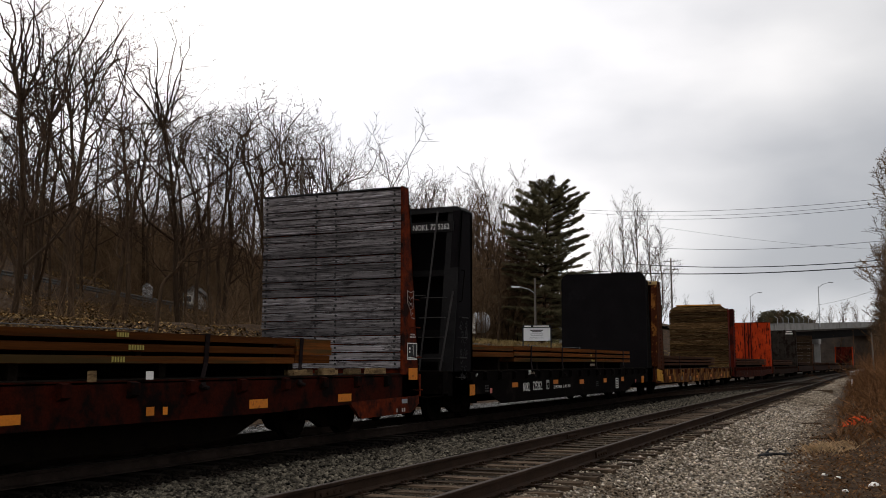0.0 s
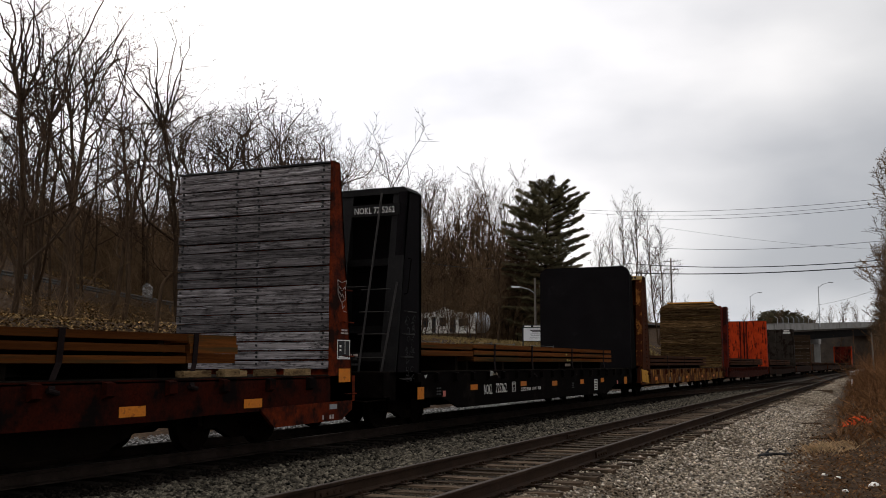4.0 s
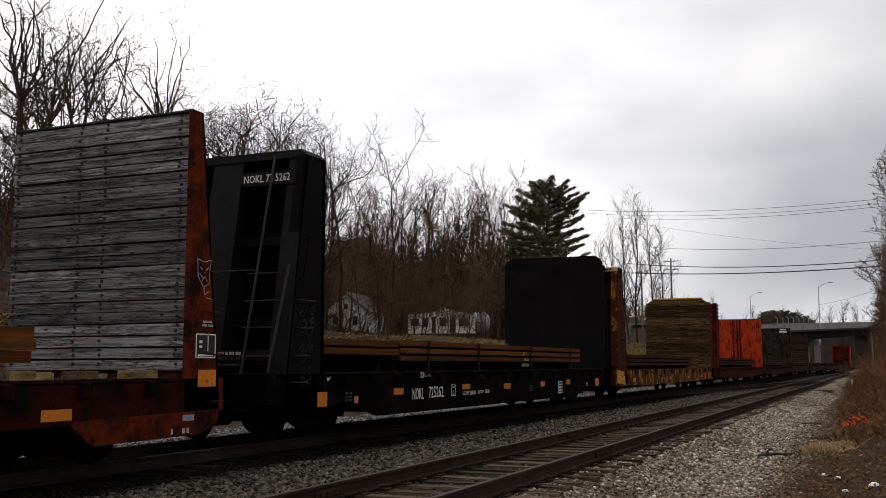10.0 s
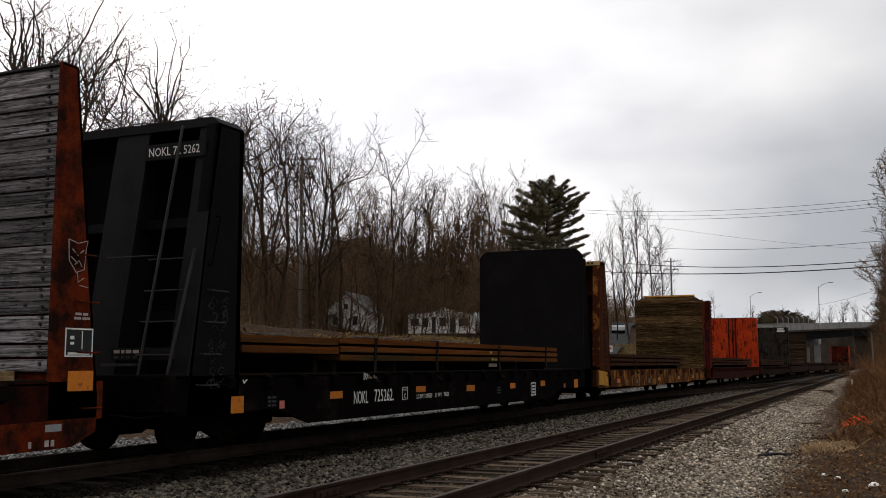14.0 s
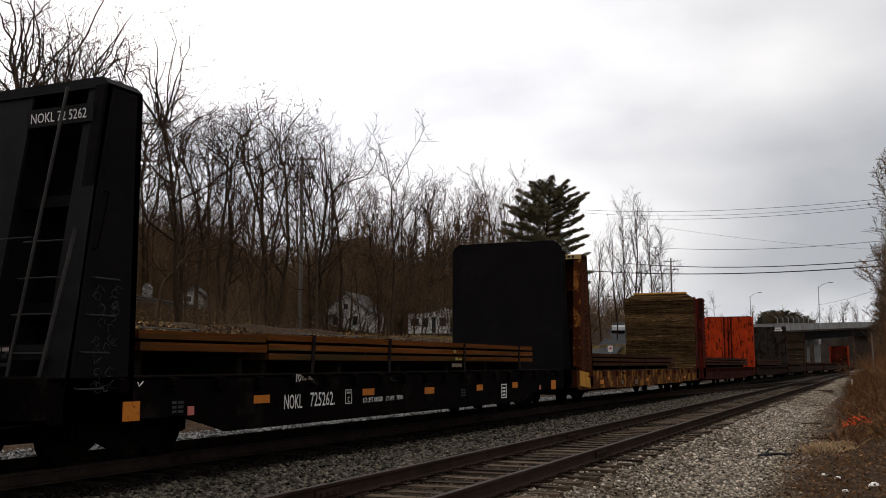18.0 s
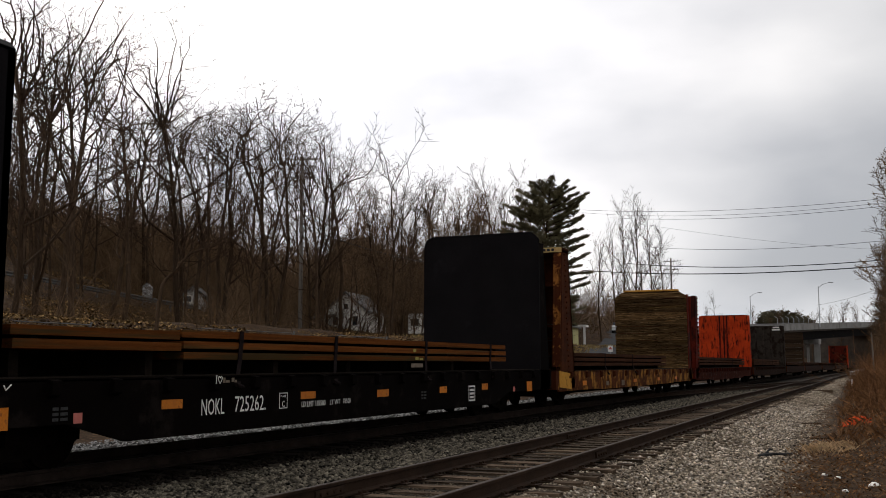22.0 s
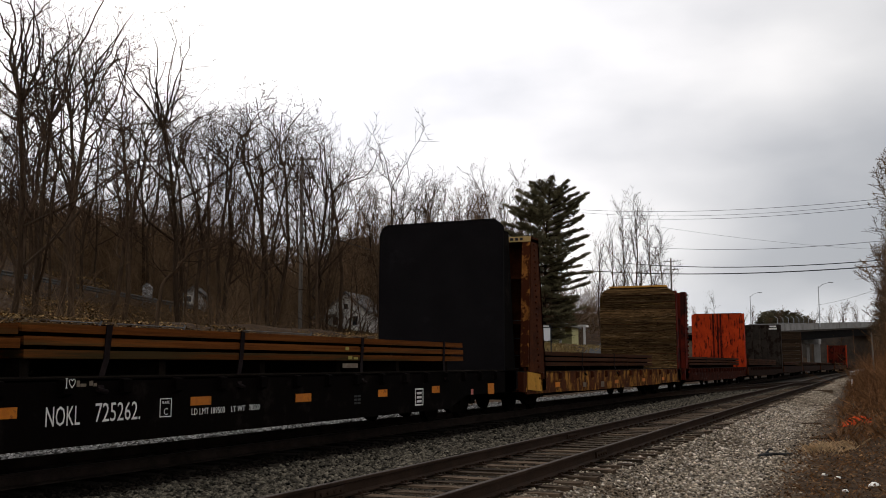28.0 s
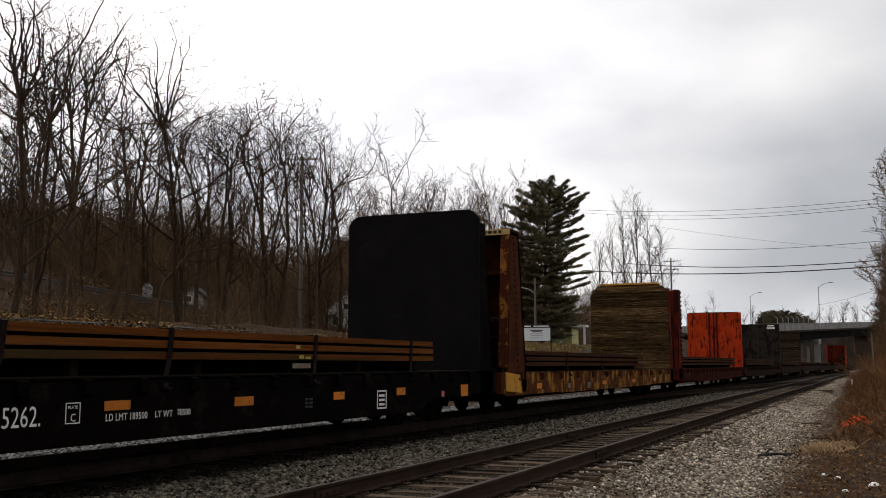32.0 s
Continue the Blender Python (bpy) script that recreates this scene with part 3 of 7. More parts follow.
# oily stones, coloured darker still for the shade at the train's edge
M["oily_shaded_stone"] = material("oily_shaded_ballast_stone", (0.003, 0.0025, 0.002), (0.022, 0.017, 0.013), 6, 0.92, 0, 0.3, 40, vary=0.9, island=True, spec=0.03)
scatter_stones("oily_stones", 6000, lambda y, u: -9.3 + 0.85 * u + 0.08 * rng.randn(len(y)), (7.0, 60.0), bed_z, 0.030, "oily stones between the main track's ties, blackened for the train's shade", M["oily_shaded_stone"])
scatter_stones("ballast_stones", 35000, lambda y, u: -8.25 + 2.65 * u + 0.10 * rng.randn(len(y)) * (u < 0.1), (7.0, 75.0), bed_z, 0.034, "loose grey crushed stones between the tracks")
M["dirty_stone"] = material("dirty_ballast_stone", (0.009, 0.0066, 0.0046), (0.135, 0.108, 0.076), 6, 0.92, 0, 0.3, 40, vary=0.98, island=True, spec=0.04)
scatter_stones("siding_stones", 9500, lambda y, u: -5.6 + 1.75 * u, (7.5, 60.0), bed_z, 0.022, "small dirty stones between the siding's rails", M["dirty_stone"])
scatter_stones("gravel_stones", 50000, lambda y, u: -4.0 + (2.9 - 0.03 * y) * u + 0.25 * rng.randn(len(y)) * (u > 0.7), (7.5, 110.0),
               lambda x, y: np.maximum(bed_z(np.minimum(x, -2.7), y), -0.40) + 0.006, 0.021, "loose pale gravel beside the siding", M["gravel"], 0.6)
M["pale_stone"] = material("pale_limestone", (0.20, 0.165, 0.125), (0.76, 0.67, 0.56), 6, 0.92, 0, 0.3, 40, vary=0.8, island=True, spec=0.05)
scatter_stones("pale_stones", 3000, lambda y, u: -3.8 + (2.5 - 0.03 * y) * u, (7.5, 40.0), lambda x, y: np.maximum(bed_z(np.minimum(x, -2.7), y), -0.40) + 0.012, 0.024, "scattered pale limestone chips in the gravel", M["pale_stone"], 0.6)
scatter_stones("shoulder_stones", 12000, lambda y, u: -16.3 + 4.0 * u, (10.0, 80.0), bed_z, 0.036, "loose grey stones beyond the main track", M["grey_stone"])


# ---------------------------------------------------------------- tracks
RAIL_PROFILE = [(-0.07, -0.172), (0.07, -0.172), (0.07, -0.155), (0.012, -0.138), (0.010, -0.045), (0.036, -0.034), (0.036, -0.006), (0.028, 0.0),
                (-0.028, 0.0), (-0.036, -0.006), (-0.036, -0.034), (-0.010, -0.045), (-0.012, -0.138), (-0.07, -0.155)]


def sweep(name, profile, path, mats, parent=None, top_index=None, label=""):
    """A profile (across, up) swept along a path of points; the strip on top may take a second material."""
    verts, faces, mi = [], [], []
    n = len(profile)
    for k, p in enumerate(path):
        a, b = Vector(path[max(0, k - 1)]), Vector(path[min(len(path) - 1, k + 1)])
        t = (b - a).normalized()
        side = Vector((t.y, -t.x, 0)).normalized()
        for u, w in profile:
            verts.append(Vector(p) + side * u + Vector((0, 0, w)))
    for k in range(len(path) - 1):
        for i in range(n):
            faces.append((k * n + i, k * n + (i + 1) % n, (k + 1) * n + (i + 1) % n, (k + 1) * n + i))
            mi.append(1 if top_index is not None and i == top_index else 0)
    faces.append(tuple(range(n - 1, -1, -1)))
    faces.append(tuple((len(path) - 1) * n + i for i in range(n)))
    mi += [0, 0]
    me = bpy.data.meshes.new(name)
    me.from_pydata(verts, [], faces)
    for m in mats:
        me.materials.append(m)
    me.polygons.foreach_set("material_index", mi)
    return piece(name, me, parent, None, label)


def tie_mesh(seed, mat, length=2.6):
    r = random.Random(seed)
    b = bmesh.new()
    n = 5
    lo, hi = [], []
    for i in range(n):
        x = -length / 2 + length * i / (n - 1)
        w, t = 0.112 + r.uniform(-0.008, 0.008), r.uniform(-0.012, 0.004)
        lo.append([b.verts.new((x, -w, -0.19)), b.verts.new((x, w, -0.19))])
        hi.append([b.verts.new((x, -w + 0.01, t)), b.verts.new((x, w - 0.01, t + r.uniform(-0.006, 0.006)))])
    for i in range(n - 1):
        b.faces.new((hi[i][0], hi[i + 1][0], hi[i + 1][1], hi[i][1]))
        b.faces.new((lo[i][0], hi[i][0], hi[i + 1][0], lo[i + 1][0]))
        b.faces.new((hi[i][1], lo[i][1], lo[i + 1][1], hi[i + 1][1]))
    for i in (0, n - 1):
        b.faces.new((lo[i][0], lo[i][1], hi[i][1], hi[i][0]))
    return finish(b, "tie", mat)


TIES = [tie_mesh(i, M["tie"]) for i in range(6)]
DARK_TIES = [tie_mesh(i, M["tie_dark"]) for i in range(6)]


def joint_bar_mesh():
    b = bmesh.new()
    prism(b, [(0.012, -0.135), (0.042, -0.13), (0.034, -0.06), (0.030, -0.05), (0.012, -0.05)], -0.3, 0.3, "y")
    for i in range(4):
        tube(b, (0.03, -0.21 + 0.14 * i, -0.095), (0.062, -0.21 + 0.14 * i, -0.095), 0.02, n=6)
    return finish(b, "joint_bar", M["rail_side"])


def plate_mesh():
    b = bmesh.new()
    box(b, -0.17, 0.17, -0.09, 0.09, -0.182, -0.17)
    for sx, sy in ((-0.1, 0.05), (-0.1, -0.05), (0.1, 0.05), (0.1, -0.05)):
        box(b, sx - 0.022, sx + 0.022, sy - 0.014, sy + 0.014, -0.17, -0.142)
    return finish(b, "tie_plate", M["rail_side"])


JOINT, PLATE = joint_bar_mesh(), plate_mesh()


def track(name, centre, y0, y1, tie_step, ties_to, head, label, plates_to=0.0, joints=(), ties=TIES, web=M["rail_side"]):
    root = thing(name, label, "railway track", kind="structure")
    ypath = [y0 + 3.0 * i for i in range(int((y1 - y0) / 3.0) + 1)]
    for s in (-1, 1):
        sweep("rail", RAIL_PROFILE, [(centre(y) + s * 0.7525, y, 0.0) for y in ypath], [web, head], root, 7)
    r = random.Random(name)
    y = y0 + 0.2
    while y < ties_to:
        yj = y + r.uniform(-0.04, 0.04)
        piece("tie", ties[r.randrange(6)], root, pose(centre(y) + r.uniform(-0.05, 0.05), yj, -0.186 + r.uniform(-0.008, 0.004), 0, 0, r.uniform(-1.5, 1.5) + r.choice((0, 180))))
        if y < plates_to:
            for s in (-1, 1):
                piece("tie_plate", PLATE, root, pose(centre(y) + s * 0.7525, yj, 0.0))
        y += tie_step
    for s, yq in joints:
        for side in (0, 180):
            piece("joint_bar", JOINT, root, pose(centre(yq) + s * 0.7525, yq, 0.0, 0, 0, side))
    return root


side_track = track("siding_track", side_x, 2.0, 230.0, 0.535, 95.0, M["rail_top"], "rusty siding rails spiked to weathered wooden ties", 34.0,
                   ((-1, 18.9), (1, 15.3), (-1, 30.8), (1, 27.0), (-1, 9.6)))
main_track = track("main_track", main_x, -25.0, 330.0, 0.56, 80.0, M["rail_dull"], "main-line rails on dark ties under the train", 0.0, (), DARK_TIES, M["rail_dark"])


def cross_x(y):
    t = min(1.0, max(0.0, (y - 40.0) / 46.0))
    t = t * t * (3 - 2 * t)
    return main_x(y) * (1 - t) + side_x(y) * t


turnout = thing("turnout_track", "connecting rails that lead from the main track to the siding", "railway track", kind="structure")
for s in (-1, 1):
    sweep("rail", RAIL_PROFILE, [(cross_x(40 + 2 * i) + s * 0.7525, 40.0 + 2 * i, 0.002) for i in range(24)], [M["rail_side"], M["rail_dull"]], turnout, 7)


# ---------------------------------------------------------------- the train
MOVING = []          # (object, distance along the line at the start)


def advance(t):
    """Metres that the train has gone after t seconds."""
    u = t / 32.0
    return 32.0 * (0.70057 * u - 0.13876 * u ** 2 - 0.00435 * u ** 3 - 0.00708 * u ** 4)


def on_line(y):
    """The pose of a car whose front stands at y on the main track."""
    turn = math.degrees(math.atan2(main_x(y + 16) - main_x(y), 16.0))
    return pose(main_x(y), y, 0, 0, 0, -turn)


def wheelset_mesh():
    b = bmesh.new()
    for s in (-1, 1):
        lathe(b, [(s * 0.65, 0.10), (s * 0.66, 0.36), (s * 0.675, 0.445), (s * 0.71, 0.44), (s * 0.72, 0.425), (s * 0.80, 0.415), (s * 0.80, 0.36),
                  (s * 0.765, 0.33), (s * 0.755, 0.17), (s * 0.80, 0.12), (s * 0.80, 0.07)], (0, 0, 0), "x", 24)
    tube(b, (-1.02, 0, 0), (1.02, 0, 0), 0.075, n=10)
    for i in range(3):
        a = 2.1 * i
        for s in (-1, 1):
            tube(b, (s * 1.02, 0.05 * math.cos(a), 0.05 * math.sin(a)), (s * 1.05, 0.05 * math.cos(a), 0.05 * math.sin(a)), 0.018, n=6)
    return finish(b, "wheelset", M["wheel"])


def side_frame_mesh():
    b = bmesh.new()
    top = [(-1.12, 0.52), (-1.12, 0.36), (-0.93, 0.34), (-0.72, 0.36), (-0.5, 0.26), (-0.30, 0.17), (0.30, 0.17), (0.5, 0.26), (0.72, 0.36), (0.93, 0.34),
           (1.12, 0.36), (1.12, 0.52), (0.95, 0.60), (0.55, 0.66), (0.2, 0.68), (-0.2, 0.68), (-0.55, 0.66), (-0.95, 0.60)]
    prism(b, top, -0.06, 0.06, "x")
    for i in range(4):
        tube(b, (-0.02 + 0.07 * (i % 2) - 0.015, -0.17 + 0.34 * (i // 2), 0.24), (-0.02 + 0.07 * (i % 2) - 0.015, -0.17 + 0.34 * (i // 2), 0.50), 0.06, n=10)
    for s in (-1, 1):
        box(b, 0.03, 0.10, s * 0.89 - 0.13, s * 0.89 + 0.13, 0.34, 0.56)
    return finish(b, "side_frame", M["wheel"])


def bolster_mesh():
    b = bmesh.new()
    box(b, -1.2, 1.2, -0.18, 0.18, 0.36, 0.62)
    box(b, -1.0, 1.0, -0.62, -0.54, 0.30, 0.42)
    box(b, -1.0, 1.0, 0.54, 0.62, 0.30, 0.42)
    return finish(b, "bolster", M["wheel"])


def coupler_mesh():
    b = bmesh.new()
    box(b, -0.1, 0.1, 0.0, 0.62, 0.74, 0.95)
    prism(b, [(-0.17, 0.68), (0.10, 0.68), (0.20, 0.78), (0.18, 0.92), (0.05, 0.90), (-0.02, 1.0), (-0.19, 0.98)], -0.28, 0.02, "y")
    prism(b, [(-0.16, -0.30), (0.08, -0.34), (0.19, -0.2), (0.17, -0.05), (0.05, 0.0), (-0.16, 0.02)], 0.70, 1.0, "z")
    return finish(b, "coupler", M["wheel"])


WHEELSET, SIDEFRAME, BOLSTER, COUPLER = wheelset_mesh(), side_frame_mesh(), bolster_mesh(), coupler_mesh()
ROLLING = []


def truck(car, y):
    t = new("truck")
    t.parent = car
    t.matrix_basis = pose(0, y, 0)
    piece("bolster", BOLSTER, t)
    for s in (-1, 1):
        piece("side_frame", SIDEFRAME, t, pose(s * 0.98, 0, 0, 0, 0, 0 if s > 0 else 180))
        w = piece("wheelset", WHEELSET, t, pose(0, s * 0.89, 0.42))
        ROLLING.append((w, s * 0.89))
    return t


HW = 1.69            # half the width of a car


def rungs(parent, x, y_of, zs, half, r=0.011, name="rung", mat=None, side=False):
    for z in zs:
        b = bmesh.new()
        y = y_of(z)
        if side:
            pipe(b, [(x, y - half, z), (x + 0.07, y - half, z - 0.01), (x + 0.07, y + half, z - 0.01), (x, y + half, z)], r)
        else:
            pipe(b, [(x - half, y, z), (x - half, y - 0.07, z), (x + half, y - 0.07, z), (x + half, y, z)], r)
        part(name, b, mat or M["black"], parent)


def flatcar(y0, length, steel, label, sill_top=1.05, sill_end=0.58, sill_mid=0.58, mid=None, pockets=1.05, pocket_mat=None, trucks=(2.4, 2.4), deck_mat=None, belly=0.30, sill_mat=None, sill_half=0.3):
    """A flat car: its front end stands at the origin and its bed runs along +y; x points to the yard side."""
    car = thing("flatcar", label, "flatcar", "train of bulkhead flatcars")
    mid = mid or (length * 0.24, length * 0.76)
    for s in (-1, 1):
        b = bmesh.new()
        pts = [(0.25, sill_top), (0.25, sill_end), (mid[0] - 1.0, sill_end), (mid[0], sill_mid), (mid[1], sill_mid), (mid[1] + 1.0, sill_end), (length - 0.25, sill_end), (length - 0.25, sill_top)]
        prism(b, pts, s * HW, s * (HW - 0.05), "x")
        box(b, *sorted((s * HW, s * (HW - 0.16))), 0.25, length - 0.25, sill_top - 0.02, sill_top + 0.02)
        part("side_sill", b, sill_mat or steel, car)
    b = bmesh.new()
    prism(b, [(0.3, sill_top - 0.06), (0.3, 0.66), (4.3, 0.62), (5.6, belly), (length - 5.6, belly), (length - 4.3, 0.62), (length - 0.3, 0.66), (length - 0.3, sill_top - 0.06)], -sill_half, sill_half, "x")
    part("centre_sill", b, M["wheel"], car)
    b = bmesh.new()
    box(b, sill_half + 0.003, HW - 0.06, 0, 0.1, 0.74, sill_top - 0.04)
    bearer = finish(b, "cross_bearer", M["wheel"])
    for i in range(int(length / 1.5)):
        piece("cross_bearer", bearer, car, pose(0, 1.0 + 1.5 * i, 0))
    for y, s in ((0.0, 1), (length, -1)):
        b = bmesh.new()
        pipe(b, [(0.34, y + 0.1 * s, 0.82), (0.38, y - 0.16 * s, 0.70), (0.36, y - 0.34 * s, 0.42), (0.24, y - 0.50 * s, 0.36)], 0.028)
        part("air_hose", b, M["dark"], car)
    for y in (0.0, length - 0.25):
        b = bmesh.new()
        box(b, -HW, HW, y, y + 0.25, sill_end + 0.06, sill_top + 0.02)
        part("end_sill", b, steel, car, bevel=0.015)
    b = bmesh.new()
    box(b, -HW + 0.02, HW - 0.02, 0.26, length - 0.26, sill_top - 0.03, sill_top + 0.035)
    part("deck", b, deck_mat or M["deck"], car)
    if pockets:
        pb = bmesh.new()
        prism(pb, [(0.0, 0.0), (0.085, -0.02), (0.085, -0.17), (0.0, -0.21)], -0.075, 0.075, "y")
        me = finish(pb, "stake_pocket", pocket_mat or steel)
        y = 1.4
        while y < length - 1.2:
            piece("stake_pocket", me, car, pose(HW, y, sill_top + 0.01))
            piece("stake_pocket", me, car, pose(-HW, y, sill_top + 0.01, 0, 0, 180))
            y += pockets
    truck(car, trucks[0])
    truck(car, length - trucks[1])
    for y, a in ((-0.42, 0), (length + 0.42, 180)):
        piece("coupler", COUPLER, car, pose(0, y, 0, 0, 0, a))
    for s in (-1, 1):
        b = bmesh.new()
        yq = 0.1 if s < 0 else length - 0.1
        pipe(b, [(HW - 0.1, yq, 0.72), (HW - 0.02, yq, 0.62), (HW - 0.3, yq + s * 0.22, 0.58), (HW - 0.75, yq + s * 0.24, 0.62)], 0.016)
        part("uncoupling_lever", b, M["wheel"], car)
    car.matrix_basis = on_line(y0)
    MOVING.append((car, y0))
    return car


def stud_mesh(r, out, axis, mat, name="bolt"):
    b = bmesh.new()
    tube(b, (0, 0, 0), Vector(axis) * out, r, r * 0.8, n=6)
    return finish(b, name, mat)


BOLT = stud_mesh(0.025, 0.018, (0, -1, 0), M["dark"])


def end_plates(car, steel, face_y, foot_y, top_y, z0, z1, label="", far=0.0):
    """The two tapered side plates of a bulkhead, from its load face to its sloping back."""
    for s in (-1, 1):
        b = bmesh.new()
        d = 1 if foot_y > face_y else -1
        e = HW if s > 0 else HW - far
        fy = face_y if s > 0 or not far else face_y + 0.12
        prism(b, [(fy, z0), (foot_y, z0), (foot_y, z0 + 0.25), (top_y, z1), (fy, z1)], s * e, s * (e - 0.045), "x")
        # flange along the sloping back
        prism(b, [(foot_y, z0 + 0.25), (top_y, z1), (top_y - d * 0.035, z1), (foot_y - d * 0.035, z0 + 0.25)], s * e, s * (e - 0.2), "x")
        part("side_plate", b, steel, car, label)


def plank_face(car, mat, y, thick, z0, z1, n, bolts=None, chamfer=0.0, inset=0.02):
    """A wall of planks across the car, its load face at y."""
    h = (z1 - z0) / n
    r = random.Random(int(y * 100))
    for i in range(n):
        b = bmesh.new()
        za, zb = z0 + i * h, z0 + (i + 1) * h - r.uniform(0.010, 0.030)
        o = r.uniform(0, 0.022)
        xa, xb = -HW + inset + r.uniform(0, 0.02), HW - 0.02 - r.uniform(0, 0.015)
        if chamfer and i == n - 1:
            prism(b, [(xa, za), (xb, za), (xb, za + 0.04), (xb - chamfer, zb), (xa + chamfer, zb), (xa, za + 0.04)], y + o, y + thick, "y")
        else:
            k = [r.uniform(-0.007, 0.007) for _ in range(4)]
            prism(b, [(xa, za + k[0]), (0, za), (xb, za + k[1]), (xb, zb + k[2]), (0.2, zb), (xa, zb + k[3])], y + o, y + thick, "y")
        plank = part("plank", b, mat, car)
        for x in bolts or ():
            for q in ((0.28, 0.74) if i % 2 else (0.5,)):
                piece("bolt", BOLT, plank, pose(x + r.uniform(-0.02, 0.02), y + o, za + h * q))


# ---- the oxide-red car with the silvered plank bulkhead
yA, lA = -3.0, 21.35
# the wide centre sill is an added dark block that closes the black underside
car_a = flatcar(yA, lA, M["a_steel"], "rust-red flatcar with a silvered plank bulkhead, loaded with steel beams", 1.06, 0.58, 0.55, pockets=1.15, pocket_mat=M["a_sill"], belly=0.16, sill_mat=M["a_sill"], sill_half=1.15)
fA = 17.52 - yA
plank_face(car_a, M["wood_grey"], fA, 0.10, 1.20, 4.72, 22, bolts=(-1.46, -0.28, 0.18, 1.5), inset=0.13)
end_plates(car_a, M["a_steel"], fA - 0.015, fA + 0.74, fA + 0.24, 0.64, 4.75, far=0.2)
b = bmesh.new()
box(b, -HW + 0.25, HW - 0.05, fA + 0.10, fA + 0.16, 1.1, 4.7)
for i in range(4):
    box(b, -HW + 0.26, HW - 0.06, fA + 0.16, fA + 0.26, 1.4 + 0.95 * i, 1.5 + 0.95 * i)
part("backing_frame", b, M["a_steel"], car_a)
b = bmesh.new()
box(b, -HW + 0.14, HW, fA - 0.01, fA + 0.24, 4.72, 4.745)
part("cap", b, M["dark"], car_a)
b = bmesh.new()
prism(b, [(fA - 2.1, 0.62), (fA - 1.7, 0.32), (fA + 0.35, 0.34), (fA + 0.72, 0.5), (fA + 0.72, 0.66)], HW + 0.012, HW - 0.04, "x")
part("bolster_plate", b, M["a_steel"], car_a)
rungs(car_a, HW, lambda z: fA + 0.58 - 0.1 * (z - 1), (0.78, 1.42, 2.0, 2.55), 0.16, mat=M["a_steel"], side=True, name="grab_iron")
for x in (-0.2, 0.25):
    b = bmesh.new()
    tube(b, (x, fA + 0.78, 0.9), (x, fA + 0.34, 4.6), 0.03, n=6)
    part("ladder_rail", b, M["a_steel"], car_a)

# ---- the black car
yB, lB = 19.45, 20.65
car_b = flatcar(yB, lB, M["black"], "black bulkhead flatcar with white lettering, loaded with steel beams", 1.10, 0.60, 0.34, mid=(3.6, 16.3), pockets=0.98)
iB = 21.10 - yB      # load face of the front bulkhead
b = bmesh.new()
box(b, -HW, HW, iB - 0.10, iB, 1.1, 4.655)
part("bulkhead_plate", b, M["blackface"], car_b)
end_plates(car_b, M["blackface"], iB, 0.5, iB - 0.62, 0.60, 4.69)
b = bmesh.new()
prism(b, [(-HW, 4.66), (HW, 4.66), (HW, 4.70), (HW - 0.1, 4.79), (-HW + 0.1, 4.79), (-HW, 4.70)], iB - 0.62, iB, "y")
part("cap", b, M["black_lit"], car_b)
for x, w in ((-1.55, 0.14), (0.14, 0.30), (1.52, 0.17)):
    b = bmesh.new()
    prism(b, [(iB - 0.1, 0.7), (0.48, 0.7), (0.48, 1.0), (iB - 0.55, 4.7), (iB - 0.1, 4.7)], x - 0.02, x + 0.02, "x")
    prism(b, [(0.45, 1.0), (iB - 0.58, 4.7), (iB - 0.54, 4.7), (0.49, 1.0)], x - w, x + w, "x")
    part("post", b, M["black_lit"], car_b)
for z in (1.9, 3.25):
    b = bmesh.new()
    box(b, -HW + 0.05, HW - 0.05, iB - 0.42, iB - 0.1, z, z + 0.14)
    part("cross_beam", b, M["black_lit"], car_b)
b = bmesh.new()
box(b, 0.46, HW - 0.16, iB - 0.70, iB - 0.645, 4.22, 4.45)
name_board = part("name_board", b, M["black_lit"], car_b, "black board with white lettering")


def backline_b(z):
    return 0.42 + (iB - 0.64 - 0.42) * (z - 0.85) / (4.72 - 0.85)


for xa, xb, z1 in ((0.95, 1.18, 4.66), (1.42, 1.66, 2.85)):
    b = bmesh.new()
    tube(b, (xa, backline_b(0.75) - 0.12, 0.75), (xb, backline_b(z1) - 0.12, z1), 0.022, n=6)
    part("ladder_rail", b, M["pale_bar"], car_b)
rungs(car_b, 1.19, lambda z: backline_b(z) - 0.05, (1.0, 1.4, 1.85, 2.28, 2.72), 0.30, mat=M["pale_bar"])
rungs(car_b, 0.55, lambda z: backline_b(z) - 0.03, (2.78,), 0.42, mat=M["pale_bar"], name="grab_iron")
rungs(car_b, HW, lambda z: backline_b(z) + 0.42, (1.0, 1.42, 1.86, 2.3), 0.2, mat=M["pale_bar"], side=True, name="grab_iron")
b = bmesh.new()
pipe(b, [(HW, iB - 0.62, 3.35), (HW + 0.07, iB - 0.62, 3.33), (HW + 0.07, iB - 0.78, 2.65), (HW, iB - 0.78, 2.63)], 0.011)
part("grab_iron", b, M["black"], car_b)
jB = 39.12 - yB      # load face of the rear bulkhead
b = bmesh.new()
prism(b, [(-HW - 0.06, 1.1), (HW, 1.1), (HW, 4.66), (HW - 0.10, 4.78), (HW - 0.24, 4.87), (-HW + 0.20, 4.87), (-HW + 0.04, 4.78), (-HW - 0.04, 4.64)], jB, jB + 0.08, "y")
part("bulkhead_plate", b, M["blackface"], car_b, bevel=0.012)
end_plates(car_b, M["black"], jB + 0.08, jB + 0.85, jB + 0.4, 0.60, 4.56)

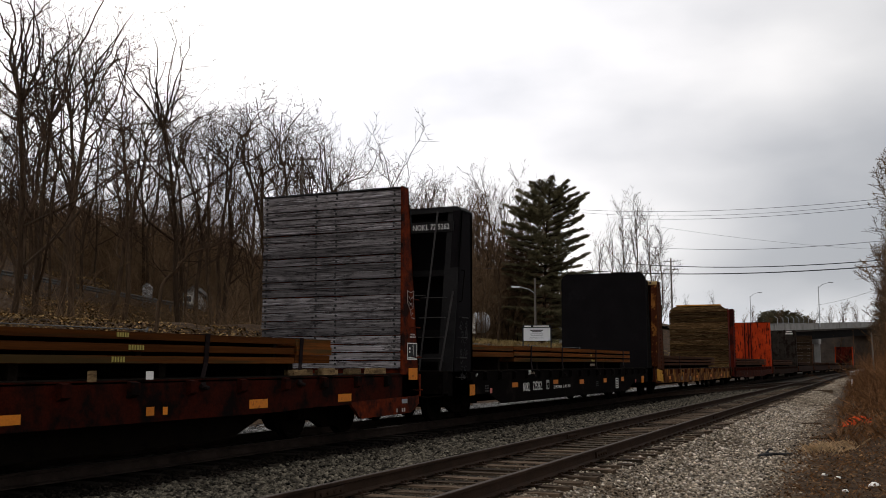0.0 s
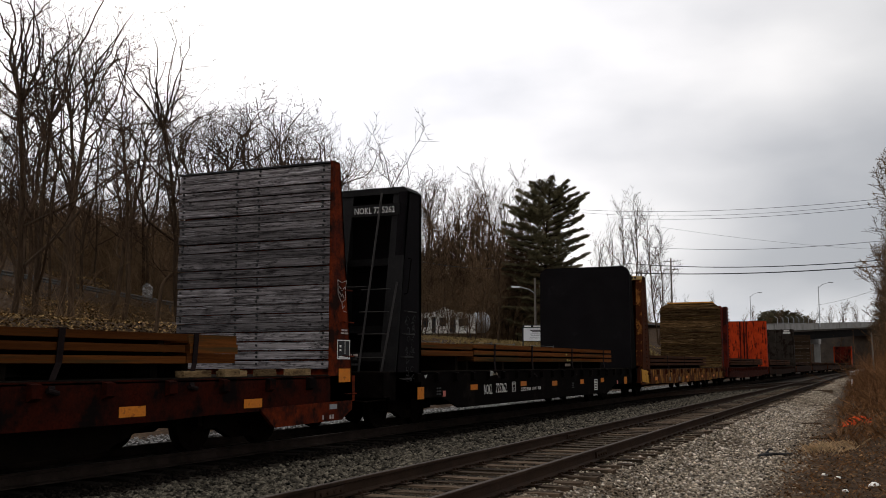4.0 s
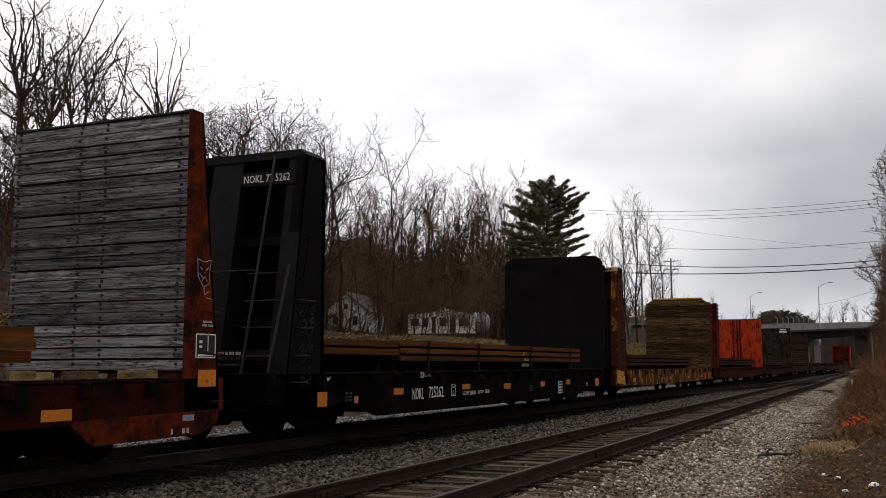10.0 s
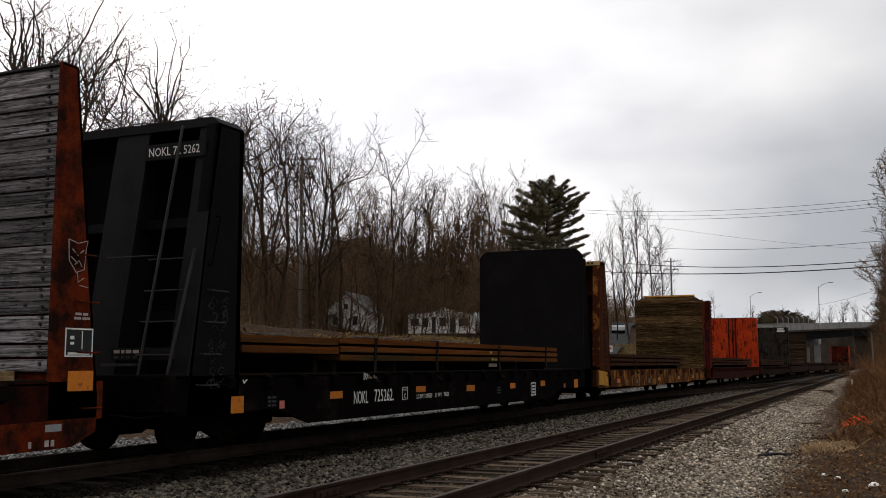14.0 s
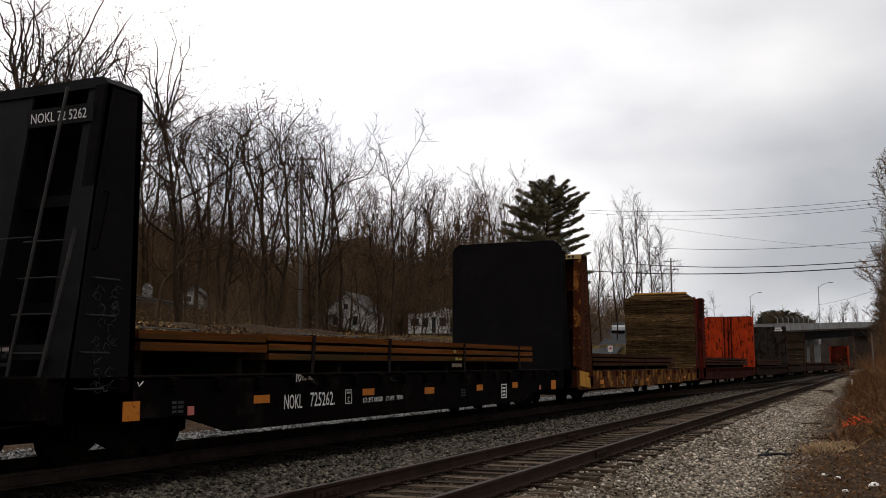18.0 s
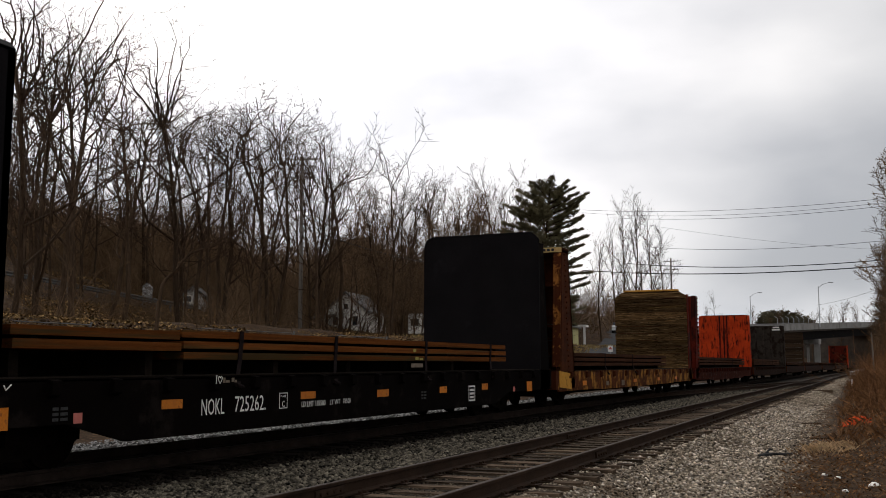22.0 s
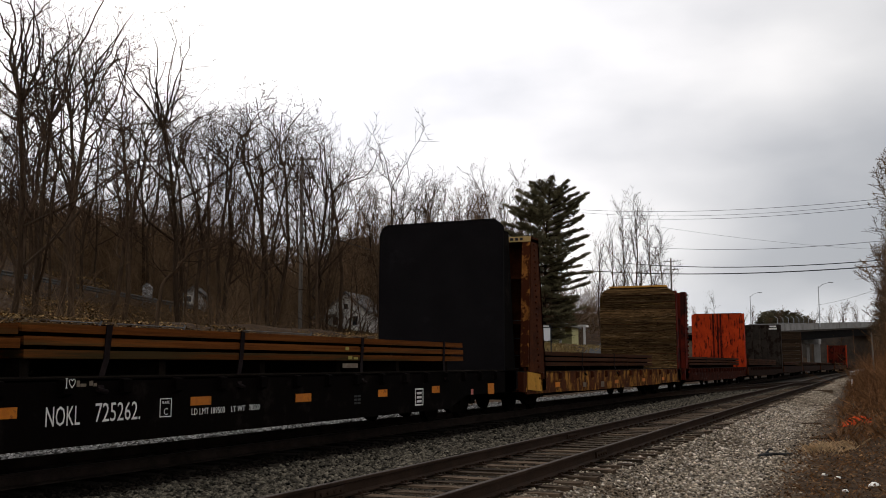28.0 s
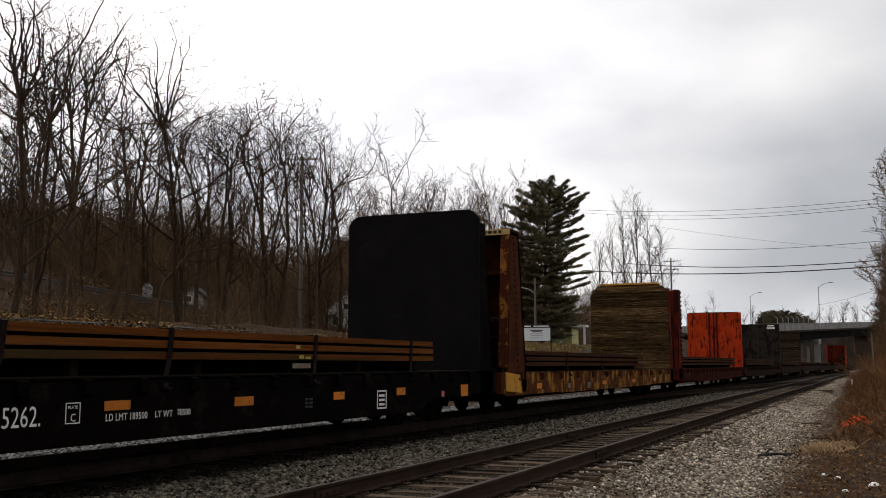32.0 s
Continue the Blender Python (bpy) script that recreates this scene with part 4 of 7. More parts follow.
# ---- the yellow and rust car
yC, lC = 40.55, 21.5
car_c = flatcar(yC, lC, M["c_yellow"], "yellow flatcar streaked with rust, with a brown plank bulkhead", 1.05, 0.50, 0.47, pockets=1.7, sill_mat=M["c_sill"], pocket_mat=M["c_rust"])
iC = 42.40 - yC
tC = iC - 0.52       # its load face leans forward to the top
b = bmesh.new()
prism(b, [(iC - 0.10, 1.05), (iC, 1.05), (tC, 4.60), (tC - 0.10, 4.60)], -HW, HW, "x")
part("bulkhead_plate", b, M["c_rust"], car_c)
for s in (-1, 1):
    b = bmesh.new()
    prism(b, [(iC, 0.58), (0.5, 0.58), (0.5, 0.9), (tC - 0.62, 4.60), (tC, 4.60), (iC, 1.05)], s * HW, s * (HW - 0.045), "x")
    part("side_plate", b, M["c_side"], car_c)
for x in (-1.4, -0.75, -0.1, 0.62, HW - 0.13):
    b = bmesh.new()
    prism(b, [(iC - 0.12, 0.9), (0.45, 0.9), (0.45, 1.2), (tC - 0.62, 4.5), (tC - 0.12, 4.5)], x - 0.02, x + 0.02, "x")
    prism(b, [(0.42, 1.2), (tC - 0.65, 4.5), (tC - 0.60, 4.5), (0.47, 1.2)], x - 0.11, x + 0.11, "x")
    part("post", b, M["post_rust"] if x > 0.5 else M["c_rust"], car_c)
b = bmesh.new()
box(b, -HW, HW, tC - 0.63, tC, 4.52, 4.66)
part("cap", b, M["c_rust"], car_c)
b = bmesh.new()
box(b, -HW, HW, tC - 0.66, tC - 0.632, 4.52, 4.66)
part("name_board", b, M["cream_board"], car_c, "cream board with dark lettering")
for x, w in ((0.42, 0.05), (0.56, 0.05), (0.70, 0.05), (0.84, 0.045), (1.02, 0.05), (1.16, 0.05), (1.30, 0.045), (1.43, 0.04)):
    b = bmesh.new()
    box(b, x - w, x + w, tC - 0.667, tC - 0.661, 4.555, 4.63)
    part("text_bar", b, M["dark"], car_c)
for z in (1.55, 2.35, 3.55):
    b = bmesh.new()
    y_ = iC - 0.10 - (z - 1.05) * 0.52 / 3.55
    box(b, -HW + 0.05, HW - 0.05, y_ - 0.40, y_, z, z + 0.09)
    part("cross_beam", b, M["c_rust"], car_c)
for z in (1.15, 1.50, 1.95, 2.42):
    b = bmesh.new()
    pipe(b, [(0.78, 0.42 + 0.13 * z, z), (0.78, 0.34 + 0.13 * z, z), (1.36, 0.34 + 0.13 * z, z), (1.36, 0.42 + 0.13 * z, z)], 0.012)
    part("rung", b, M["pale_bar"], car_c)
STUD = stud_mesh(0.034, 0.04, (1, 0, 0), M["c_rust"])
for i in range(24):
    piece("bolt", STUD, car_c, pose(HW, iC - 0.62 - 0.012 * i - 0.05 * (i % 2), 0.9 + 0.155 * i))
b = bmesh.new()
prism(b, [(0.3, 1.08), (0.3, 0.62), (1.45, 0.55), (1.45, 1.0)], HW + 0.02, HW - 0.1, "x")
part("end_casting", b, M["bright_yellow"], car_c, bevel=0.01)
jC = 61.15 - yC
plank_face(car_c, M["wood_brown"], jC, 0.1, 1.1, 4.72, 11, chamfer=0.34, inset=-0.07)
b = bmesh.new()
prism(b, [(-HW + 0.36, 4.725), (HW - 0.36, 4.725), (HW - 0.40, 4.80), (-HW + 0.40, 4.80)], jC - 0.02, jC + 0.14, "y")
part("cap", b, M["bright_yellow"], car_c)
b = bmesh.new()
prism(b, [(-HW + 0.06, 1.08), (HW - 0.06, 1.08), (HW - 0.06, 4.5), (HW - 0.42, 4.73), (-HW + 0.42, 4.73), (-HW + 0.06, 4.5)], jC + 0.102, jC + 0.15, "y")
part("backing_plate", b, M["c_rust"], car_c)
end_plates(car_c, M["d_red"], jC + 0.1, jC + 0.78, jC + 0.35, 0.55, 4.55)

# ---- the red car with the orange bulkhead
yD, lD = 62.9, 22.3
car_d = flatcar(yD, lD, M["d_red"], "dark red flatcar with a bright orange steel bulkhead", 1.05, 0.5, 0.42, pockets=0.9, sill_mat=M["d_sill"], pocket_mat=M["d_sill"])
b = bmesh.new()
box(b, -HW, HW, 0.95, 1.05, 1.05, 4.62)
part("bulkhead_plate", b, M["d_red"], car_d)
end_plates(car_d, M["d_red"], 1.05, 0.3, 0.5, 0.6, 4.62)
STUD = stud_mesh(0.05, 0.06, (1, 0, 0), M["d_red"])
for i in range(19):
    piece("bolt", STUD, car_d, pose(HW, 0.95, 0.9 + 0.2 * i))
jD = 84.4 - yD
b = bmesh.new()
prism(b, [(-HW, 1.05), (HW, 1.05), (HW, 4.42), (HW - 0.05, 4.53), (HW - 0.16, 4.58), (-HW + 0.16, 4.58), (-HW + 0.05, 4.53), (-HW, 4.42)], jD, jD + 0.1, "y")
part("bulkhead_plate", b, M["d_orange"], car_d)
for x in (-0.28, 0.0, 0.2):
    b = bmesh.new()
    box(b, x - 0.05, x + 0.05, jD - 0.05, jD, 1.05, 4.58)
    part("rib", b, M["d_red"], car_d)
b = bmesh.new()
box(b, -HW + 0.17, HW - 0.17, jD - 0.02, jD + 0.35, 4.584, 4.61)
part("cap", b, M["c_rust"], car_d)
end_plates(car_d, M["d_orange"], jD + 0.1, jD + 0.75, jD + 0.35, 0.55, 4.58)

# ---- the grey-brown ribbed car
yE, lE = 86.0, 24.2
car_e = flatcar(yE, lE, M["c_rust"], "rust-brown flatcar with a ribbed grey bulkhead", 1.05, 0.5, 0.42, pockets=0.95, sill_mat=M["far_sill"], pocket_mat=M["far_sill"])
jE = 109.3 - yE
b = bmesh.new()
box(b, -HW, HW, jE, jE + 0.1, 1.05, 4.72)
part("bulkhead_plate", b, M["e_grey"], car_e)
for x in (-1.4, -0.75, -0.1, 0.55, 1.46):
    b = bmesh.new()
    box(b, x - 0.07, x + 0.07, jE - 0.14, jE, 1.05, 4.74)
    part("rib", b, M["e_grey"], car_e)
b = bmesh.new()
box(b, 0.68, 1.38, jE - 0.04, jE - 0.005, 4.3, 4.45)
box(b, 0.75, 1.3, jE - 0.04, jE - 0.005, 4.52, 4.64)
part("lettering", b, M["white"], car_e)
end_plates(car_e, M["e_grey"], jE + 0.1, jE + 0.8, jE + 0.35, 0.55, 4.7)

# ---- the car with a second brown plank bulkhead
yF, lF = 111.0, 21.5
car_f = flatcar(yF, lF, M["c_rust"], "brown flatcar with a dark plank bulkhead, far down the line", 1.05, 0.5, 0.45, pockets=0, sill_mat=M["far_sill"], pocket_mat=M["far_sill"])
jF = 131.5 - yF
plank_face(car_f, M["wood_dark"], jF, 0.1, 1.1, 4.75, 9)
end_plates(car_f, M["c_rust"], jF + 0.1, jF + 0.78, jF + 0.35, 0.55, 4.7)

# ---- plain flats beyond, and a red bulkhead under the bridge
yG, lG = 133.3, 26.6
car_g = flatcar(yG, lG, M["c_rust"], "low rust-brown flatcar, far down the line", 1.05, 0.5, 0.42, pockets=0, sill_mat=M["far_sill"], pocket_mat=M["far_sill"])
yH, lH = 160.8, 26.6
car_h = flatcar(yH, lH, M["c_rust"], "low dark flatcar, far down the line", 1.05, 0.5, 0.42, pockets=0, sill_mat=M["far_sill"], pocket_mat=M["far_sill"])
yJ, lJ = 188.3, 26.6
car_j = flatcar(yJ, lJ, M["c_rust"], "low dark flatcar near the bridge", 1.05, 0.5, 0.42, pockets=0, sill_mat=M["far_sill"], pocket_mat=M["far_sill"])
yI, lI = 215.8, 22.0
car_i = flatcar(yI, lI, M["d_red"], "red flatcar with a ribbed red bulkhead under the bridge", 1.05, 0.5, 0.45, pockets=0, sill_mat=M["far_sill"], pocket_mat=M["far_sill"])
b = bmesh.new()
box(b, -HW, HW, 1.7, 1.8, 1.0, 4.7)
part("bulkhead_plate", b, M["d_red"], car_i)
for x in (-1.45, -0.5, 0.4, 1.45):
    b = bmesh.new()
    box(b, x - 0.07, x + 0.07, 1.5, 1.7, 1.0, 4.7)
    part("rib", b, M["d_red"], car_i)
end_plates(car_i, M["d_orange"], 1.8, 0.6, 1.3, 0.6, 4.7)


# ---------------------------------------------------------------- lettering and reflectors on the black car
def decal(parent, name, mat, y0, y1, z0, z1, x=HW, label=""):
    b = bmesh.new()
    box(b, x + 0.001, x + 0.004, y0, y1, z0, z1)
    return part(name, b, mat, parent, label)


def side_text(parent, text, y, z, size, mat, width=None, x=HW):
    return writing(text, size, mat, parent, Matrix.Translation((x + 0.003, y, z)) @ Matrix(((0, 0, 1, 0), (1, 0, 0, 0), (0, 1, 0, 0), (0, 0, 0, 1))), width=width)


FRONT = Matrix(((1, 0, 0, 0), (0, 0, -1, 0), (0, 1, 0, 0), (0, 0, 0, 1)))      # lettering that faces the viewer's end of a car
writing("NOKL 72 5262", 0.18, M["white"], car_b, Matrix.Translation((0.52, iB - 0.703, 4.272)) @ FRONT, width=0.90)
side_text(car_b, "NOKL", 5.06, 0.585, 0.32, M["white"], 0.52)
side_text(car_b, "725262.", 5.83, 0.60, 0.32, M["white"], 0.78)
side_text(car_b, "C", 7.065, 0.625, 0.13, M["white"], 0.075)
side_text(car_b, "PLATE", 7.025, 0.77, 0.05, M["white"], 0.15)
side_text(car_b, "LD LMT 189500", 7.63, 0.60, 0.125, M["white"], 0.74)
side_text(car_b, "LT WT", 8.52, 0.605, 0.115, M["white"], 0.34)
side_text(car_b, "78500", 8.96, 0.61, 0.115, M["white"], 0.27)


def outline(parent, y0, y1, z0, z1, t=0.014, mat=None, x=HW):
    b = bmesh.new()
    for q in ((y0, y1, z0, z0 + t), (y0, y1, z1 - t, z1), (y0, y0 + t, z0 + t, z1 - t), (y1 - t, y1, z0 + t, z1 - t)):
        box(b, x + 0.001, x + 0.004, *q)
    part("stencil_frame", b, mat or M["white"], parent)


outline(car_b, 6.99, 7.22, 0.60, 0.84, 0.012)
outline(car_b, 14.62, 15.0, 0.46, 0.80, 0.03)
for z in (0.52, 0.60, 0.68):
    decal(car_b, "text_bar", M["white"], 14.70, 14.92, z, z + 0.045)
for y, z in ((12.14, 0.70), (12.14, 0.64), (12.14, 0.58), (2.40, 0.76), (2.40, 0.70), (2.40, 0.64)):
    decal(car_b, "text_bar", M["chalk"], y, y + 0.09, z, z + 0.035)
    decal(car_b, "text_bar", M["chalk"], y + 0.12, y + 0.23, z, z + 0.035)
for y0, y1, z0, z1 in ((1.47, 1.78, 0.58, 0.82), (4.25, 4.67, 0.70, 0.82), (7.61, 8.06, 0.725, 0.84), (10.23, 10.70, 0.68, 0.81), (13.04, 13.41, 0.68, 0.81), (15.42, 15.80, 0.69, 0.83), (18.57, 18.98, 0.58, 0.83)):
    decal(car_b, "reflector", M["sticker"], y0, y1, z0, z1, label="orange reflector sticker")
for y in (2.72, 17.53):
    decal(car_b, "patch", M["pink"], y, y + 0.14, 0.60, 0.72, label="pink paper tag")


def scrawl(parent, strokes, y, z, k, r=0.006, x=HW, name="chalk_mark", mat=None):
    """Chalk strokes, each a run of (along, up) points."""
    for st in strokes:
        b = bmesh.new()
        pipe(b, [(x + 0.004, y + k * u, z + k * v) for u, v in st], r, 4)
        part(name, b, mat or M["white"], parent)


HEART = [(0.5, 0.0), (0.25, 0.3), (0.2, 0.55), (0.35, 0.65), (0.5, 0.5), (0.65, 0.65), (0.8, 0.55), (0.75, 0.3), (0.5, 0.0)]
scrawl(car_b, [[(0, 0), (0.2, 0)], [(0.1, 0), (0.1, 0.7)], [(0, 0.7), (0.2, 0.7)], [(u + 0.15, v) for u, v in HEART]], 5.26, 1.01, 0.155, 0.006, HW + 0.088)
for y0, y1, z0, z1 in ((5.43, 5.48, 1.02, 1.09), (5.49, 5.58, 1.02, 1.055), (5.63, 5.69, 1.03, 1.085), (5.70, 5.75, 1.02, 1.055)):
    decal(car_b, "text_bar", M["faded"], y0, y1, z0, z1, x=HW + 0.089)
scrawl(car_b, [[(0, 0.55), (0.3, 0.05), (1.0, 0.6)]], 1.62, 1.00, 0.10, 0.008, HW + 0.088)
r_ = random.Random(21)
for zc, n_ in ((1.12, 9), (1.45, 8), (1.85, 7), (2.05, 10)):
    loops = []
    for i in range(n_):
        u0, v0 = r_.uniform(-0.2, 0.2), r_.uniform(-0.14, 0.14)
        loops.append([(u0 + 0.07 * math.cos(a * 1.1 + i) * r_.uniform(0.5, 1.2), v0 + 0.06 * math.sin(a * 1.1 + i) * r_.uniform(0.5, 1.2)) for a in range(5)])
    scrawl(car_b, loops, 1.15, zc, 1.0, 0.004, HW, "chalk_mark", M["chalk"])
# marks on the yellow car
decal(car_c, "reflector", M["sticker"], 2.68, 3.12, 0.63, 0.77, label="orange reflector sticker")
for y0, y1, z0, z1, mt in ((5.50, 5.85, 0.58, 0.72, "faded"), (7.6, 8.0, 0.54, 0.72, "faded"), (9.4, 9.9, 0.62, 0.74, "sticker"), (13.6, 14.1, 0.62, 0.74, "sticker"), (17.2, 17.7, 0.62, 0.74, "sticker")):
    decal(car_c, "label_plate" if mt != "sticker" else "reflector", M[mt], y0, y1, z0, z1)
# marks on the rust-red car
decal(car_a, "reflector", M["sticker"], 20.78, 21.18, 0.97, 1.20, label="large orange reflector sticker")
for y0, y1, z0, z1 in ((18.03, 18.49, 0.64, 0.77), (15.43, 15.91, 0.63, 0.76), (13.19, 13.34, 0.63, 0.74), (13.51, 13.60, 0.63, 0.73), (10.85, 11.18, 0.63, 0.74), (8.2, 8.6, 0.63, 0.75)):
    decal(car_a, "reflector", M["sticker"], y0, y1, z0, z1, x=HW + 0.002, label="orange reflector sticker")
decal(car_a, "stencil_panel", M["dark"], 20.71, 21.15, 1.36, 1.69)
outline(car_a, 20.71, 21.15, 1.36, 1.69, 0.018, x=HW + 0.004)
for y0, y1, z0, z1 in ((20.76, 21.1, 1.385, 1.41), (20.79, 20.85, 1.5, 1.53), (20.79, 20.85, 1.56, 1.60), (20.97, 20.985, 1.45, 1.66)):
    decal(car_a, "text_bar", M["white"], y0, y1, z0, z1, x=HW + 0.004)
for y0, y1, z0 in ((20.86, 20.96, 1.84), (20.98, 21.06, 1.84), (20.84, 20.95, 1.79), (20.97, 21.09, 1.79)):
    decal(car_a, "text_bar", M["pale_mark"], y0, y1, z0, z0 + 0.03)
for y0, y1 in ((20.23, 20.27), (20.46, 20.52), (20.55, 20.60)):
    decal(car_a, "text_bar", M["pale_mark"], y0, y1, 0.37, 0.44, x=HW + 0.014)
b = bmesh.new()
box(b, 0.45, HW - 0.18, 0.40, 0.44, 1.33, 1.50)
part("cross_board", b, M["black_lit"], car_b)
for i, (x, w) in enumerate(((0.50, 0.10), (0.63, 0.05), (0.71, 0.09), (0.83, 0.10))):
    b = bmesh.new()
    box(b, x, x + w, 0.394, 0.399, 1.425, 1.47)
    part("text_bar", b, M["pale_mark"], car_b)
    b = bmesh.new()
    box(b, x, x + w * 0.8, 0.394, 0.399, 1.355, 1.39)
    part("text_bar", b, M["chalk"], car_b)
b = bmesh.new()
box(b, 0.42, 0.95, 0.24, 0.40, 1.25, 1.29)
part("foot_board", b, M["pale_bar"], car_b)
decal(car_a, "plate_tag", M["galv"], 20.46, 20.70, 0.53, 0.61, x=HW + 0.014)
decal(car_a, "paper_tag", M["white"], 13.06, 13.20, 1.085, 1.19, x=HW + 0.09)
decal(car_a, "paper_tag", M["timber"], 12.05, 12.2, 1.07, 1.2, x=HW + 0.09)
loops = [[(-0.17, 0.32), (-0.15, 0.05), (-0.02, -0.1), (0.12, -0.05), (0.14, 0.2), (0.17, 0.33), (0.0, 0.28), (-0.17, 0.32)], [(-0.1, 0.2), (0.0, 0.12), (0.1, 0.2)], [(-0.05, 0.0), (0.02, 0.06), (0.08, -0.02)],
         [(0.0, -0.1), (0.02, -0.22), (0.12, -0.16)], [(-0.12, 0.1), (0.0, 0.02)], [(0.05, -0.26), (0.2, -0.28)]]
scrawl(car_a, loops, 20.86, 2.42, 0.9, 0.006, HW, "chalk_mark", M["pale_mark"])


# ---------------------------------------------------------------- the load
def beam_mesh(length, w=0.30, h=0.125, worn=False):
    b = bmesh.new()
    t = 0.016
    a, c, d = w / 2, w / 2 - t, t / 2
    prism(b, [(-a, 0), (-c, 0), (-c, h / 2 - d), (c, h / 2 - d), (c, 0), (a, 0), (a, h), (c, h), (c, h / 2 + d), (-c, h / 2 + d), (-c, h), (-a, h)], 0, length, "y")
    for y in (0.012, length - 0.03):
        box(b, -c, c, y, y + 0.018, 0.004, h - 0.004)
    return finish(b, "beam", M["beam_dark"] if worn else M["beam"])


def load(y0, y_front, length, z0, layers, straps=(), across=7, label="", h=0.105, gap=0.045, stagger=None, out=HW - 0.16, marks=(), worn=False, tags=()):
    """A stack of steel beams on a car that stands at y0; y_front is counted from the car's front."""
    st = thing("beam_stack", label or "stack of rusty brown steel beams strapped to a flatcar", "steel beams", "steel loads on the train")
    w = 2 * out / across
    r = random.Random(int(y_front * 10 + y0))
    z = z0
    for k in range(layers):
        for i in range(across):
            d = (stagger[k] if stagger else 0.0)
            me = beam_mesh(length + d, w - 0.012, h, worn)
            piece("beam", me, st, pose(-out + w * (i + 0.5), y_front + r.uniform(-0.04, 0.04), z + r.uniform(-0.003, 0.003)))
        z += h
        if k < layers - 1:
            for j in range(max(2, int(length / 2.5))):
                b = bmesh.new()
                yj = y_front + 0.4 + j * (length - 0.8) / max(1, int(length / 2.5) - 1)
                box(b, -out + 0.1, out - 0.12, yj - 0.05, yj + 0.05, z, z + gap)
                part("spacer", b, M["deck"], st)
            z += gap
    # bearers share the darkened deck colour, so the gap below looks shaded
    for j in range(int(length / 2.4) + 1):
        b = bmesh.new()
        yj = y_front + 0.3 + j * (length - 0.6) / max(1, int(length / 2.4))
        box(b, -out + 0.02, out - 0.3, yj - 0.07, yj + 0.07, 1.09, z0)
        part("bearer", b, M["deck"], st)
    for ys in straps:
        b = bmesh.new()
        run = [(-HW + 0.02, ys - 0.2, 1.06), (-out - 0.01, ys, z0), (-out - 0.01, ys, z + 0.008), (out + 0.01, ys, z + 0.008), (out + 0.01, ys - 0.04, z0), (HW - 0.05, ys - 0.24, 1.09), (HW + 0.02, ys - 0.30, 0.99)]
        for p_, q_ in zip(run[:-1], run[1:]):
            vs = [b.verts.new((c[0] + dx, c[1] + dy, c[2] + dz)) for c in (p_, q_) for dx, dy, dz in ((-0.004, -0.05, -0.004), (-0.004, 0.05, -0.004), (0.006, 0.05, 0.006), (0.006, -0.05, 0.006))]
            for f in ((0, 1, 2, 3), (7, 6, 5, 4), (0, 4, 5, 1), (1, 5, 6, 2), (2, 6, 7, 3), (3, 7, 4, 0)):
                b.faces.new([vs[i] for i in f])
        part("strap", b, M["strap"], st)
        b = bmesh.new()
        tube(b, (HW + 0.04, ys - 0.38, 0.98), (HW + 0.04, ys - 0.22, 0.95), 0.03, n=8)
        part("winch", b, M["strap"], st)
    for ya, yb in marks:
        b = bmesh.new()
        tube(b, (out - 0.06, ya, z + 0.035), (out - 0.03, yb, z + 0.03), 0.007, n=6)
        tube(b, (out - 0.035, yb - 0.03, z), (out - 0.03, yb, z + 0.06), 0.014, n=6)
        part("lashing_rod", b, M["dull_galv"], st)
    for mat, ya, yb, za, zb in tags:
        b = bmesh.new()
        box(b, out - 0.004, out + (0.009 if mat == "dark" else 0.006), ya, yb, za, zb)
        part("paint_mark" if mat == "yellow_mark" else "text_bar" if mat == "dark" else "paper_tag", b, M[mat], st)
    st.matrix_basis = on_line(y0)
    MOVING.append((st, y0))
    return st


load(yA, 3.5, 13.4, 1.29, 3, straps=(10.2, 14.62), label="stack of orange-brown steel beams on the rust-red flatcar", marks=((11.0, 13.4),), h=0.095, gap=0.055,
     tags=[("yellow_mark", 12.80 + 0.045 * i, 12.83 + 0.045 * i, 1.615, 1.67) for i in range(5)] + [("yellow_mark", 13.02 + 0.05 * i, 13.05 + 0.05 * i, 1.455, 1.52) for i in range(6)] + [("yellow_mark", 12.72 + 0.05 * i, 12.75 + 0.05 * i, 1.30, 1.37) for i in range(5)])
load(yA, 16.95, 1.1, 1.29, 3, straps=(17.1,), label="short end blocks of the beam stack on the rust-red flatcar", h=0.13, gap=0.004)
load(yB, 1.95, 2.88, 1.45, 2, label="long steel beams behind the black bulkhead", marks=((2.0, 3.16),), h=0.11)
under_tag = load(yB, 4.88, 12.6, 1.34, 3, straps=(6.2, 9.0, 12.72, 16.4), label="strapped bundle of brown steel beams on the black flatcar", marks=((5.3, 6.1), (6.4, 7.7), (9.1, 11.0)), h=0.10, gap=0.05,
     tags=(("faded", 12.0, 12.55, 1.21, 1.29), ("yellow_mark", 12.2, 12.34, 1.36, 1.42), ("yellow_mark", 12.1, 12.22, 1.52, 1.58), ("yellow_mark", 12.4, 12.55, 1.36, 1.40)))
b = bmesh.new()
box(b, -1.06, -1.04, 7.4, 8.2, 1.17, 1.32)
part("paper_tag", b, M["faded"], under_tag, "faded paper tag")
for i in range(4):
    b = bmesh.new()
    box(b, -1.039, -1.035, 7.5 + 0.15 * i, 7.6 + 0.15 * i, 1.20, 1.29)
    part("text_bar", b, M["dark"], under_tag)
load(yC, 2.2, 14.0, 1.22, 3, straps=(6.0, 10.0), label="bundle of dark brown steel beams on the yellow flatcar", worn=True)
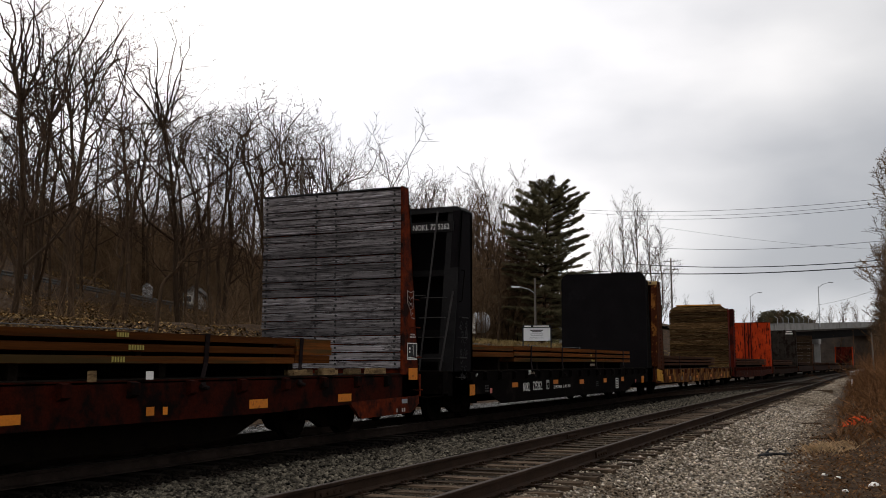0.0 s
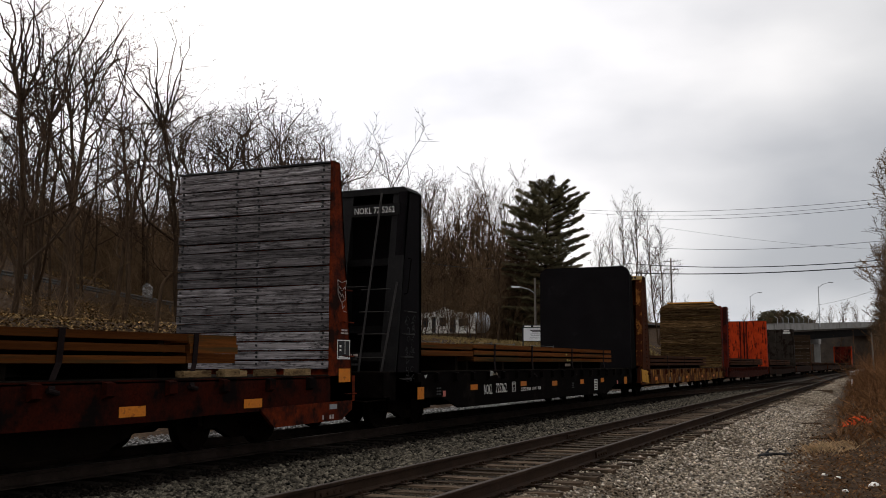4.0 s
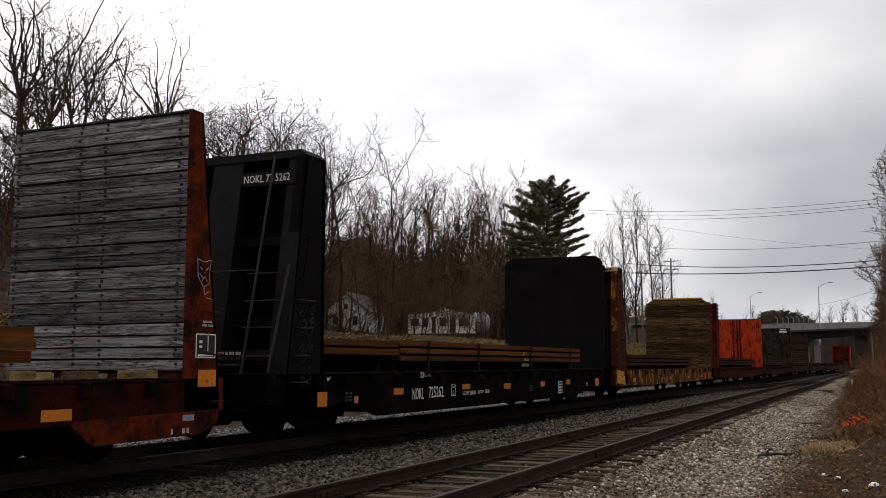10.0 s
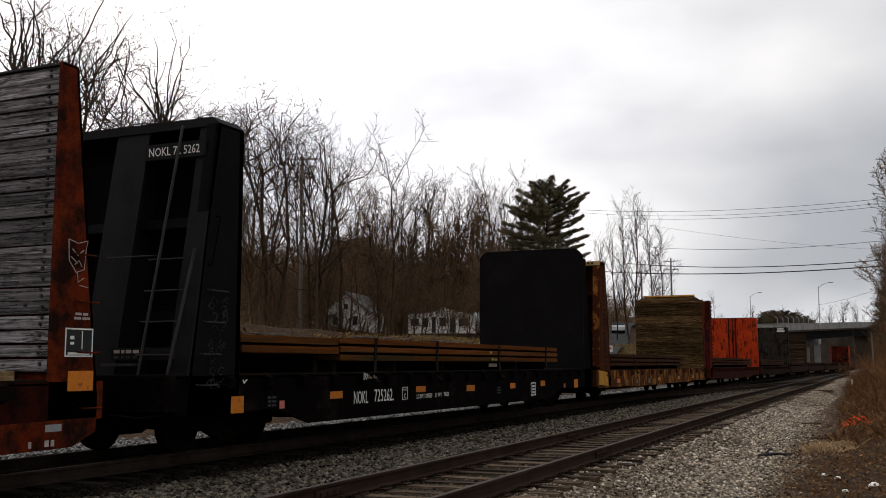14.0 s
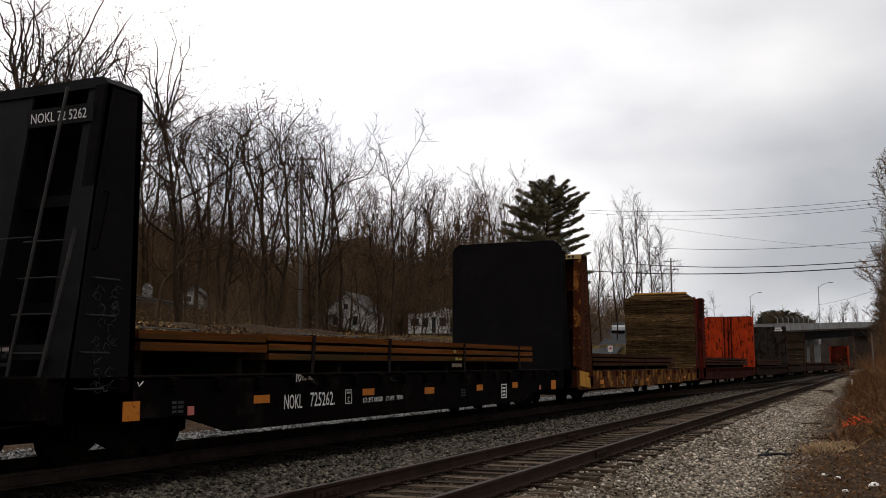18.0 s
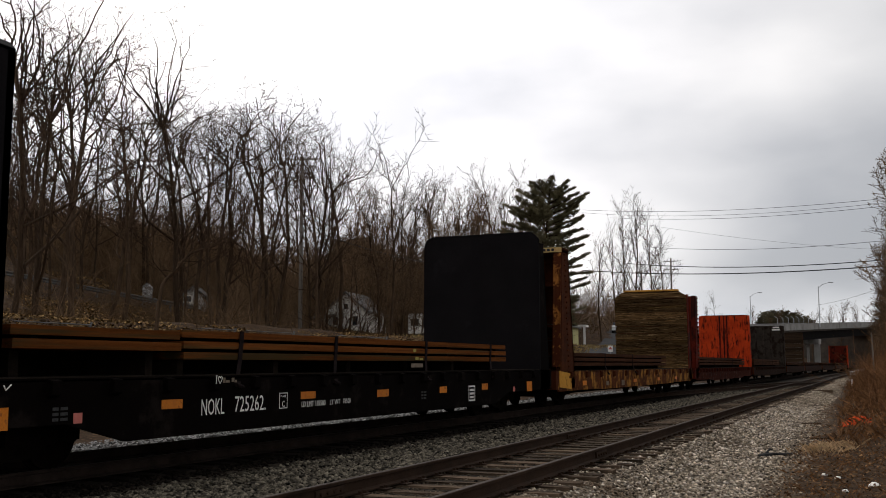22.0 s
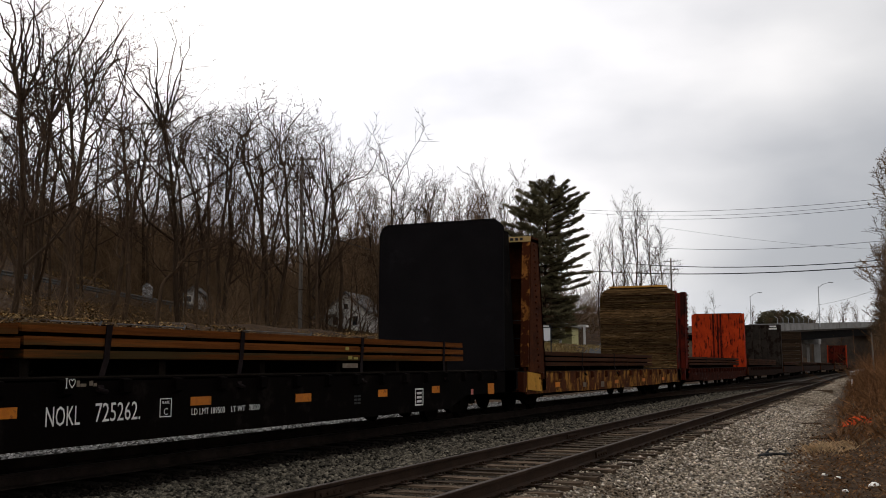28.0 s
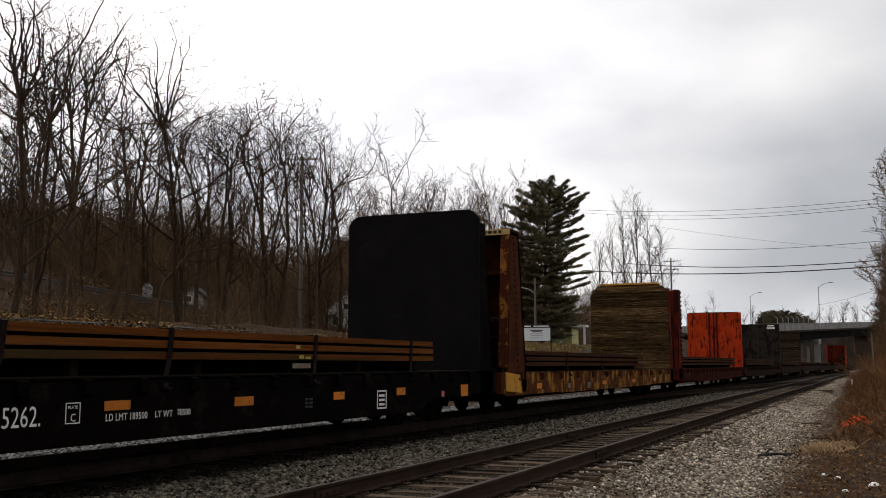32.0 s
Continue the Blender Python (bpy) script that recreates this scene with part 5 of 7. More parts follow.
load(yD, 1.6, 18.0, 1.22, 3, straps=(7.0, 14.0), across=5, label="bundle of dark brown steel beams on the red flatcar", worn=True)
load(yE, 1.8, 18.0, 1.22, 3, straps=(7.0, 14.0), across=5, label="bundle of dark steel beams on the ribbed flatcar", worn=True)
load(yF, 1.8, 17.0, 1.22, 2, across=4, label="low stack of dark steel beams, far off", worn=True)
load(yG, 1.8, 22.0, 1.22, 2, across=4, label="low stack of dark steel beams, far off", worn=True)
load(yJ, 1.8, 22.0, 1.22, 2, across=4, label="low stack of dark steel beams, far off", worn=True)
load(yH, 1.8, 22.0, 1.22, 2, across=4, label="low stack of dark steel beams, far off", worn=True)

# loose timbers lying on the deck in front of the plank bulkhead
r_ = random.Random(3)
for i in range(11):
    b = bmesh.new()
    w = r_.uniform(0.25, 0.75)
    box(b, -0.06, 0.06, -w / 2, w / 2, 0, r_.uniform(0.06, 0.11))
    tb = solid("timber", b, M["timber"], "short rough timber lying on the rust-red flatcar", "timber", group="loose timbers", bevel=0.006)
    off = pose(HW - 0.1 - 0.17 * (i % 3), 16.9 + 0.30 * i, 1.096, 0, 0, r_.uniform(-14, 14))
    tb.matrix_basis = on_line(yA) @ off
    MOVING.append((tb, yA, off))


# ---------------------------------------------------------------- trees
class Twigs:
    """Collects tapered branches as rings of points."""
    def __init__(self):
        self.v, self.f = [], []

    def limb(self, pts, radii, n):
        base = len(self.v)
        for k, (p, r) in enumerate(zip(pts, radii)):
            t = (pts[min(k + 1, len(pts) - 1)] - pts[max(k - 1, 0)]).normalized()
            u = t.orthogonal().normalized()
            w = t.cross(u)
            for i in range(n):
                a = 2 * math.pi * i / n
                self.v.append(p + u * (r * math.cos(a)) + w * (r * math.sin(a)))
        for k in range(len(pts) - 1):
            for i in range(n):
                a, b = base + k * n + i, base + k * n + (i + 1) % n
                self.f.append((a, b, b + n, a + n))

    def mesh(self, name, mat):
        me = bpy.data.meshes.new(name)
        me.from_pydata([tuple(p) for p in self.v], [], self.f)
        me.materials.append(mat)
        return me


def bare_tree(seed, height=16.0, radius=0.20, fork=0.35, spread=0.55, leaders=3, levels=4, crook=0.16, twig_mat="twig", lean=0.06, density=1.0, rise=1.0, reach=1.0):
    """Meshes of a leafless tree: trunk with main limbs, and the crown of twigs. Limbs turn upwards as they grow and kink at every fork."""
    r = random.Random(seed)
    wood, fine = Twigs(), Twigs()

    def grow(p, d, length, rad, level):
        n = (7, 5, 4, 3, 3)[level]
        segs = (11, 8, 6, 4, 2)[level]
        if level >= levels and level < 4:
            segs = 3
        pts, rad_, kids = [p], [rad], []
        end = rad * (0.36 if level else 0.50)
        for s in range(segs):
            kink = Vector((r.gauss(0, 1), r.gauss(0, 1), r.gauss(0, 0.5))) * crook * (0.34, 1.15, 1.2, 0.9, 0.5)[level]
            up = (0.30, 0.24, 0.15, 0.06, 0.0)[level] * rise
            d = (d + kink + Vector((0, 0, up))).normalized()
            p = p + d * (length / segs)
            f = (s + 1) / segs
            pts.append(p)
            rad_.append(rad + (end - rad) * f ** 0.8)
            if level < levels and f > (fork if level == 0 else 0.15):
                k = (1.20, 1.0, 0.72, 0.85)[level] * density
                n_kids = int(k) + (1 if r.random() < k % 1 else 0)
                for _ in range(max(n_kids, 2 if s == segs - 1 else 0)):
                    kids.append((p, d, f, rad_[-1]))
        (wood if level < 2 else fine).limb(pts, rad_, n)
        if level >= levels:
            return
        for p_, d_, f, rr in kids:
            a = r.uniform(0, 6.283)
            u = d_.orthogonal().normalized()
            w = d_.cross(u)
            tilt = r.uniform(0.55, 1.05) * spread * (1.15 if level else 1.0)
            nd = (d_ * math.cos(tilt) + (u * math.cos(a) + w * math.sin(a)) * math.sin(tilt)).normalized()
            ln = length * (r.uniform(0.30, 0.56) if level == 0 else r.uniform(0.38, 0.70)) * (1.15 - 0.55 * f) * (reach if level == 0 else 1.0)
            grow(p_, nd, ln, max(0.0160, rr * r.uniform(0.50, 0.76)), level + 1)
        if level == 0:
            for i in range(leaders):
                a = r.uniform(0, 6.283)
                nd = (d + Vector((math.cos(a), math.sin(a), 0)) * r.uniform(0.15, 0.5)).normalized()
                grow(p, nd, length * r.uniform(0.34, 0.48), end * 0.8, 1)
    grow(Vector((0, 0, -0.3)), Vector((r.gauss(0, lean), r.gauss(0, lean), 1)).normalized(), height * 0.68, radius, 0)
    return wood.mesh("trunk", M["bark"]), fine.mesh("crown", M[twig_mat])


KINDS = {
    "spreading": [bare_tree(s, 17, 0.18, 0.24, 1.0, 4, 3, 0.20, density=0.66, reach=1.7, rise=0.7) for s in (3, 11, 27)],
    "broad": [bare_tree(s, 18, 0.20, 0.16, 1.15, 5, 3, 0.17, density=0.62, reach=2.3, rise=0.6) for s in (17, 43)],
    "fan": [bare_tree(s, 17, 0.16, 0.40, 1.15, 6, 3, 0.20, density=0.60, reach=2.2, rise=0.5) for s in (9,)],
    "vase": [bare_tree(s, 17, 0.16, 0.42, 1.0, 6, 3, 0.22, density=0.68, reach=1.6, rise=0.6) for s in (8, 31)],
    "straight": [bare_tree(s, 15, 0.11, 0.25, 0.72, 2, 3, 0.12, density=0.95, reach=0.85, rise=0.7) for s in (12, 24, 36)],
    "upright": [bare_tree(s, 16, 0.155, 0.28, 1.05, 3, 3, 0.33, density=0.66, reach=1.25, rise=0.75) for s in (5, 14, 32, 41, 58)],
    "slender": [bare_tree(s, 14, 0.085, 0.36, 0.85, 2, 3, 0.27, density=0.64, reach=0.85) for s in (7, 19, 23)],
}
KINDS["thicket"] = [bare_tree(s, 15, 0.125, 0.28, 1.0, 3, 3, 0.36, density=0.86, reach=1.0, rise=0.85) for s in (71, 82, 93, 105, 117)]
KINDS["screen"] = [bare_tree(s, 10, 0.065, 0.12, 0.85, 2, 3, 0.30, density=1.1, twig_mat="brush") for s in (141, 152, 163)]
KINDS["sapling"] = [bare_tree(s, 10, 0.055, 0.16, 0.75, 2, 4, 0.24, density=0.85, twig_mat="brush") for s in (111, 122, 133)]
FAR_KIND = [bare_tree(s, 13, 0.13, 0.20, 0.70, 3, 3, 0.22, density=0.95, twig_mat="brush", reach=0.85) for s in (51, 63, 75)]
tree_rng = random.Random(12)


FORMS = {}


def crown_form(me):
    """Height of a crown, and where its upper part stands off from the foot."""
    if me.name not in FORMS:
        co = np.empty(len(me.vertices) * 3)
        me.vertices.foreach_get("co", co)
        co = co.reshape(-1, 3)
        top = co[:, 2].max()
        up = co[co[:, 2] > 0.65 * top]
        FORMS[me.name] = (top, up[:, 0].mean(), up[:, 1].mean())
    return FORMS[me.name]


def plant(kind, index, x, y, height, label, group="bare trees on the bank", turn=None, lean=0.0):
    trunk_me, crown_me = kind[index % len(kind)]
    tall, cx, cy = crown_form(crown_me)
    k = height / tall
    root = thing("tree", label, "tree", group)
    z = float(land(x, y))
    a = tree_rng.uniform(0, 360) if turn is None else turn
    ca, sa = math.cos(radians(a)), math.sin(radians(a))
    x, y = x - 0.7 * k * (cx * ca - cy * sa), y - 0.7 * k * (cx * sa + cy * ca)
    root.matrix_basis = pose(x, y, float(land(x, y)) - 0.15, lean, 0, a) @ Matrix.Diagonal((k, k, k, 1))
    piece("trunk", trunk_me, root)
    piece("crown", crown_me, root)
    return root


# single trees that stand out: kind, form, place, height of the top over the rails
STANDOUT = [
    ("broad", 0, -29.1, 27.9, 18.9),
    ("broad", 1, -30.3, 30.2, 17.6),
    ("upright", 0, -33.9, 31.1, 19.6),
    ("vase", 0, -38.7, 39.0, 22.0),
    ("spreading", 2, -35.7, 37.8, 19.4),
    ("fan", 0, -30.6, 37.0, 19.4),
    ("upright", 1, -38.6, 43.3, 19.4),
    ("upright", 2, -39.2, 45.5, 19.4),
    ("upright", 3, -39.5, 50.4, 19.2),
    ("upright", 0, -44.0, 54.4, 20.4),
    ("upright", 1, -39.1, 53.2, 19.0),
    ("upright", 3, -36.5, 52.6, 19.8),
    ("upright", 2, -36.9, 54.7, 19.9),
    ("upright", 0, -37.2, 56.9, 20.6),
    ("vase", 0, -34.4, 56.4, 18.5),
    ("spreading", 1, -35.6, 60.3, 19.3),
    ("upright", 1, -38.6, 67.8, 20.3),
    ("slender", 0, -41.8, 77.4, 20.4),
    ("slender", 1, -29.7, 58.9, 18.5),
    ("slender", 2, -40.3, 82.7, 21.3),
    ("straight", 2, -41.7, 108.3, 26.0),
    ("straight", 1, -38.8, 111.4, 26.0),
    ("straight", 0, -41.4, 112.6, 24.0),
    ("straight", 3, -44.7, 111.4, 23.4),
    ("thicket", 3, -42.8, 90.4, 21.1),
    ("thicket", 1, -44.5, 98.4, 23.0),
    ("slender", 0, -44.0, 100.8, 22.8),
    ("thicket", 2, -44.1, 105.1, 22.6),
    ("slender", 2, -38.2, 115.9, 23.6),
    ("straight", 0, -31.8, 119.8, 18.2),
    ("straight", 1, -30.9, 122.2, 20.4),
    ("straight", 1, -29.9, 124.5, 23.4),
    ("straight", 3, -28.2, 123.8, 23.7),
    ("straight", 1, -27.2, 127.1, 22.4),
    ("straight", 2, -25.7, 125.4, 18.9),
    ("thicket", 4, -44.9, 84.8, 20.0),
    ("thicket", 0, -43.7, 87.7, 20.4),
    ("slender", 0, -31.2, 202.6, 16.5), ("slender", 2, -33.6, 187.0, 14.5), ("thicket", 2, -41.3, 159.7, 13.0), ("thicket", 0, -41.5, 166.9, 12.5), ("thicket", 1, -41.3, 173.2, 12.0),
]
for kind, i, x, y, top in STANDOUT:
    plant(KINDS[kind], i, x, y, top - float(land(x, y)), "tall leafless tree with dark crooked branches on the bank")


def polar(bearing, dist):
    """A place at a bearing left of the track's direction, in degrees, from the viewpoint."""
    a = radians(bearing)
    return -math.sin(a) * dist, math.cos(a) * dist


for i in range(16):
    x, y = polar(48.5 - 16.5 * (i + tree_rng.random()) / 16, tree_rng.uniform(56, 96))
    top = 1.27 + math.hypot(x, y) * tree_rng.uniform(0.20, 0.29)
    plant(KINDS["thicket"], i, x, y, max(7.0, top - float(land(x, y))), "thin leafless tree among others on the wooded slope", "bare trees in the wood")
# thin trees that screen the houses
for i in range(32):
    x, y = polar(31.5 - 10.5 * (i + tree_rng.random()) / 32, tree_rng.uniform(72, 88))
    if 4 <= i <= 12 and i % 4:
        continue
    plant(KINDS["screen"], i, x, y, tree_rng.uniform(4.0, 9.5), "thin leafless sapling in front of the houses", "saplings by the houses")
# the wood on the slope: thin upright trunks behind one another
for i in range(34):
    u = ((i + tree_rng.random()) / 34) ** 1.25
    b_ = 48.6 - u * 19.5
    d_ = tree_rng.uniform(50, 100) + 12 * u
    x, y = polar(b_, d_)
    top = 1.27 + d_ * (0.275 - 0.10 * u + tree_rng.uniform(-0.06, 0.045))
    kind = ("thicket", "upright", "thicket", "slender", "upright")[i % 5]
    plant(KINDS[kind], i, x, y, max(7.0, top - float(land(x, y))), "thin leafless tree among others on the wooded slope", "bare trees in the wood")
for i in range(58):
    u = (i + tree_rng.random()) / 58
    b_ = 29.5 - u * 12.5
    d_ = tree_rng.uniform(100, 160)
    x, y = polar(b_, d_)
    top = 1.27 + d_ * (0.158 + tree_rng.uniform(-0.07, 0.035))
    plant(KINDS["slender"] if i % 4 == 0 else FAR_KIND, i, x, y, max(7.0, top - float(land(x, y))), "slender leafless tree in the brown wood", "bare trees in the wood")
for i in range(40):
    x, y = polar(29.5 - 11.0 * (i + tree_rng.random()) / 40, tree_rng.uniform(104, 134))
    plant(FAR_KIND, i, x, y, tree_rng.uniform(8.0, 15.0), "brown leafless tree in the wood behind the houses", "bare trees in the wood")
# the wood between the trailer and the pine
for i in range(30):
    d_ = tree_rng.uniform(102, 128)
    x, y = polar(24.6 - 6.2 * (i + tree_rng.random()) / 30, d_)
    plant(FAR_KIND if i % 3 else KINDS["straight"], i, x, y, 1.27 + d_ * tree_rng.uniform(0.100, 0.148) - float(land(x, y)), "brown leafless tree in the wood beside the pine", "bare trees in the wood")
# distant trees along the skyline
for i in range(34):
    b_ = 14.0 - i * 0.62 + tree_rng.uniform(-0.2, 0.2)
    d_ = tree_rng.uniform(290, 380)
    x, y = polar(b_, d_)
    plant(FAR_KIND, i, x, y, 1.27 + d_ * (0.050 + tree_rng.uniform(-0.008, 0.012)) - float(land(x, y)), "distant leafless tree on the skyline", "distant trees")
# trees along the right-hand bank
for i, (b_, d_, top) in enumerate([(-1.3, 50, 11.6), (-1.0, 56, 11.0), (-0.6, 63, 10.0), (-0.2, 70, 9.5), (-1.9, 46, 10.6), (-0.1, 78, 9.8), (0.2, 90, 9.0), (-2.7, 42, 10.5), (0.5, 104, 9.0), (-0.9, 66, 13.0), (0.7, 124, 9.0), (-0.4, 58, 7.5), (0.1, 72, 7.0), (0.4, 88, 6.5), (-1.6, 48, 9.5), (-1.1, 52, 8.0), (-1.5, 60, 12.5), (-0.7, 54, 9.0), (-0.5, 68, 11.5), (0.0, 84, 10.5), (-1.2, 44, 7.0), (-0.9, 58, 12.5), (0.3, 96, 8.0), (-0.2, 62, 8.5)]):
    x, y = polar(b_ - 0.35, d_)
    plant(KINDS["sapling"], i, x, y, top - float(land(x, y)), "twiggy leafless tree leaning over the right-of-way", "trees along the yard")
# unseen trees added around the viewpoint to dim the light on the train
for i in range(13):
    b_ = -34.0 - i * 23.3
    d_ = tree_rng.uniform(16, 30)
    x, y = polar(b_, d_)
    if -16 < x < 2 or (y > 0 and -60 < math.degrees(math.atan2(x, y)) < 12):
        continue
    plant(KINDS["thicket"], i, x, y, tree_rng.uniform(14, 19), "unseen leafless tree added around the viewpoint", "trees along the yard")


# a crooked trunk that leans out of the wood
crooked = (Vector((-24.26, 29.24, float(land(-24.26, 29.24)) - 0.2)), Vector((-24.13, 29.36, 4.14)), Vector((-23.98, 29.47, 4.42)), Vector((-23.74, 29.67, 4.67)), Vector((-23.59, 29.79, 5.05)), Vector((-23.35, 29.99, 5.35)), Vector((-23.02, 30.23, 5.51)), Vector((-22.73, 30.45, 5.66)), Vector((-22.48, 30.64, 5.93)))
lr = random.Random(5)
wood_, fine_ = Twigs(), Twigs()
wood_.limb(list(crooked), [0.075 - 0.0065 * i for i in range(len(crooked))], 6)
for i in range(2, len(crooked)):
    for k_ in range(3):
        e_ = Vector((lr.gauss(0.3, 0.6), lr.gauss(0.2, 0.6), lr.uniform(-0.1, 0.9))).normalized()
        q_ = crooked[i]
        fine_.limb([q_, q_ + e_ * 0.7, q_ + e_ * 1.3 + Vector((0.1, 0.1, 0.25))], [0.022, 0.014, 0.009], 4)
leaning = thing("tree", "dark crooked trunk leaning out of the wood", "tree", "bare trees on the bank")
piece("trunk", wood_.mesh("trunk", M["bark"]), leaning)
piece("crown", fine_.mesh("crown", M["twig"]), leaning)


# ---- undergrowth
def shrub_cloud(name, spots, mat, label, height, stems, seed, spread=0.5, thick=0.011, sides=5):
    """Bare brush: arching stems with side twigs, at many places."""
    r = random.Random(seed)
    tw = Twigs()
    for x, y, k in spots:
        z = float(land(x, y)) - 0.05
        for _ in range(stems):
            p = Vector((x + r.gauss(0, 0.5), y + r.gauss(0, 0.5), z))
            d = Vector((r.gauss(0, spread), r.gauss(0, spread), 1)).normalized()
            h = height * k * r.uniform(0.5, 1.15)
            pts = [p]
            for s in range(4):
                d = (d + Vector((r.gauss(0, 0.18), r.gauss(0, 0.18), -0.06 * s))).normalized()
                p = p + d * h / 4
                pts.append(p)
            th = thick * r.uniform(0.7, 1.5)
            tw.limb(pts, [th, th * 0.85, th * 0.7, th * 0.5, th * 0.3], 3)
            for j in range(sides):
                q = pts[1 + j % 4].lerp(pts[j % 4], r.random())
                e = (d + Vector((r.gauss(0, 0.7), r.gauss(0, 0.7), r.uniform(0, 0.5)))).normalized()
                l2 = h * r.uniform(0.15, 0.38)
                tw.limb([q, q + e * l2], [th * 0.5, th * 0.2], 3)
    return tagged(new(name, tw.mesh(name, mat)), label, "undergrowth", kind="stuff")


sr = random.Random(77)
spots = []
for i in range(100):
    b_ = 50 - 30 * sr.random()
    d_ = sr.uniform(26, 62)
    x, y = polar(b_, d_)
    if x < -17.5:
        spots.append((x, y, sr.uniform(0.4, 1.2)))
shrub_cloud("slope_brush", spots, M["brush"], "thin leafless brush on the near slope", 1.5, 5, 15, thick=0.008)
spots = []
for i in range(620):
    b_ = 48 - 30 * sr.random()
    d_ = sr.uniform(44, 112)
    x, y = polar(b_, d_)
    if x < -17 and (d_ > 74 or sr.random() < 0.12) and not (17 < b_ < 28 and d_ < 97) and not (28 <= b_ < 32 and d_ < 97 and sr.random() < 0.8):
        spots.append((x, y, sr.uniform(0.5, 1.3)))
shrub_cloud("undergrowth", spots, M["brush"], "tangled brown leafless brush covering the slope", 4.0, 9, 5, thick=0.016)
spots = []
# thick tall brush that closes the wood behind the guard rail
for i in range(400):
    b_ = 48.5 - 20.5 * sr.random()
    d_ = sr.uniform(78, 118)
    x, y = polar(b_, d_)
    if not (b_ < 31.5 and d_ < 102):
        spots.append((x, y, max(0.25, (1.27 + 0.134 * d_ - float(land(x, y))) / 6.0) * sr.uniform(0.6, 1.05)))
for i in range(330):
    d_ = sr.uniform(86, 114)
    x, y = polar(49.0 - 13.5 * sr.random(), d_)
    spots.append((x, y, max(0.25, (1.27 + 0.165 * d_ - float(land(x, y))) / 6.0) * sr.uniform(0.6, 1.05)))
for i in range(230):
    d_ = sr.uniform(116, 146)
    x, y = polar(35.0 - 16.0 * sr.random(), d_)
    spots.append((x, y, max(0.3, (1.27 + 0.120 * d_ - float(land(x, y))) / 6.0) * sr.uniform(0.55, 1.05)))
shrub_cloud("tall_brush", spots, M["brush"], "dense tangle of tall brown leafless brush in the wood", 6.0, 10, 19, spread=0.32, thick=0.027, sides=9)
spots = []
for i in range(120):
    b_ = 48 - 22 * sr.random()
    d_ = sr.uniform(32, 68)
    x, y = polar(b_, d_)
    if x < -18.5 and not (27.5 < b_ < 30.5 and d_ > 45):
        spots.append((x, y, sr.uniform(0.4, 1.0)))
for i in range(90):
    x, y = polar(42.5 - 5.5 * sr.random(), sr.uniform(56, 71))
    spots.append((x, y, sr.uniform(1.2, 3.0)))
shrub_cloud("low_brush", spots, M["brush"], "low brown brush and brambles on the near slope", 1.0, 5, 23, spread=0.8, thick=0.009, sides=7)
spots = []
for i in range(190):
    x, y = polar(30.0 - 12.0 * sr.random(), sr.uniform(103, 128))
    spots.append((x, y, sr.uniform(0.9, 1.65)))
for i in range(330):
    b_ = 29 - 17 * sr.random()
    d_ = sr.uniform(104, 165)
    x, y = polar(b_, d_)
    if not (-34 < x < -16 and 60 < y):
        spots.append((x, y, sr.uniform(0.6, 1.5)))
for i in range(40):
    b_ = 12.2 + 3.6 * sr.random()
    x, y = polar(b_, sr.uniform(158, 200))
    spots.append((x, y, sr.uniform(0.6, 1.1)))
screen = [polar(30.8 - 3.6 * sr.random(), sr.uniform(66, 82)) for i in range(15)]
shrub_cloud("house_brush", [(x, y, sr.uniform(0.5, 1.2)) for x, y in screen], M["twig"], "tangled leafless bushes in front of the white house", 4.6, 4, 61, spread=0.6, thick=0.026, sides=5)
shrub_cloud("far_undergrowth", spots, M["brush"], "brown leafless brush in the wood behind the houses", 6.5, 8, 6, thick=0.03)
spots = []
for i in range(430):
    y = 12 + 110 * sr.random() ** 1.3
    edge = -1.2 - 0.03 * y
    x = edge + (2.3 if y < 60 else 1.8) + 6.0 * sr.random() ** 1.2
    if y > 22:
        spots.append((x, y, sr.uniform(0.4, 1.1) * (0.6 + 0.4 * min(1, (x - edge) / 3))))
shrub_cloud("bank_brush", spots, M["weeds"], "rust-brown brush on the bank beside the gravel", 2.2, 14, 8, thick=0.007, sides=8)


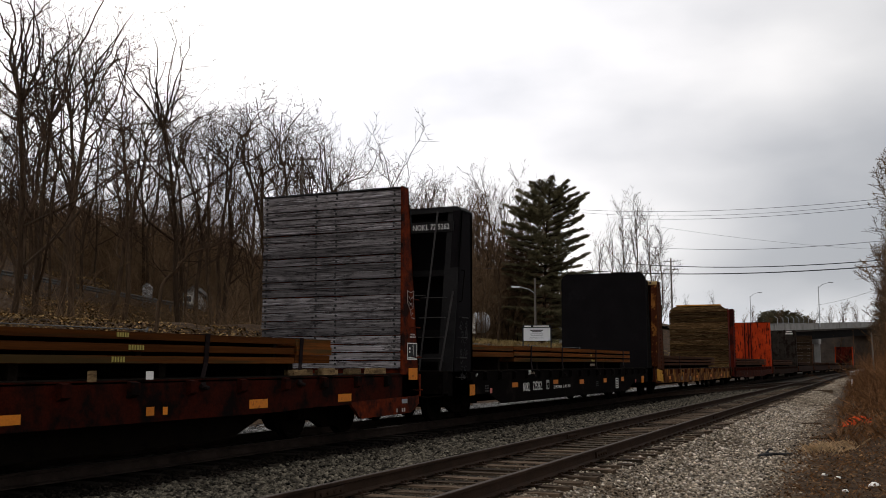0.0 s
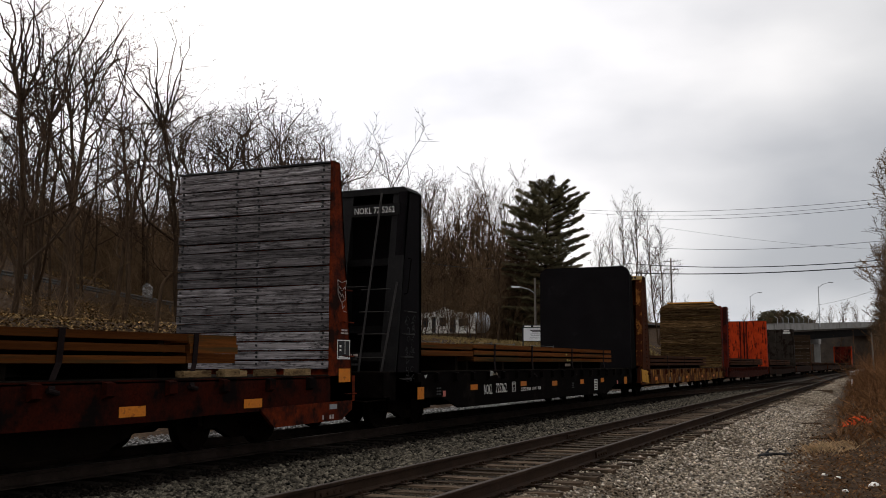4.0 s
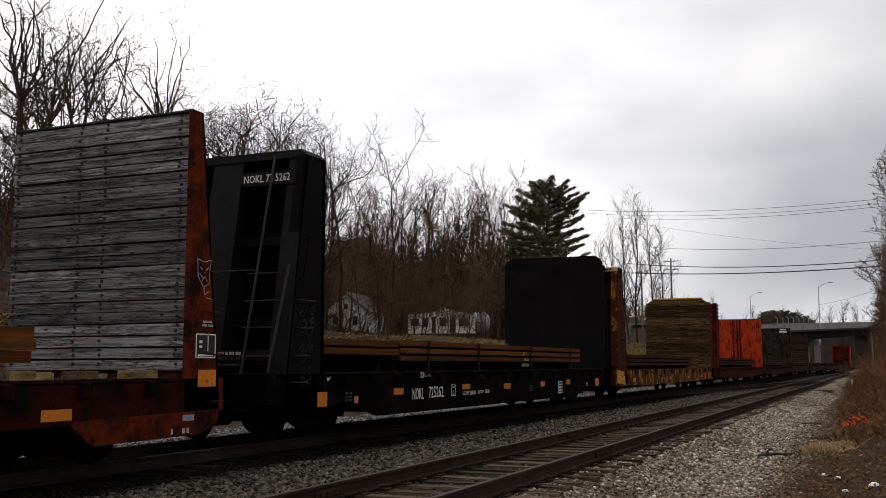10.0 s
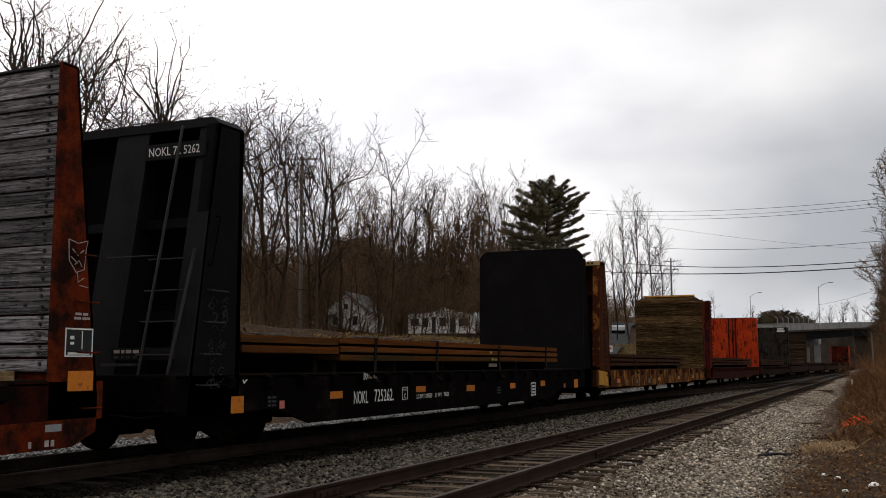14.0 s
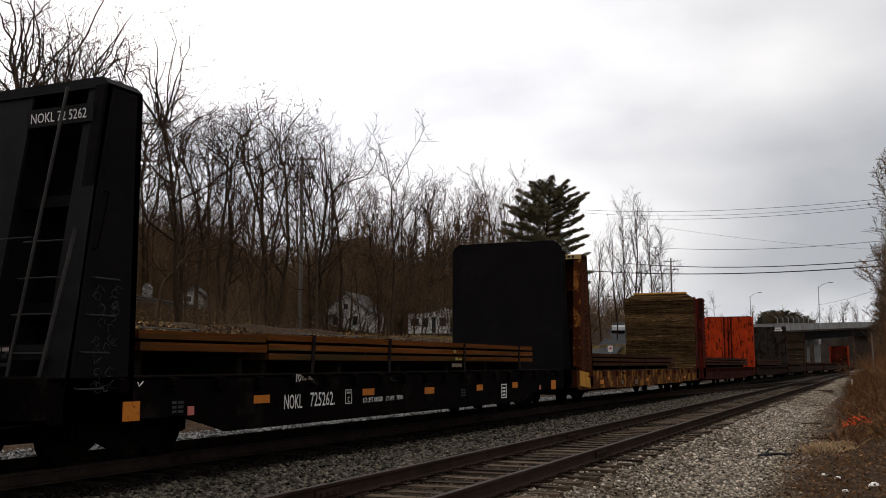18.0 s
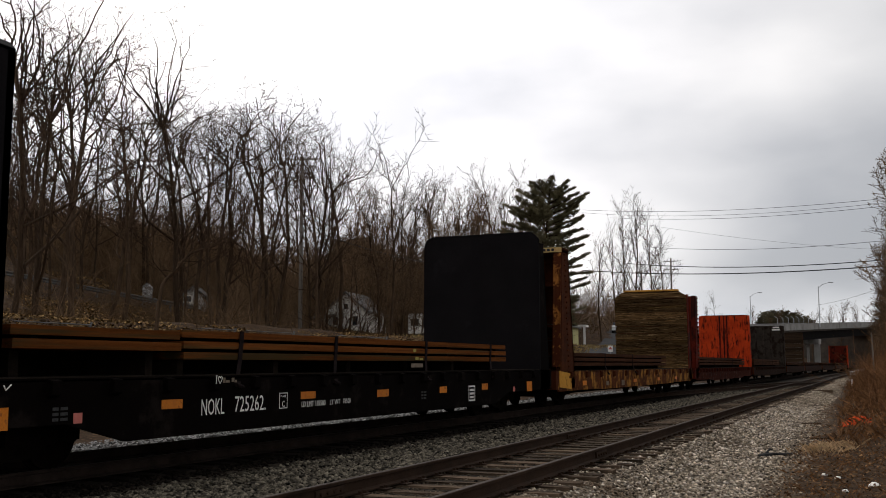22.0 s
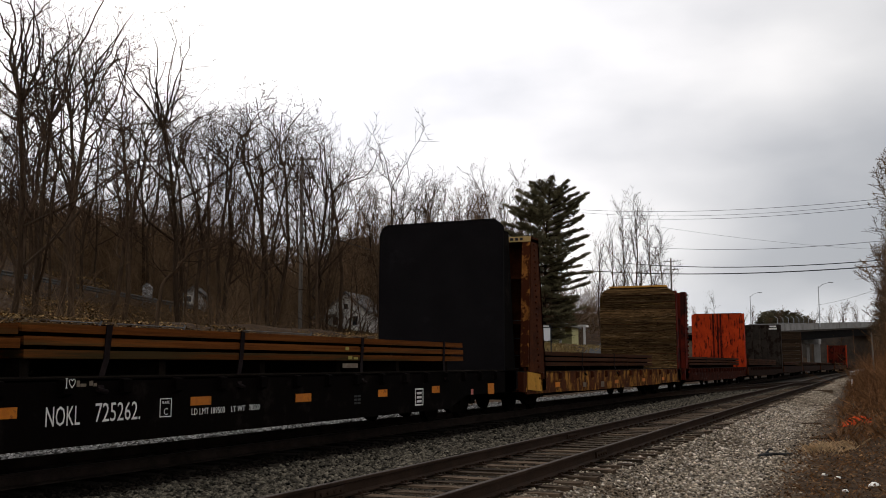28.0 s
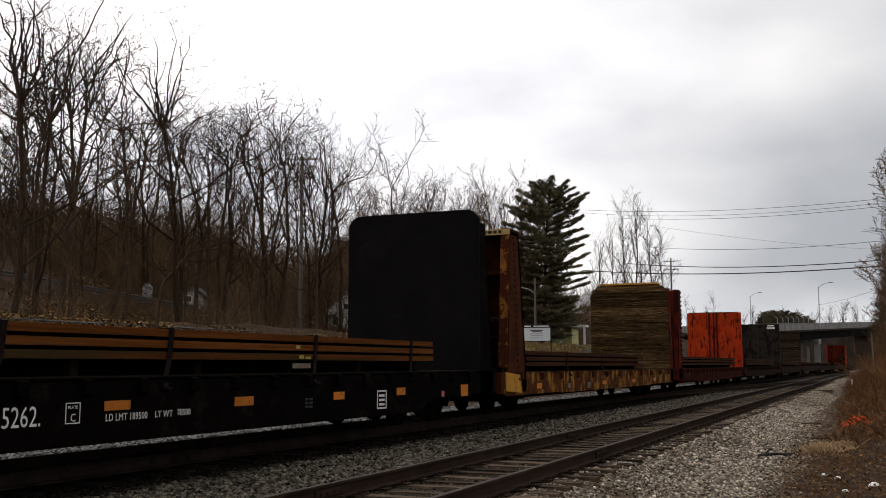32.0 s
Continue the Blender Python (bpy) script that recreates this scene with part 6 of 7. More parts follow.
# ---- pines
def pine(seed, height, width, bare=0.22, fill=1.0, lean=0.0):
    """A pine with layered limbs: flat sprays of needles whose tips turn up, more steeply towards the top."""
    r = random.Random(seed)
    wood, leaf = Twigs(), Twigs()

    def stem(z):
        f = z / height
        return Vector((lean * f * f + 0.10 * math.sin(5 * f), 0.08 * math.cos(7 * f), z))
    wood.limb([stem(height * i / 9) for i in range(10)], [0.24 * (1 - 0.098 * i) for i in range(10)], 7)
    z = height * bare
    while z < height * 0.97:
        f = (z / height - bare) / (1 - bare)
        out = width * 0.5 * min(1.0, 0.80 + 1.1 * f) * max(0.10, 1 - (max(0.0, f - 0.50) / 0.50) ** 3.6 * 0.84)
        turn = r.uniform(0, 6.283)
        limbs = r.choice((5, 6, 6, 7))
        for i in range(limbs):
            a = turn + 6.283 * i / limbs + r.uniform(-0.35, 0.35)
            ln = out * r.choice((0.55, 0.8, 0.95, 1.0, 1.1)) * r.uniform(0.88, 1.08)
            side = Vector((math.cos(a), math.sin(a), 0))
            climb = r.uniform(-0.10, 0.10) + 0.62 * f ** 2.6
            p0 = stem(z + r.uniform(-0.12, 0.12))
            mid = p0 + side * ln * 0.55 + Vector((0, 0, ln * 0.5 * climb - 0.02 * ln))
            tip = p0 + side * ln + Vector((0, 0, ln * climb + r.uniform(0.0, 0.12) * ln))
            wood.limb([p0, mid, tip], [0.055, 0.035, 0.012], 4)
            cross = Vector((-side.y, side.x, 0))
            tufts = int((10 + ln * 20) * fill)
            for j in range(tufts):
                t = 0.22 + 0.80 * ((j + r.random()) / tufts) ** 0.8
                q = p0.lerp(mid, t / 0.55) if t < 0.55 else mid.lerp(tip, (t - 0.55) / 0.45)
                wide = 0.34 * ln ** 0.6 * math.sin(math.pi * min(1.0, 0.12 + 0.80 * t)) ** 0.7
                q = q + cross * r.uniform(-wide, wide) + Vector((0, 0, r.gauss(0.04, 0.05)))
                for _n in range(9):
                    e = (side * r.gauss(0.5, 0.6) + cross * r.gauss(0, 0.7) + Vector((0, 0, r.gauss(0.42, 0.32)))).normalized()
                    w = e.orthogonal().normalized() * 0.045
                    i0 = len(leaf.v)
                    leaf.v += [q - w, q + w, q + e * r.uniform(0.20, 0.42)]
                    leaf.f.append((i0, i0 + 1, i0 + 2))
        z += height * 0.036 * r.uniform(0.75, 1.2)
    return wood.mesh("trunk", M["bark"]), leaf.mesh("crown", M["needles"])


PINES = [pine(4, 18.2, 9.0, 0.06, 1.2, 1.0), pine(9, 13.0, 5.6, 0.1, 0.8)]


def plant_pine(i, x, y, top, label, base, group="evergreens", turn=0.0, wide=1.0):
    tr, cr = PINES[i]
    z = float(land(x, y))
    k = (top - z) / base
    root = thing("pine_tree", label, "tree", group)
    root.matrix_basis = pose(x, y, z - 0.1, 0, 0, turn) @ Matrix.Diagonal((k * wide, k * wide, k, 1))
    piece("trunk", tr, root)
    piece("crown", cr, root)


plant_pine(0, -32.3, 98.9, 19.9, "tall dark green pine with layered ragged branches", 18.2, turn=20, wide=1.08)
for i, (x, y, top) in enumerate([(-84.1, 147.8, 22.5), (-83.2, 150.5, 22.8), (-79.4, 148.1, 22.6), (-80.3, 154.4, 22.0)]):
    plant_pine(1, x, y, top, "dark evergreen standing in the bare wood", 13.0, turn=70 * i, wide=0.9)
for i, (x, y, top) in enumerate([(-36.1, 328.0, 18.0), (-35.3, 333.1, 20.2), (-33.0, 326.3, 19.0), (-32.7, 336.4, 20.6), (-30.4, 328.6, 19.2), (-29.6, 334.7, 20.4), (-27.6, 328.8, 18.6), (-26.8, 336.9, 19.8), (-24.8, 331.1, 18.2), (-23.6, 335.2, 18.6), (-22.0, 333.3, 17.4)]):
    plant_pine(1, x, y, top - 2.3, "dark evergreen on the skyline beyond the bridge", 13.0, turn=50 * i, wide=1.15, group="distant evergreens")


# ---- dry grass, weeds and litter on the bank
def blades(name, n, place, mat, label, h, wdt, seed, lean=0.6):
    r = np.random.RandomState(seed)
    x, y = place(r, n)
    z = land(x, y)
    a = r.rand(n) * 6.283
    hh = h * (0.4 + 0.9 * r.rand(n))
    w = wdt * (0.6 + 0.8 * r.rand(n)) * (1 + 0.02 * y)
    lx, ly = r.randn(n) * lean * hh, r.randn(n) * lean * hh
    p0 = np.stack([x - np.cos(a) * w, y - np.sin(a) * w, z - 0.02], 1)
    p1 = np.stack([x + np.cos(a) * w, y + np.sin(a) * w, z - 0.02], 1)
    p2 = np.stack([x + lx * 0.4 + np.cos(a) * w * 0.6, y + ly * 0.4 + np.sin(a) * w * 0.6, z + hh * 0.65], 1)
    p3 = np.stack([x + lx, y + ly, z + hh], 1)
    P = np.stack([p0, p1, p2, p3], 1).reshape(-1, 3)
    k = 4 * np.arange(n)[:, None]
    F = np.concatenate([k + np.array([[0, 1, 2]]), k + np.array([[0, 2, 3]])], 1).reshape(-1, 3)
    return tagged(new(name, raw_mesh(name, P.tolist(), F.tolist(), mat)), label, "grass", kind="stuff")


def bank_place(x0, x1, y0, y1, power=1.4):
    def go(r, n):
        y = y0 + (y1 - y0) * r.rand(n) ** power
        return -1.2 - 0.03 * y + x0 + (x1 - x0) * r.rand(n) ** 0.8, y
    return go


blades("bank_weeds", 17000, bank_place(0.7, 7.0, 21, 95, 1.0), M["weeds"], "dead brown weeds on the bank beside the gravel", 0.20, 0.0025, 31)
blades("low_weeds", 9000, bank_place(0.2, 5.0, 8, 26, 1.0), M["weeds"], "low dead weeds and leaves on the dark soil", 0.05, 0.0022, 35, 1.2)
blades("dry_grass", 300, lambda r, n: (-1.14 + np.clip(r.randn(n) * 0.26, -0.6, 0.55), 21.0 + r.randn(n) * 0.55), M["drygrass"], "tuft of straw-coloured dry grass", 0.13, 0.0011, 32, 0.85)
blades("edge_grass", 1500, lambda r, n: (-3.6 + r.randn(n) * 0.25, 8 + 30 * r.rand(n) ** 1.3), M["weeds"], "sparse brown weeds along the siding's ballast", 0.09, 0.004, 34)
lawn_place = lambda r, n: (-27 + 10 * r.rand(n), 54 + 66 * r.rand(n))
blades("lawn_grass", 12000, lawn_place, M["lawn"], "faded winter grass beside the road", 0.25, 0.02, 33)


def leaves(name, n, place, label, size, seed, mat="leaf"):
    """Fallen leaves: small bent quads lying on the ground."""
    r = np.random.RandomState(seed)
    x, y = place(r, n)
    z = land(x, y) + 0.012 + 0.03 * r.rand(n)
    a = r.rand(n) * 6.283
    sz = size * (0.5 + r.rand(n)) * (1 + 0.01 * y)
    c, s_ = np.cos(a) * sz, np.sin(a) * sz
    up = sz * (0.3 + 0.9 * r.rand(n))
    P = np.stack([np.stack([x - c, y - s_, z], 1), np.stack([x + 0.6 * s_, y - 0.6 * c, z + up * 0.3], 1), np.stack([x + c, y + s_, z + up], 1), np.stack([x - 0.6 * s_, y + 0.6 * c, z + up * 0.4], 1)], 1).reshape(-1, 3)
    k = 4 * np.arange(n)[:, None]
    F = (k + np.array([[0, 1, 2, 3]])).tolist()
    return tagged(new(name, raw_mesh(name, P.tolist(), F, M[mat])), label, "leaves", kind="stuff")


leaves("bank_leaves", 30000, bank_place(0.0, 6.0, 7.5, 45, 1.5), "fallen brown leaves on the dark soil", 0.021, 41)
def slope_place(r, n):
    x = -17.5 - 36.0 * r.rand(n) ** 1.3
    b = np.radians(21 + 30 * r.rand(n))
    return x, -x / np.tan(b)


def upper_slope_place(r, n):
    x = -39.5 - 17.0 * r.rand(3 * n)
    b = np.radians(34 + 15 * r.rand(3 * n))
    y = -x / np.tan(b)
    patchy = np.sin(1.9 * x + 1.3 * np.sin(0.9 * y)) + np.sin(1.5 * y + 1.7 * np.sin(0.7 * x)) + 1.1 * r.randn(3 * n)
    keep = np.argsort(-patchy)[:n]
    return x[keep], y[keep]


leaves("upper_slope_leaves", 45000, upper_slope_place, "ochre fallen leaves in drifts below the guard rail", 0.060, 43, "slope_leaf")
leaves("slope_leaves", 80000, slope_place, "fallen brown leaves covering the wooded slope", 0.048, 42, "slope_leaf")


# ---------------------------------------------------------------- road, bridge and poles
def strip(name, pts, half, mat, label, lift=0.05, follow=True):
    """A road laid on the land along a path of (x, y)."""
    v, f = [], []
    fine = []
    for a, b in zip(pts[:-1], pts[1:]):
        for i in range(12):
            fine.append((a[0] + (b[0] - a[0]) * i / 12, a[1] + (b[1] - a[1]) * i / 12))
    fine.append(pts[-1])
    for k, p in enumerate(fine):
        a, b = fine[max(0, k - 1)], fine[min(len(fine) - 1, k + 1)]
        t = Vector((b[0] - a[0], b[1] - a[1], 0)).normalized()
        s = Vector((t.y, -t.x, 0))
        for u in (-half, half):
            q = Vector((p[0], p[1], 0)) + s * u
            v.append((q.x, q.y, float(max(land(q.x, q.y), land(p[0], p[1]))) + lift))
    for k in range(len(fine) - 1):
        f.append((2 * k, 2 * k + 1, 2 * k + 3, 2 * k + 2))
    return tagged(new(name, raw_mesh(name, v, f, mat)), label, "road", kind="structure")


strip("road", [(-17.7, 63.6), (-23.7, 88.9), (-28.9, 114.4), (-35.6, 145.7), (-33.1, 166.7), (-24.6, 183.4)], 1.5, M["asphalt"], "grey asphalt road that climbs towards the bridge")

# guard rail of the hill road: posts and a ridged beam
guard = thing("guard_rail", "dull steel guard rail along the wooded slope", "guard rail")
gpts = [(-51.49, 44.41, 7.30), (-49.74, 46.96, 6.86), (-48.29, 49.56, 6.43), (-46.79, 52.07, 6.00), (-45.10, 54.58, 5.54), (-43.54, 56.84, 5.16)]
sweep("rail", [(0.0, -0.16), (0.05, -0.12), (0.05, -0.06), (0.0, -0.02), (0.0, 0.02), (0.05, 0.06), (0.05, 0.12), (0.0, 0.16), (-0.02, 0.16), (-0.02, -0.16)], gpts, [M["dull_galv"]], guard)
for a, b_ in zip(gpts[:-1], gpts[1:]):
    for i in range(3):
        p = Vector(a).lerp(Vector(b_), i / 3)
        b = bmesh.new()
        box(b, p.x - 0.16, p.x - 0.03, p.y - 0.06, p.y + 0.06, min(p.z - 0.6, float(land(p.x, p.y)) - 0.2), p.z + 0.14)
        part("post", b, M["dull_galv"], guard)

# ---- the road bridge over the tracks
bridge = thing("road_bridge", "concrete road bridge on dark steel girders over the tracks", "bridge", kind="structure")
lA_, lB_ = Vector((-17.85, 150.95, 5.91)), Vector((5.73, 299.95, 11.63))      # underside of the near parapet
along = (lB_ - lA_)
across = Vector((-along.y, along.x, 0)).normalized()      # away from the viewer


def bridge_bar(name, mat, z0, z1, o0, o1, a=0.0, b_end=1.0, label=""):
    b = bmesh.new()
    pts = []
    for t in (a, b_end):
        for o in (o0, o1):
            for z in (z0, z1):
                p = lA_ + along * t + across * o
                pts.append(b.verts.new((p.x, p.y, p.z + z)))
    for f in ((0, 1, 3, 2), (4, 6, 7, 5), (0, 4, 5, 1), (2, 3, 7, 6), (0, 2, 6, 4), (1, 5, 7, 3)):
        b.faces.new([pts[i] for i in f])
    return part(name, b, mat, bridge, label)


bridge_bar("parapet", M["pale_concrete"], -0.05, 1.0, 0.0, 0.35)
bridge_bar("parapet", M["pale_concrete"], -0.05, 1.0, 11.0, 11.35)
bridge_bar("deck_slab", M["old_concrete"], -0.35, -0.05, 0.1, 11.25)
bridge_bar("coping", M["pale_concrete"], 1.0, 1.12, -0.06, 0.41)
for i in range(5):
    o = 0.7 + 2.3 * i
    bridge_bar("girder", M["girder"], -1.75, -0.35, o, o + 0.05)
    bridge_bar("girder_flange", M["girder"], -1.80, -1.75, o - 0.2, o + 0.25)
for i in range(12):
    p = lA_ + along * (0.10 + 0.023 * i) + across * 0.18
    b = bmesh.new()
    tube(b, p + Vector((0, 0, 1.0)), p + Vector((0, 0, 1.95)), 0.04, n=6)
    tube(b, p + Vector((0, 0, 1.95)), p + across * 0.5 + Vector((0, 0, 2.3)), 0.035, n=6)
    part("fence_post", b, M["lamp_grey"], bridge)
for z in (1.3, 1.65, 1.95):
    b = bmesh.new()
    tube(b, lA_ + along * 0.10 + across * 0.18 + Vector((0, 0, z)), lA_ + along * 0.36 + across * 0.18 + Vector((0, 0, z)), 0.025, n=5)
    part("fence_rail", b, M["dull_galv"], bridge)
# pier of columns under a cap, and abutments
for o, w in ((0.5, 0.5), (2.1, 0.22), (3.7, 0.6), (6.4, 0.4), (9.2, 0.4)):
    p = lA_ + along * 0.285 + across * o
    b = bmesh.new()
    box(b, p.x - w, p.x + w, p.y - 0.4, p.y + 0.4, -0.6, p.z - 2.4)
    part("pier_column", b, M["pale_concrete"], bridge, bevel=0.04)
bridge_bar("pier_cap", M["concrete"], -2.7, -1.8, 0.0, 11.2, 0.278, 0.292)
bridge_bar("abutment", M["old_concrete"], -9.5, -1.8, 0.2, 11.0, 0.0, 0.17)
bridge_bar("abutment", M["old_concrete"], -13.0, -1.8, 0.2, 11.0, 0.80, 1.0)
p, q = Vector((-29.92, 328.64, 2.20)), Vector((4.34, 334.97, 2.17))
b = bmesh.new()
box(b, p.x - 14, q.x + 20, p.y - 1, p.y + 3, -1.0, 11.0)
solid("retaining_wall", b, M["old_concrete"], "dark weathered retaining wall beyond the bridge", "wall", "structure")


def street_lamp(p, height, arm, turn, label):
    root = thing("street_lamp", label, "street lamp", "lamps on the bridge", at=pose(p[0], p[1], p[2], 0, 0, turn))
    b = bmesh.new()
    tube(b, (0, 0, 0), (0, 0, height), 0.11, 0.07, n=8)
    part("pole", b, M["lamp_grey"], root)
    b = bmesh.new()
    pipe(b, [(0, 0, height - 0.3), (arm * 0.4, 0, height + 0.35), (arm, 0, height + 0.65)], 0.05)
    part("arm", b, M["lamp_grey"], root)
    b = bmesh.new()
    box(b, arm - 0.1, arm + 0.7, -0.15, 0.15, height + 0.58, height + 0.72)
    part("lamp_head", b, M["lamp_grey"], root, bevel=0.04)


street_lamp((-10.79, 189.69, 7.75), 7.2, 1.8, 10, "grey street lamp standing on the bridge")
street_lamp((-25.31, 213.50, 9.33), 5.8, 1.6, 10, "grey street lamp on the bridge approach")


poles = []


def utility_pole(base_xy, top, arms, label, r=0.16, turn=0.0):
    x, y = base_xy
    z = float(land(x, y))
    root = thing("utility_pole", label, "utility pole", "utility poles", at=pose(x, y, z, 0, 0, turn))
    poles.append(root)
    h = top - z
    b = bmesh.new()
    tube(b, (0, 0, -0.3), (0, 0, h), r, r * 0.7, n=8)
    part("post", b, M["pole"], root)
    for dz, w in arms:
        b = bmesh.new()
        box(b, -w, w, -0.07, 0.07, h - dz - 0.06, h - dz + 0.06)
        arm = part("crossarm", b, M["pole"], root)
        for s in (-0.9, -0.5, 0.5, 0.9):
            b = bmesh.new()
            tube(b, (s * w, 0, h - dz + 0.06), (s * w, 0, h - dz + 0.24), 0.035, 0.05, n=6)
            part("insulator", b, M["glass"], arm)


utility_pole((-32.6, 168.9), 18.9, ((0.5, 1.2), (1.9, 1.2)), "wooden utility pole with crossarms beside the road", 0.17)
utility_pole((-40.1, 64.6), 17.0, ((0.2, 1.2), (1.6, 1.0)), "wooden utility pole with crossarms among the trees", 0.16, 20)
utility_pole((-27.3, 81.5), 8.6, (), "bare wooden pole beside the lot", 0.12)
h_ = 7.75 - float(land(-27.3, 81.5))
b = bmesh.new()
pipe(b, [(0, 0, h_ - 0.5), (-0.5, -0.1, h_ - 0.1), (-1.3, -0.2, h_ + 0.1)], 0.03)
part("lamp_arm", b, M["lamp_grey"], poles[-1])
b = bmesh.new()
prism(b, [(-1.25, h_ + 0.16), (-1.95, h_ + 0.22), (-2.05, h_ + 0.14), (-1.9, h_ + 0.04), (-1.3, h_ + 0.04)], -0.32, -0.08, "y")
part("lamp_head", b, M["enamel"], poles[-1], "white lamp head", bevel=0.02)
utility_pole((-32.6, 146.4), 15.0, ((0.3, 0.9),), "wooden utility pole among the trees", 0.15)


def cable(name, a, b_, sag, r, label):
    """A slack cable between two places."""
    a, b_ = Vector(a), Vector(b_)
    tw = Twigs()
    pts = [a.lerp(b_, i / 16) - Vector((0, 0, sag * 4 * (i / 16) * (1 - i / 16))) for i in range(17)]
    tw.limb(pts, [r] * 17, 5)
    return tagged(new(name, tw.mesh(name, M["wire"])), label, "cable", "overhead cables")


cable("overhead_cable", (-38.24, 134.68, 14.20), (6.60, 104.79, 10.97), 0.9, 0.060, "thick black overhead cable above the tracks")
cable("overhead_cable", (-32.26, 136.23, 15.04), (6.63, 104.79, 11.60), 0.9, 0.050, "thick black overhead cable above the tracks")
cable("overhead_cable", (-38.11, 134.71, 22.66), (5.99, 104.83, 17.42), 0.9, 0.022, "thin overhead wire above the tracks")
cable("overhead_cable", (-38.12, 134.71, 22.26), (5.97, 104.83, 17.10), 1.1, 0.018, "thin overhead wire above the tracks")
cable("overhead_cable", (-34.38, 135.71, 21.46), (5.96, 104.83, 16.78), 0.9, 0.022, "thin overhead wire above the tracks")
cable("overhead_cable", (-31.33, 146.69, 18.38), (6.73, 104.78, 13.51), 0.9, 0.025, "thin overhead wire above the tracks")
cable("overhead_cable", (-32.05, 146.54, 21.76), (-2.01, 189.99, 21.23), 0.5, 0.016, "thin overhead wire running to the bridge")
cable("overhead_cable", (-10.90, 184.68, 11.37), (-0.40, 150.00, 11.67), 0.3, 0.02, "thin overhead wire near the bridge")
cable("overhead_cable", (-40.24, 64.47, 16.00), (-32.20, 146.50, 14.90), 1.0, 0.020, "thin overhead wire through the trees")
cable("overhead_cable", (-40.18, 64.51, 11.67), (-35.58, 97.72, 11.18), 1.0, 0.030, "sagging overhead cable through the trees")


# ---------------------------------------------------------------- houses, trailer, sign, car
def house(p, w, dpt, eave, ridge, turn, wall, label, windows, porch=False):
    x, y, z0 = p
    z = min(z0, float(land(x, y)) + 0.2)
    root = thing("house", label, "house", at=pose(x, y, z, 0, 0, turn))
    b = bmesh.new()
    prism(b, [(-w / 2, -1.5), (w / 2, -1.5), (w / 2, eave), (0, ridge), (-w / 2, eave)], 0, dpt, "y")
    part("wall", b, wall, root)
    over, thick = min(0.35, 0.12 * w), min(0.18, 0.08 * w)
    for s in (-1, 1):
        b = bmesh.new()
        prism(b, [(s * (w / 2 + over), eave - 0.25), (0, ridge + 0.02), (0, ridge + thick), (s * (w / 2 + over), eave - 0.25 + thick)], -over, dpt + over, "y")
        part("roof", b, M["roof"], root)
    for wx, wz, ww, wh in windows:
        b = bmesh.new()
        box(b, wx - ww / 2 - 0.1, wx + ww / 2 + 0.1, -0.06, 0.0, wz - 0.1, wz + wh + 0.1)
        win = part("window", b, M["white"], root)
        b = bmesh.new()
        box(b, wx - ww / 2, wx + ww / 2, -0.075, -0.062, wz, wz + wh)
        part("pane", b, M["glass"], win)
    if porch:
        b = bmesh.new()
        box(b, -w / 2, w / 2 + 1.8, -2.0, 0, eave - 0.25, eave - 0.05)
        part("porch_roof", b, M["white"], root)
        for px in (-w / 2 + 0.2, 0.4, w / 2 + 1.6):
            b = bmesh.new()
            box(b, px - 0.1, px + 0.1, -1.95, -1.75, -1.0, eave - 0.25)
            part("porch_post", b, M["white"], root)
    return root


white_house = house((-46.91, 83.76, 4.11), 4.0, 7.0, 2.2, 3.9, 12, M["siding"], "small white gabled house behind bare trees", ((-1.0, 0.9, 0.5, 0.8), (0.9, 0.9, 0.5, 0.8), (0.0, 2.4, 0.4, 0.5)))
house((-50.14, 85.37, 4.19), 3.2, 5.0, 1.6, 2.4, 12, M["siding"], "low white outbuilding beside the house", ((-0.6, 0.5, 0.6, 0.7),))
house((-31.88, 103.19, 4.45), 2.6, 5.0, 2.0, 2.25, 8, M["yellow_siding"], "pale yellow cottage with a white porch", ((-0.5, 0.6, 0.5, 0.9),), porch=True)

house((-47.7, 61.7, 6.2), 1.5, 2.4, 1.0, 1.5, 25, M["old_siding"], "white house glimpsed through the wood", ((-0.3, 0.4, 0.3, 0.4),))
house((-47.8, 56.5, 7.2), 0.5, 0.8, 1.1, 1.3, 25, M["old_siding"], "small white shed glimpsed through the wood", ())
# dark lean-to roof on the white house
b = bmesh.new()
prism(b, [(-2.9, 1.35), (-0.8, 1.75), (-0.8, 1.90), (-2.9, 1.52)], -1.6, 0.0, "y")
part("porch_roof", b, M["roof"], white_house, "dark lean-to roof")

# long white trailer with a rounded end, among the trunks
tp = (-37.15, 84.17, 3.74)
trailer = thing("trailer", "long white trailer with dark windows and a rounded silver end", "trailer", at=pose(tp[0], tp[1], tp[2], 0, 0, 17))
b = bmesh.new()
prism(b, [(-3.1, 0.35), (3.0, 0.35), (3.0, 2.05), (1.2, 2.35), (0.2, 2.75), (-0.9, 2.25), (-3.1, 2.15)], 0, 2.4, "y")
part("body", b, M["siding"], trailer)
b = bmesh.new()
lathe(b, [(0.0, 0.95), (1.0, 0.95), (1.35, 0.7), (1.45, 0.3)], (2.85, 1.2, 1.35), "x", 18)
part("rounded_end", b, M["galv"], trailer)
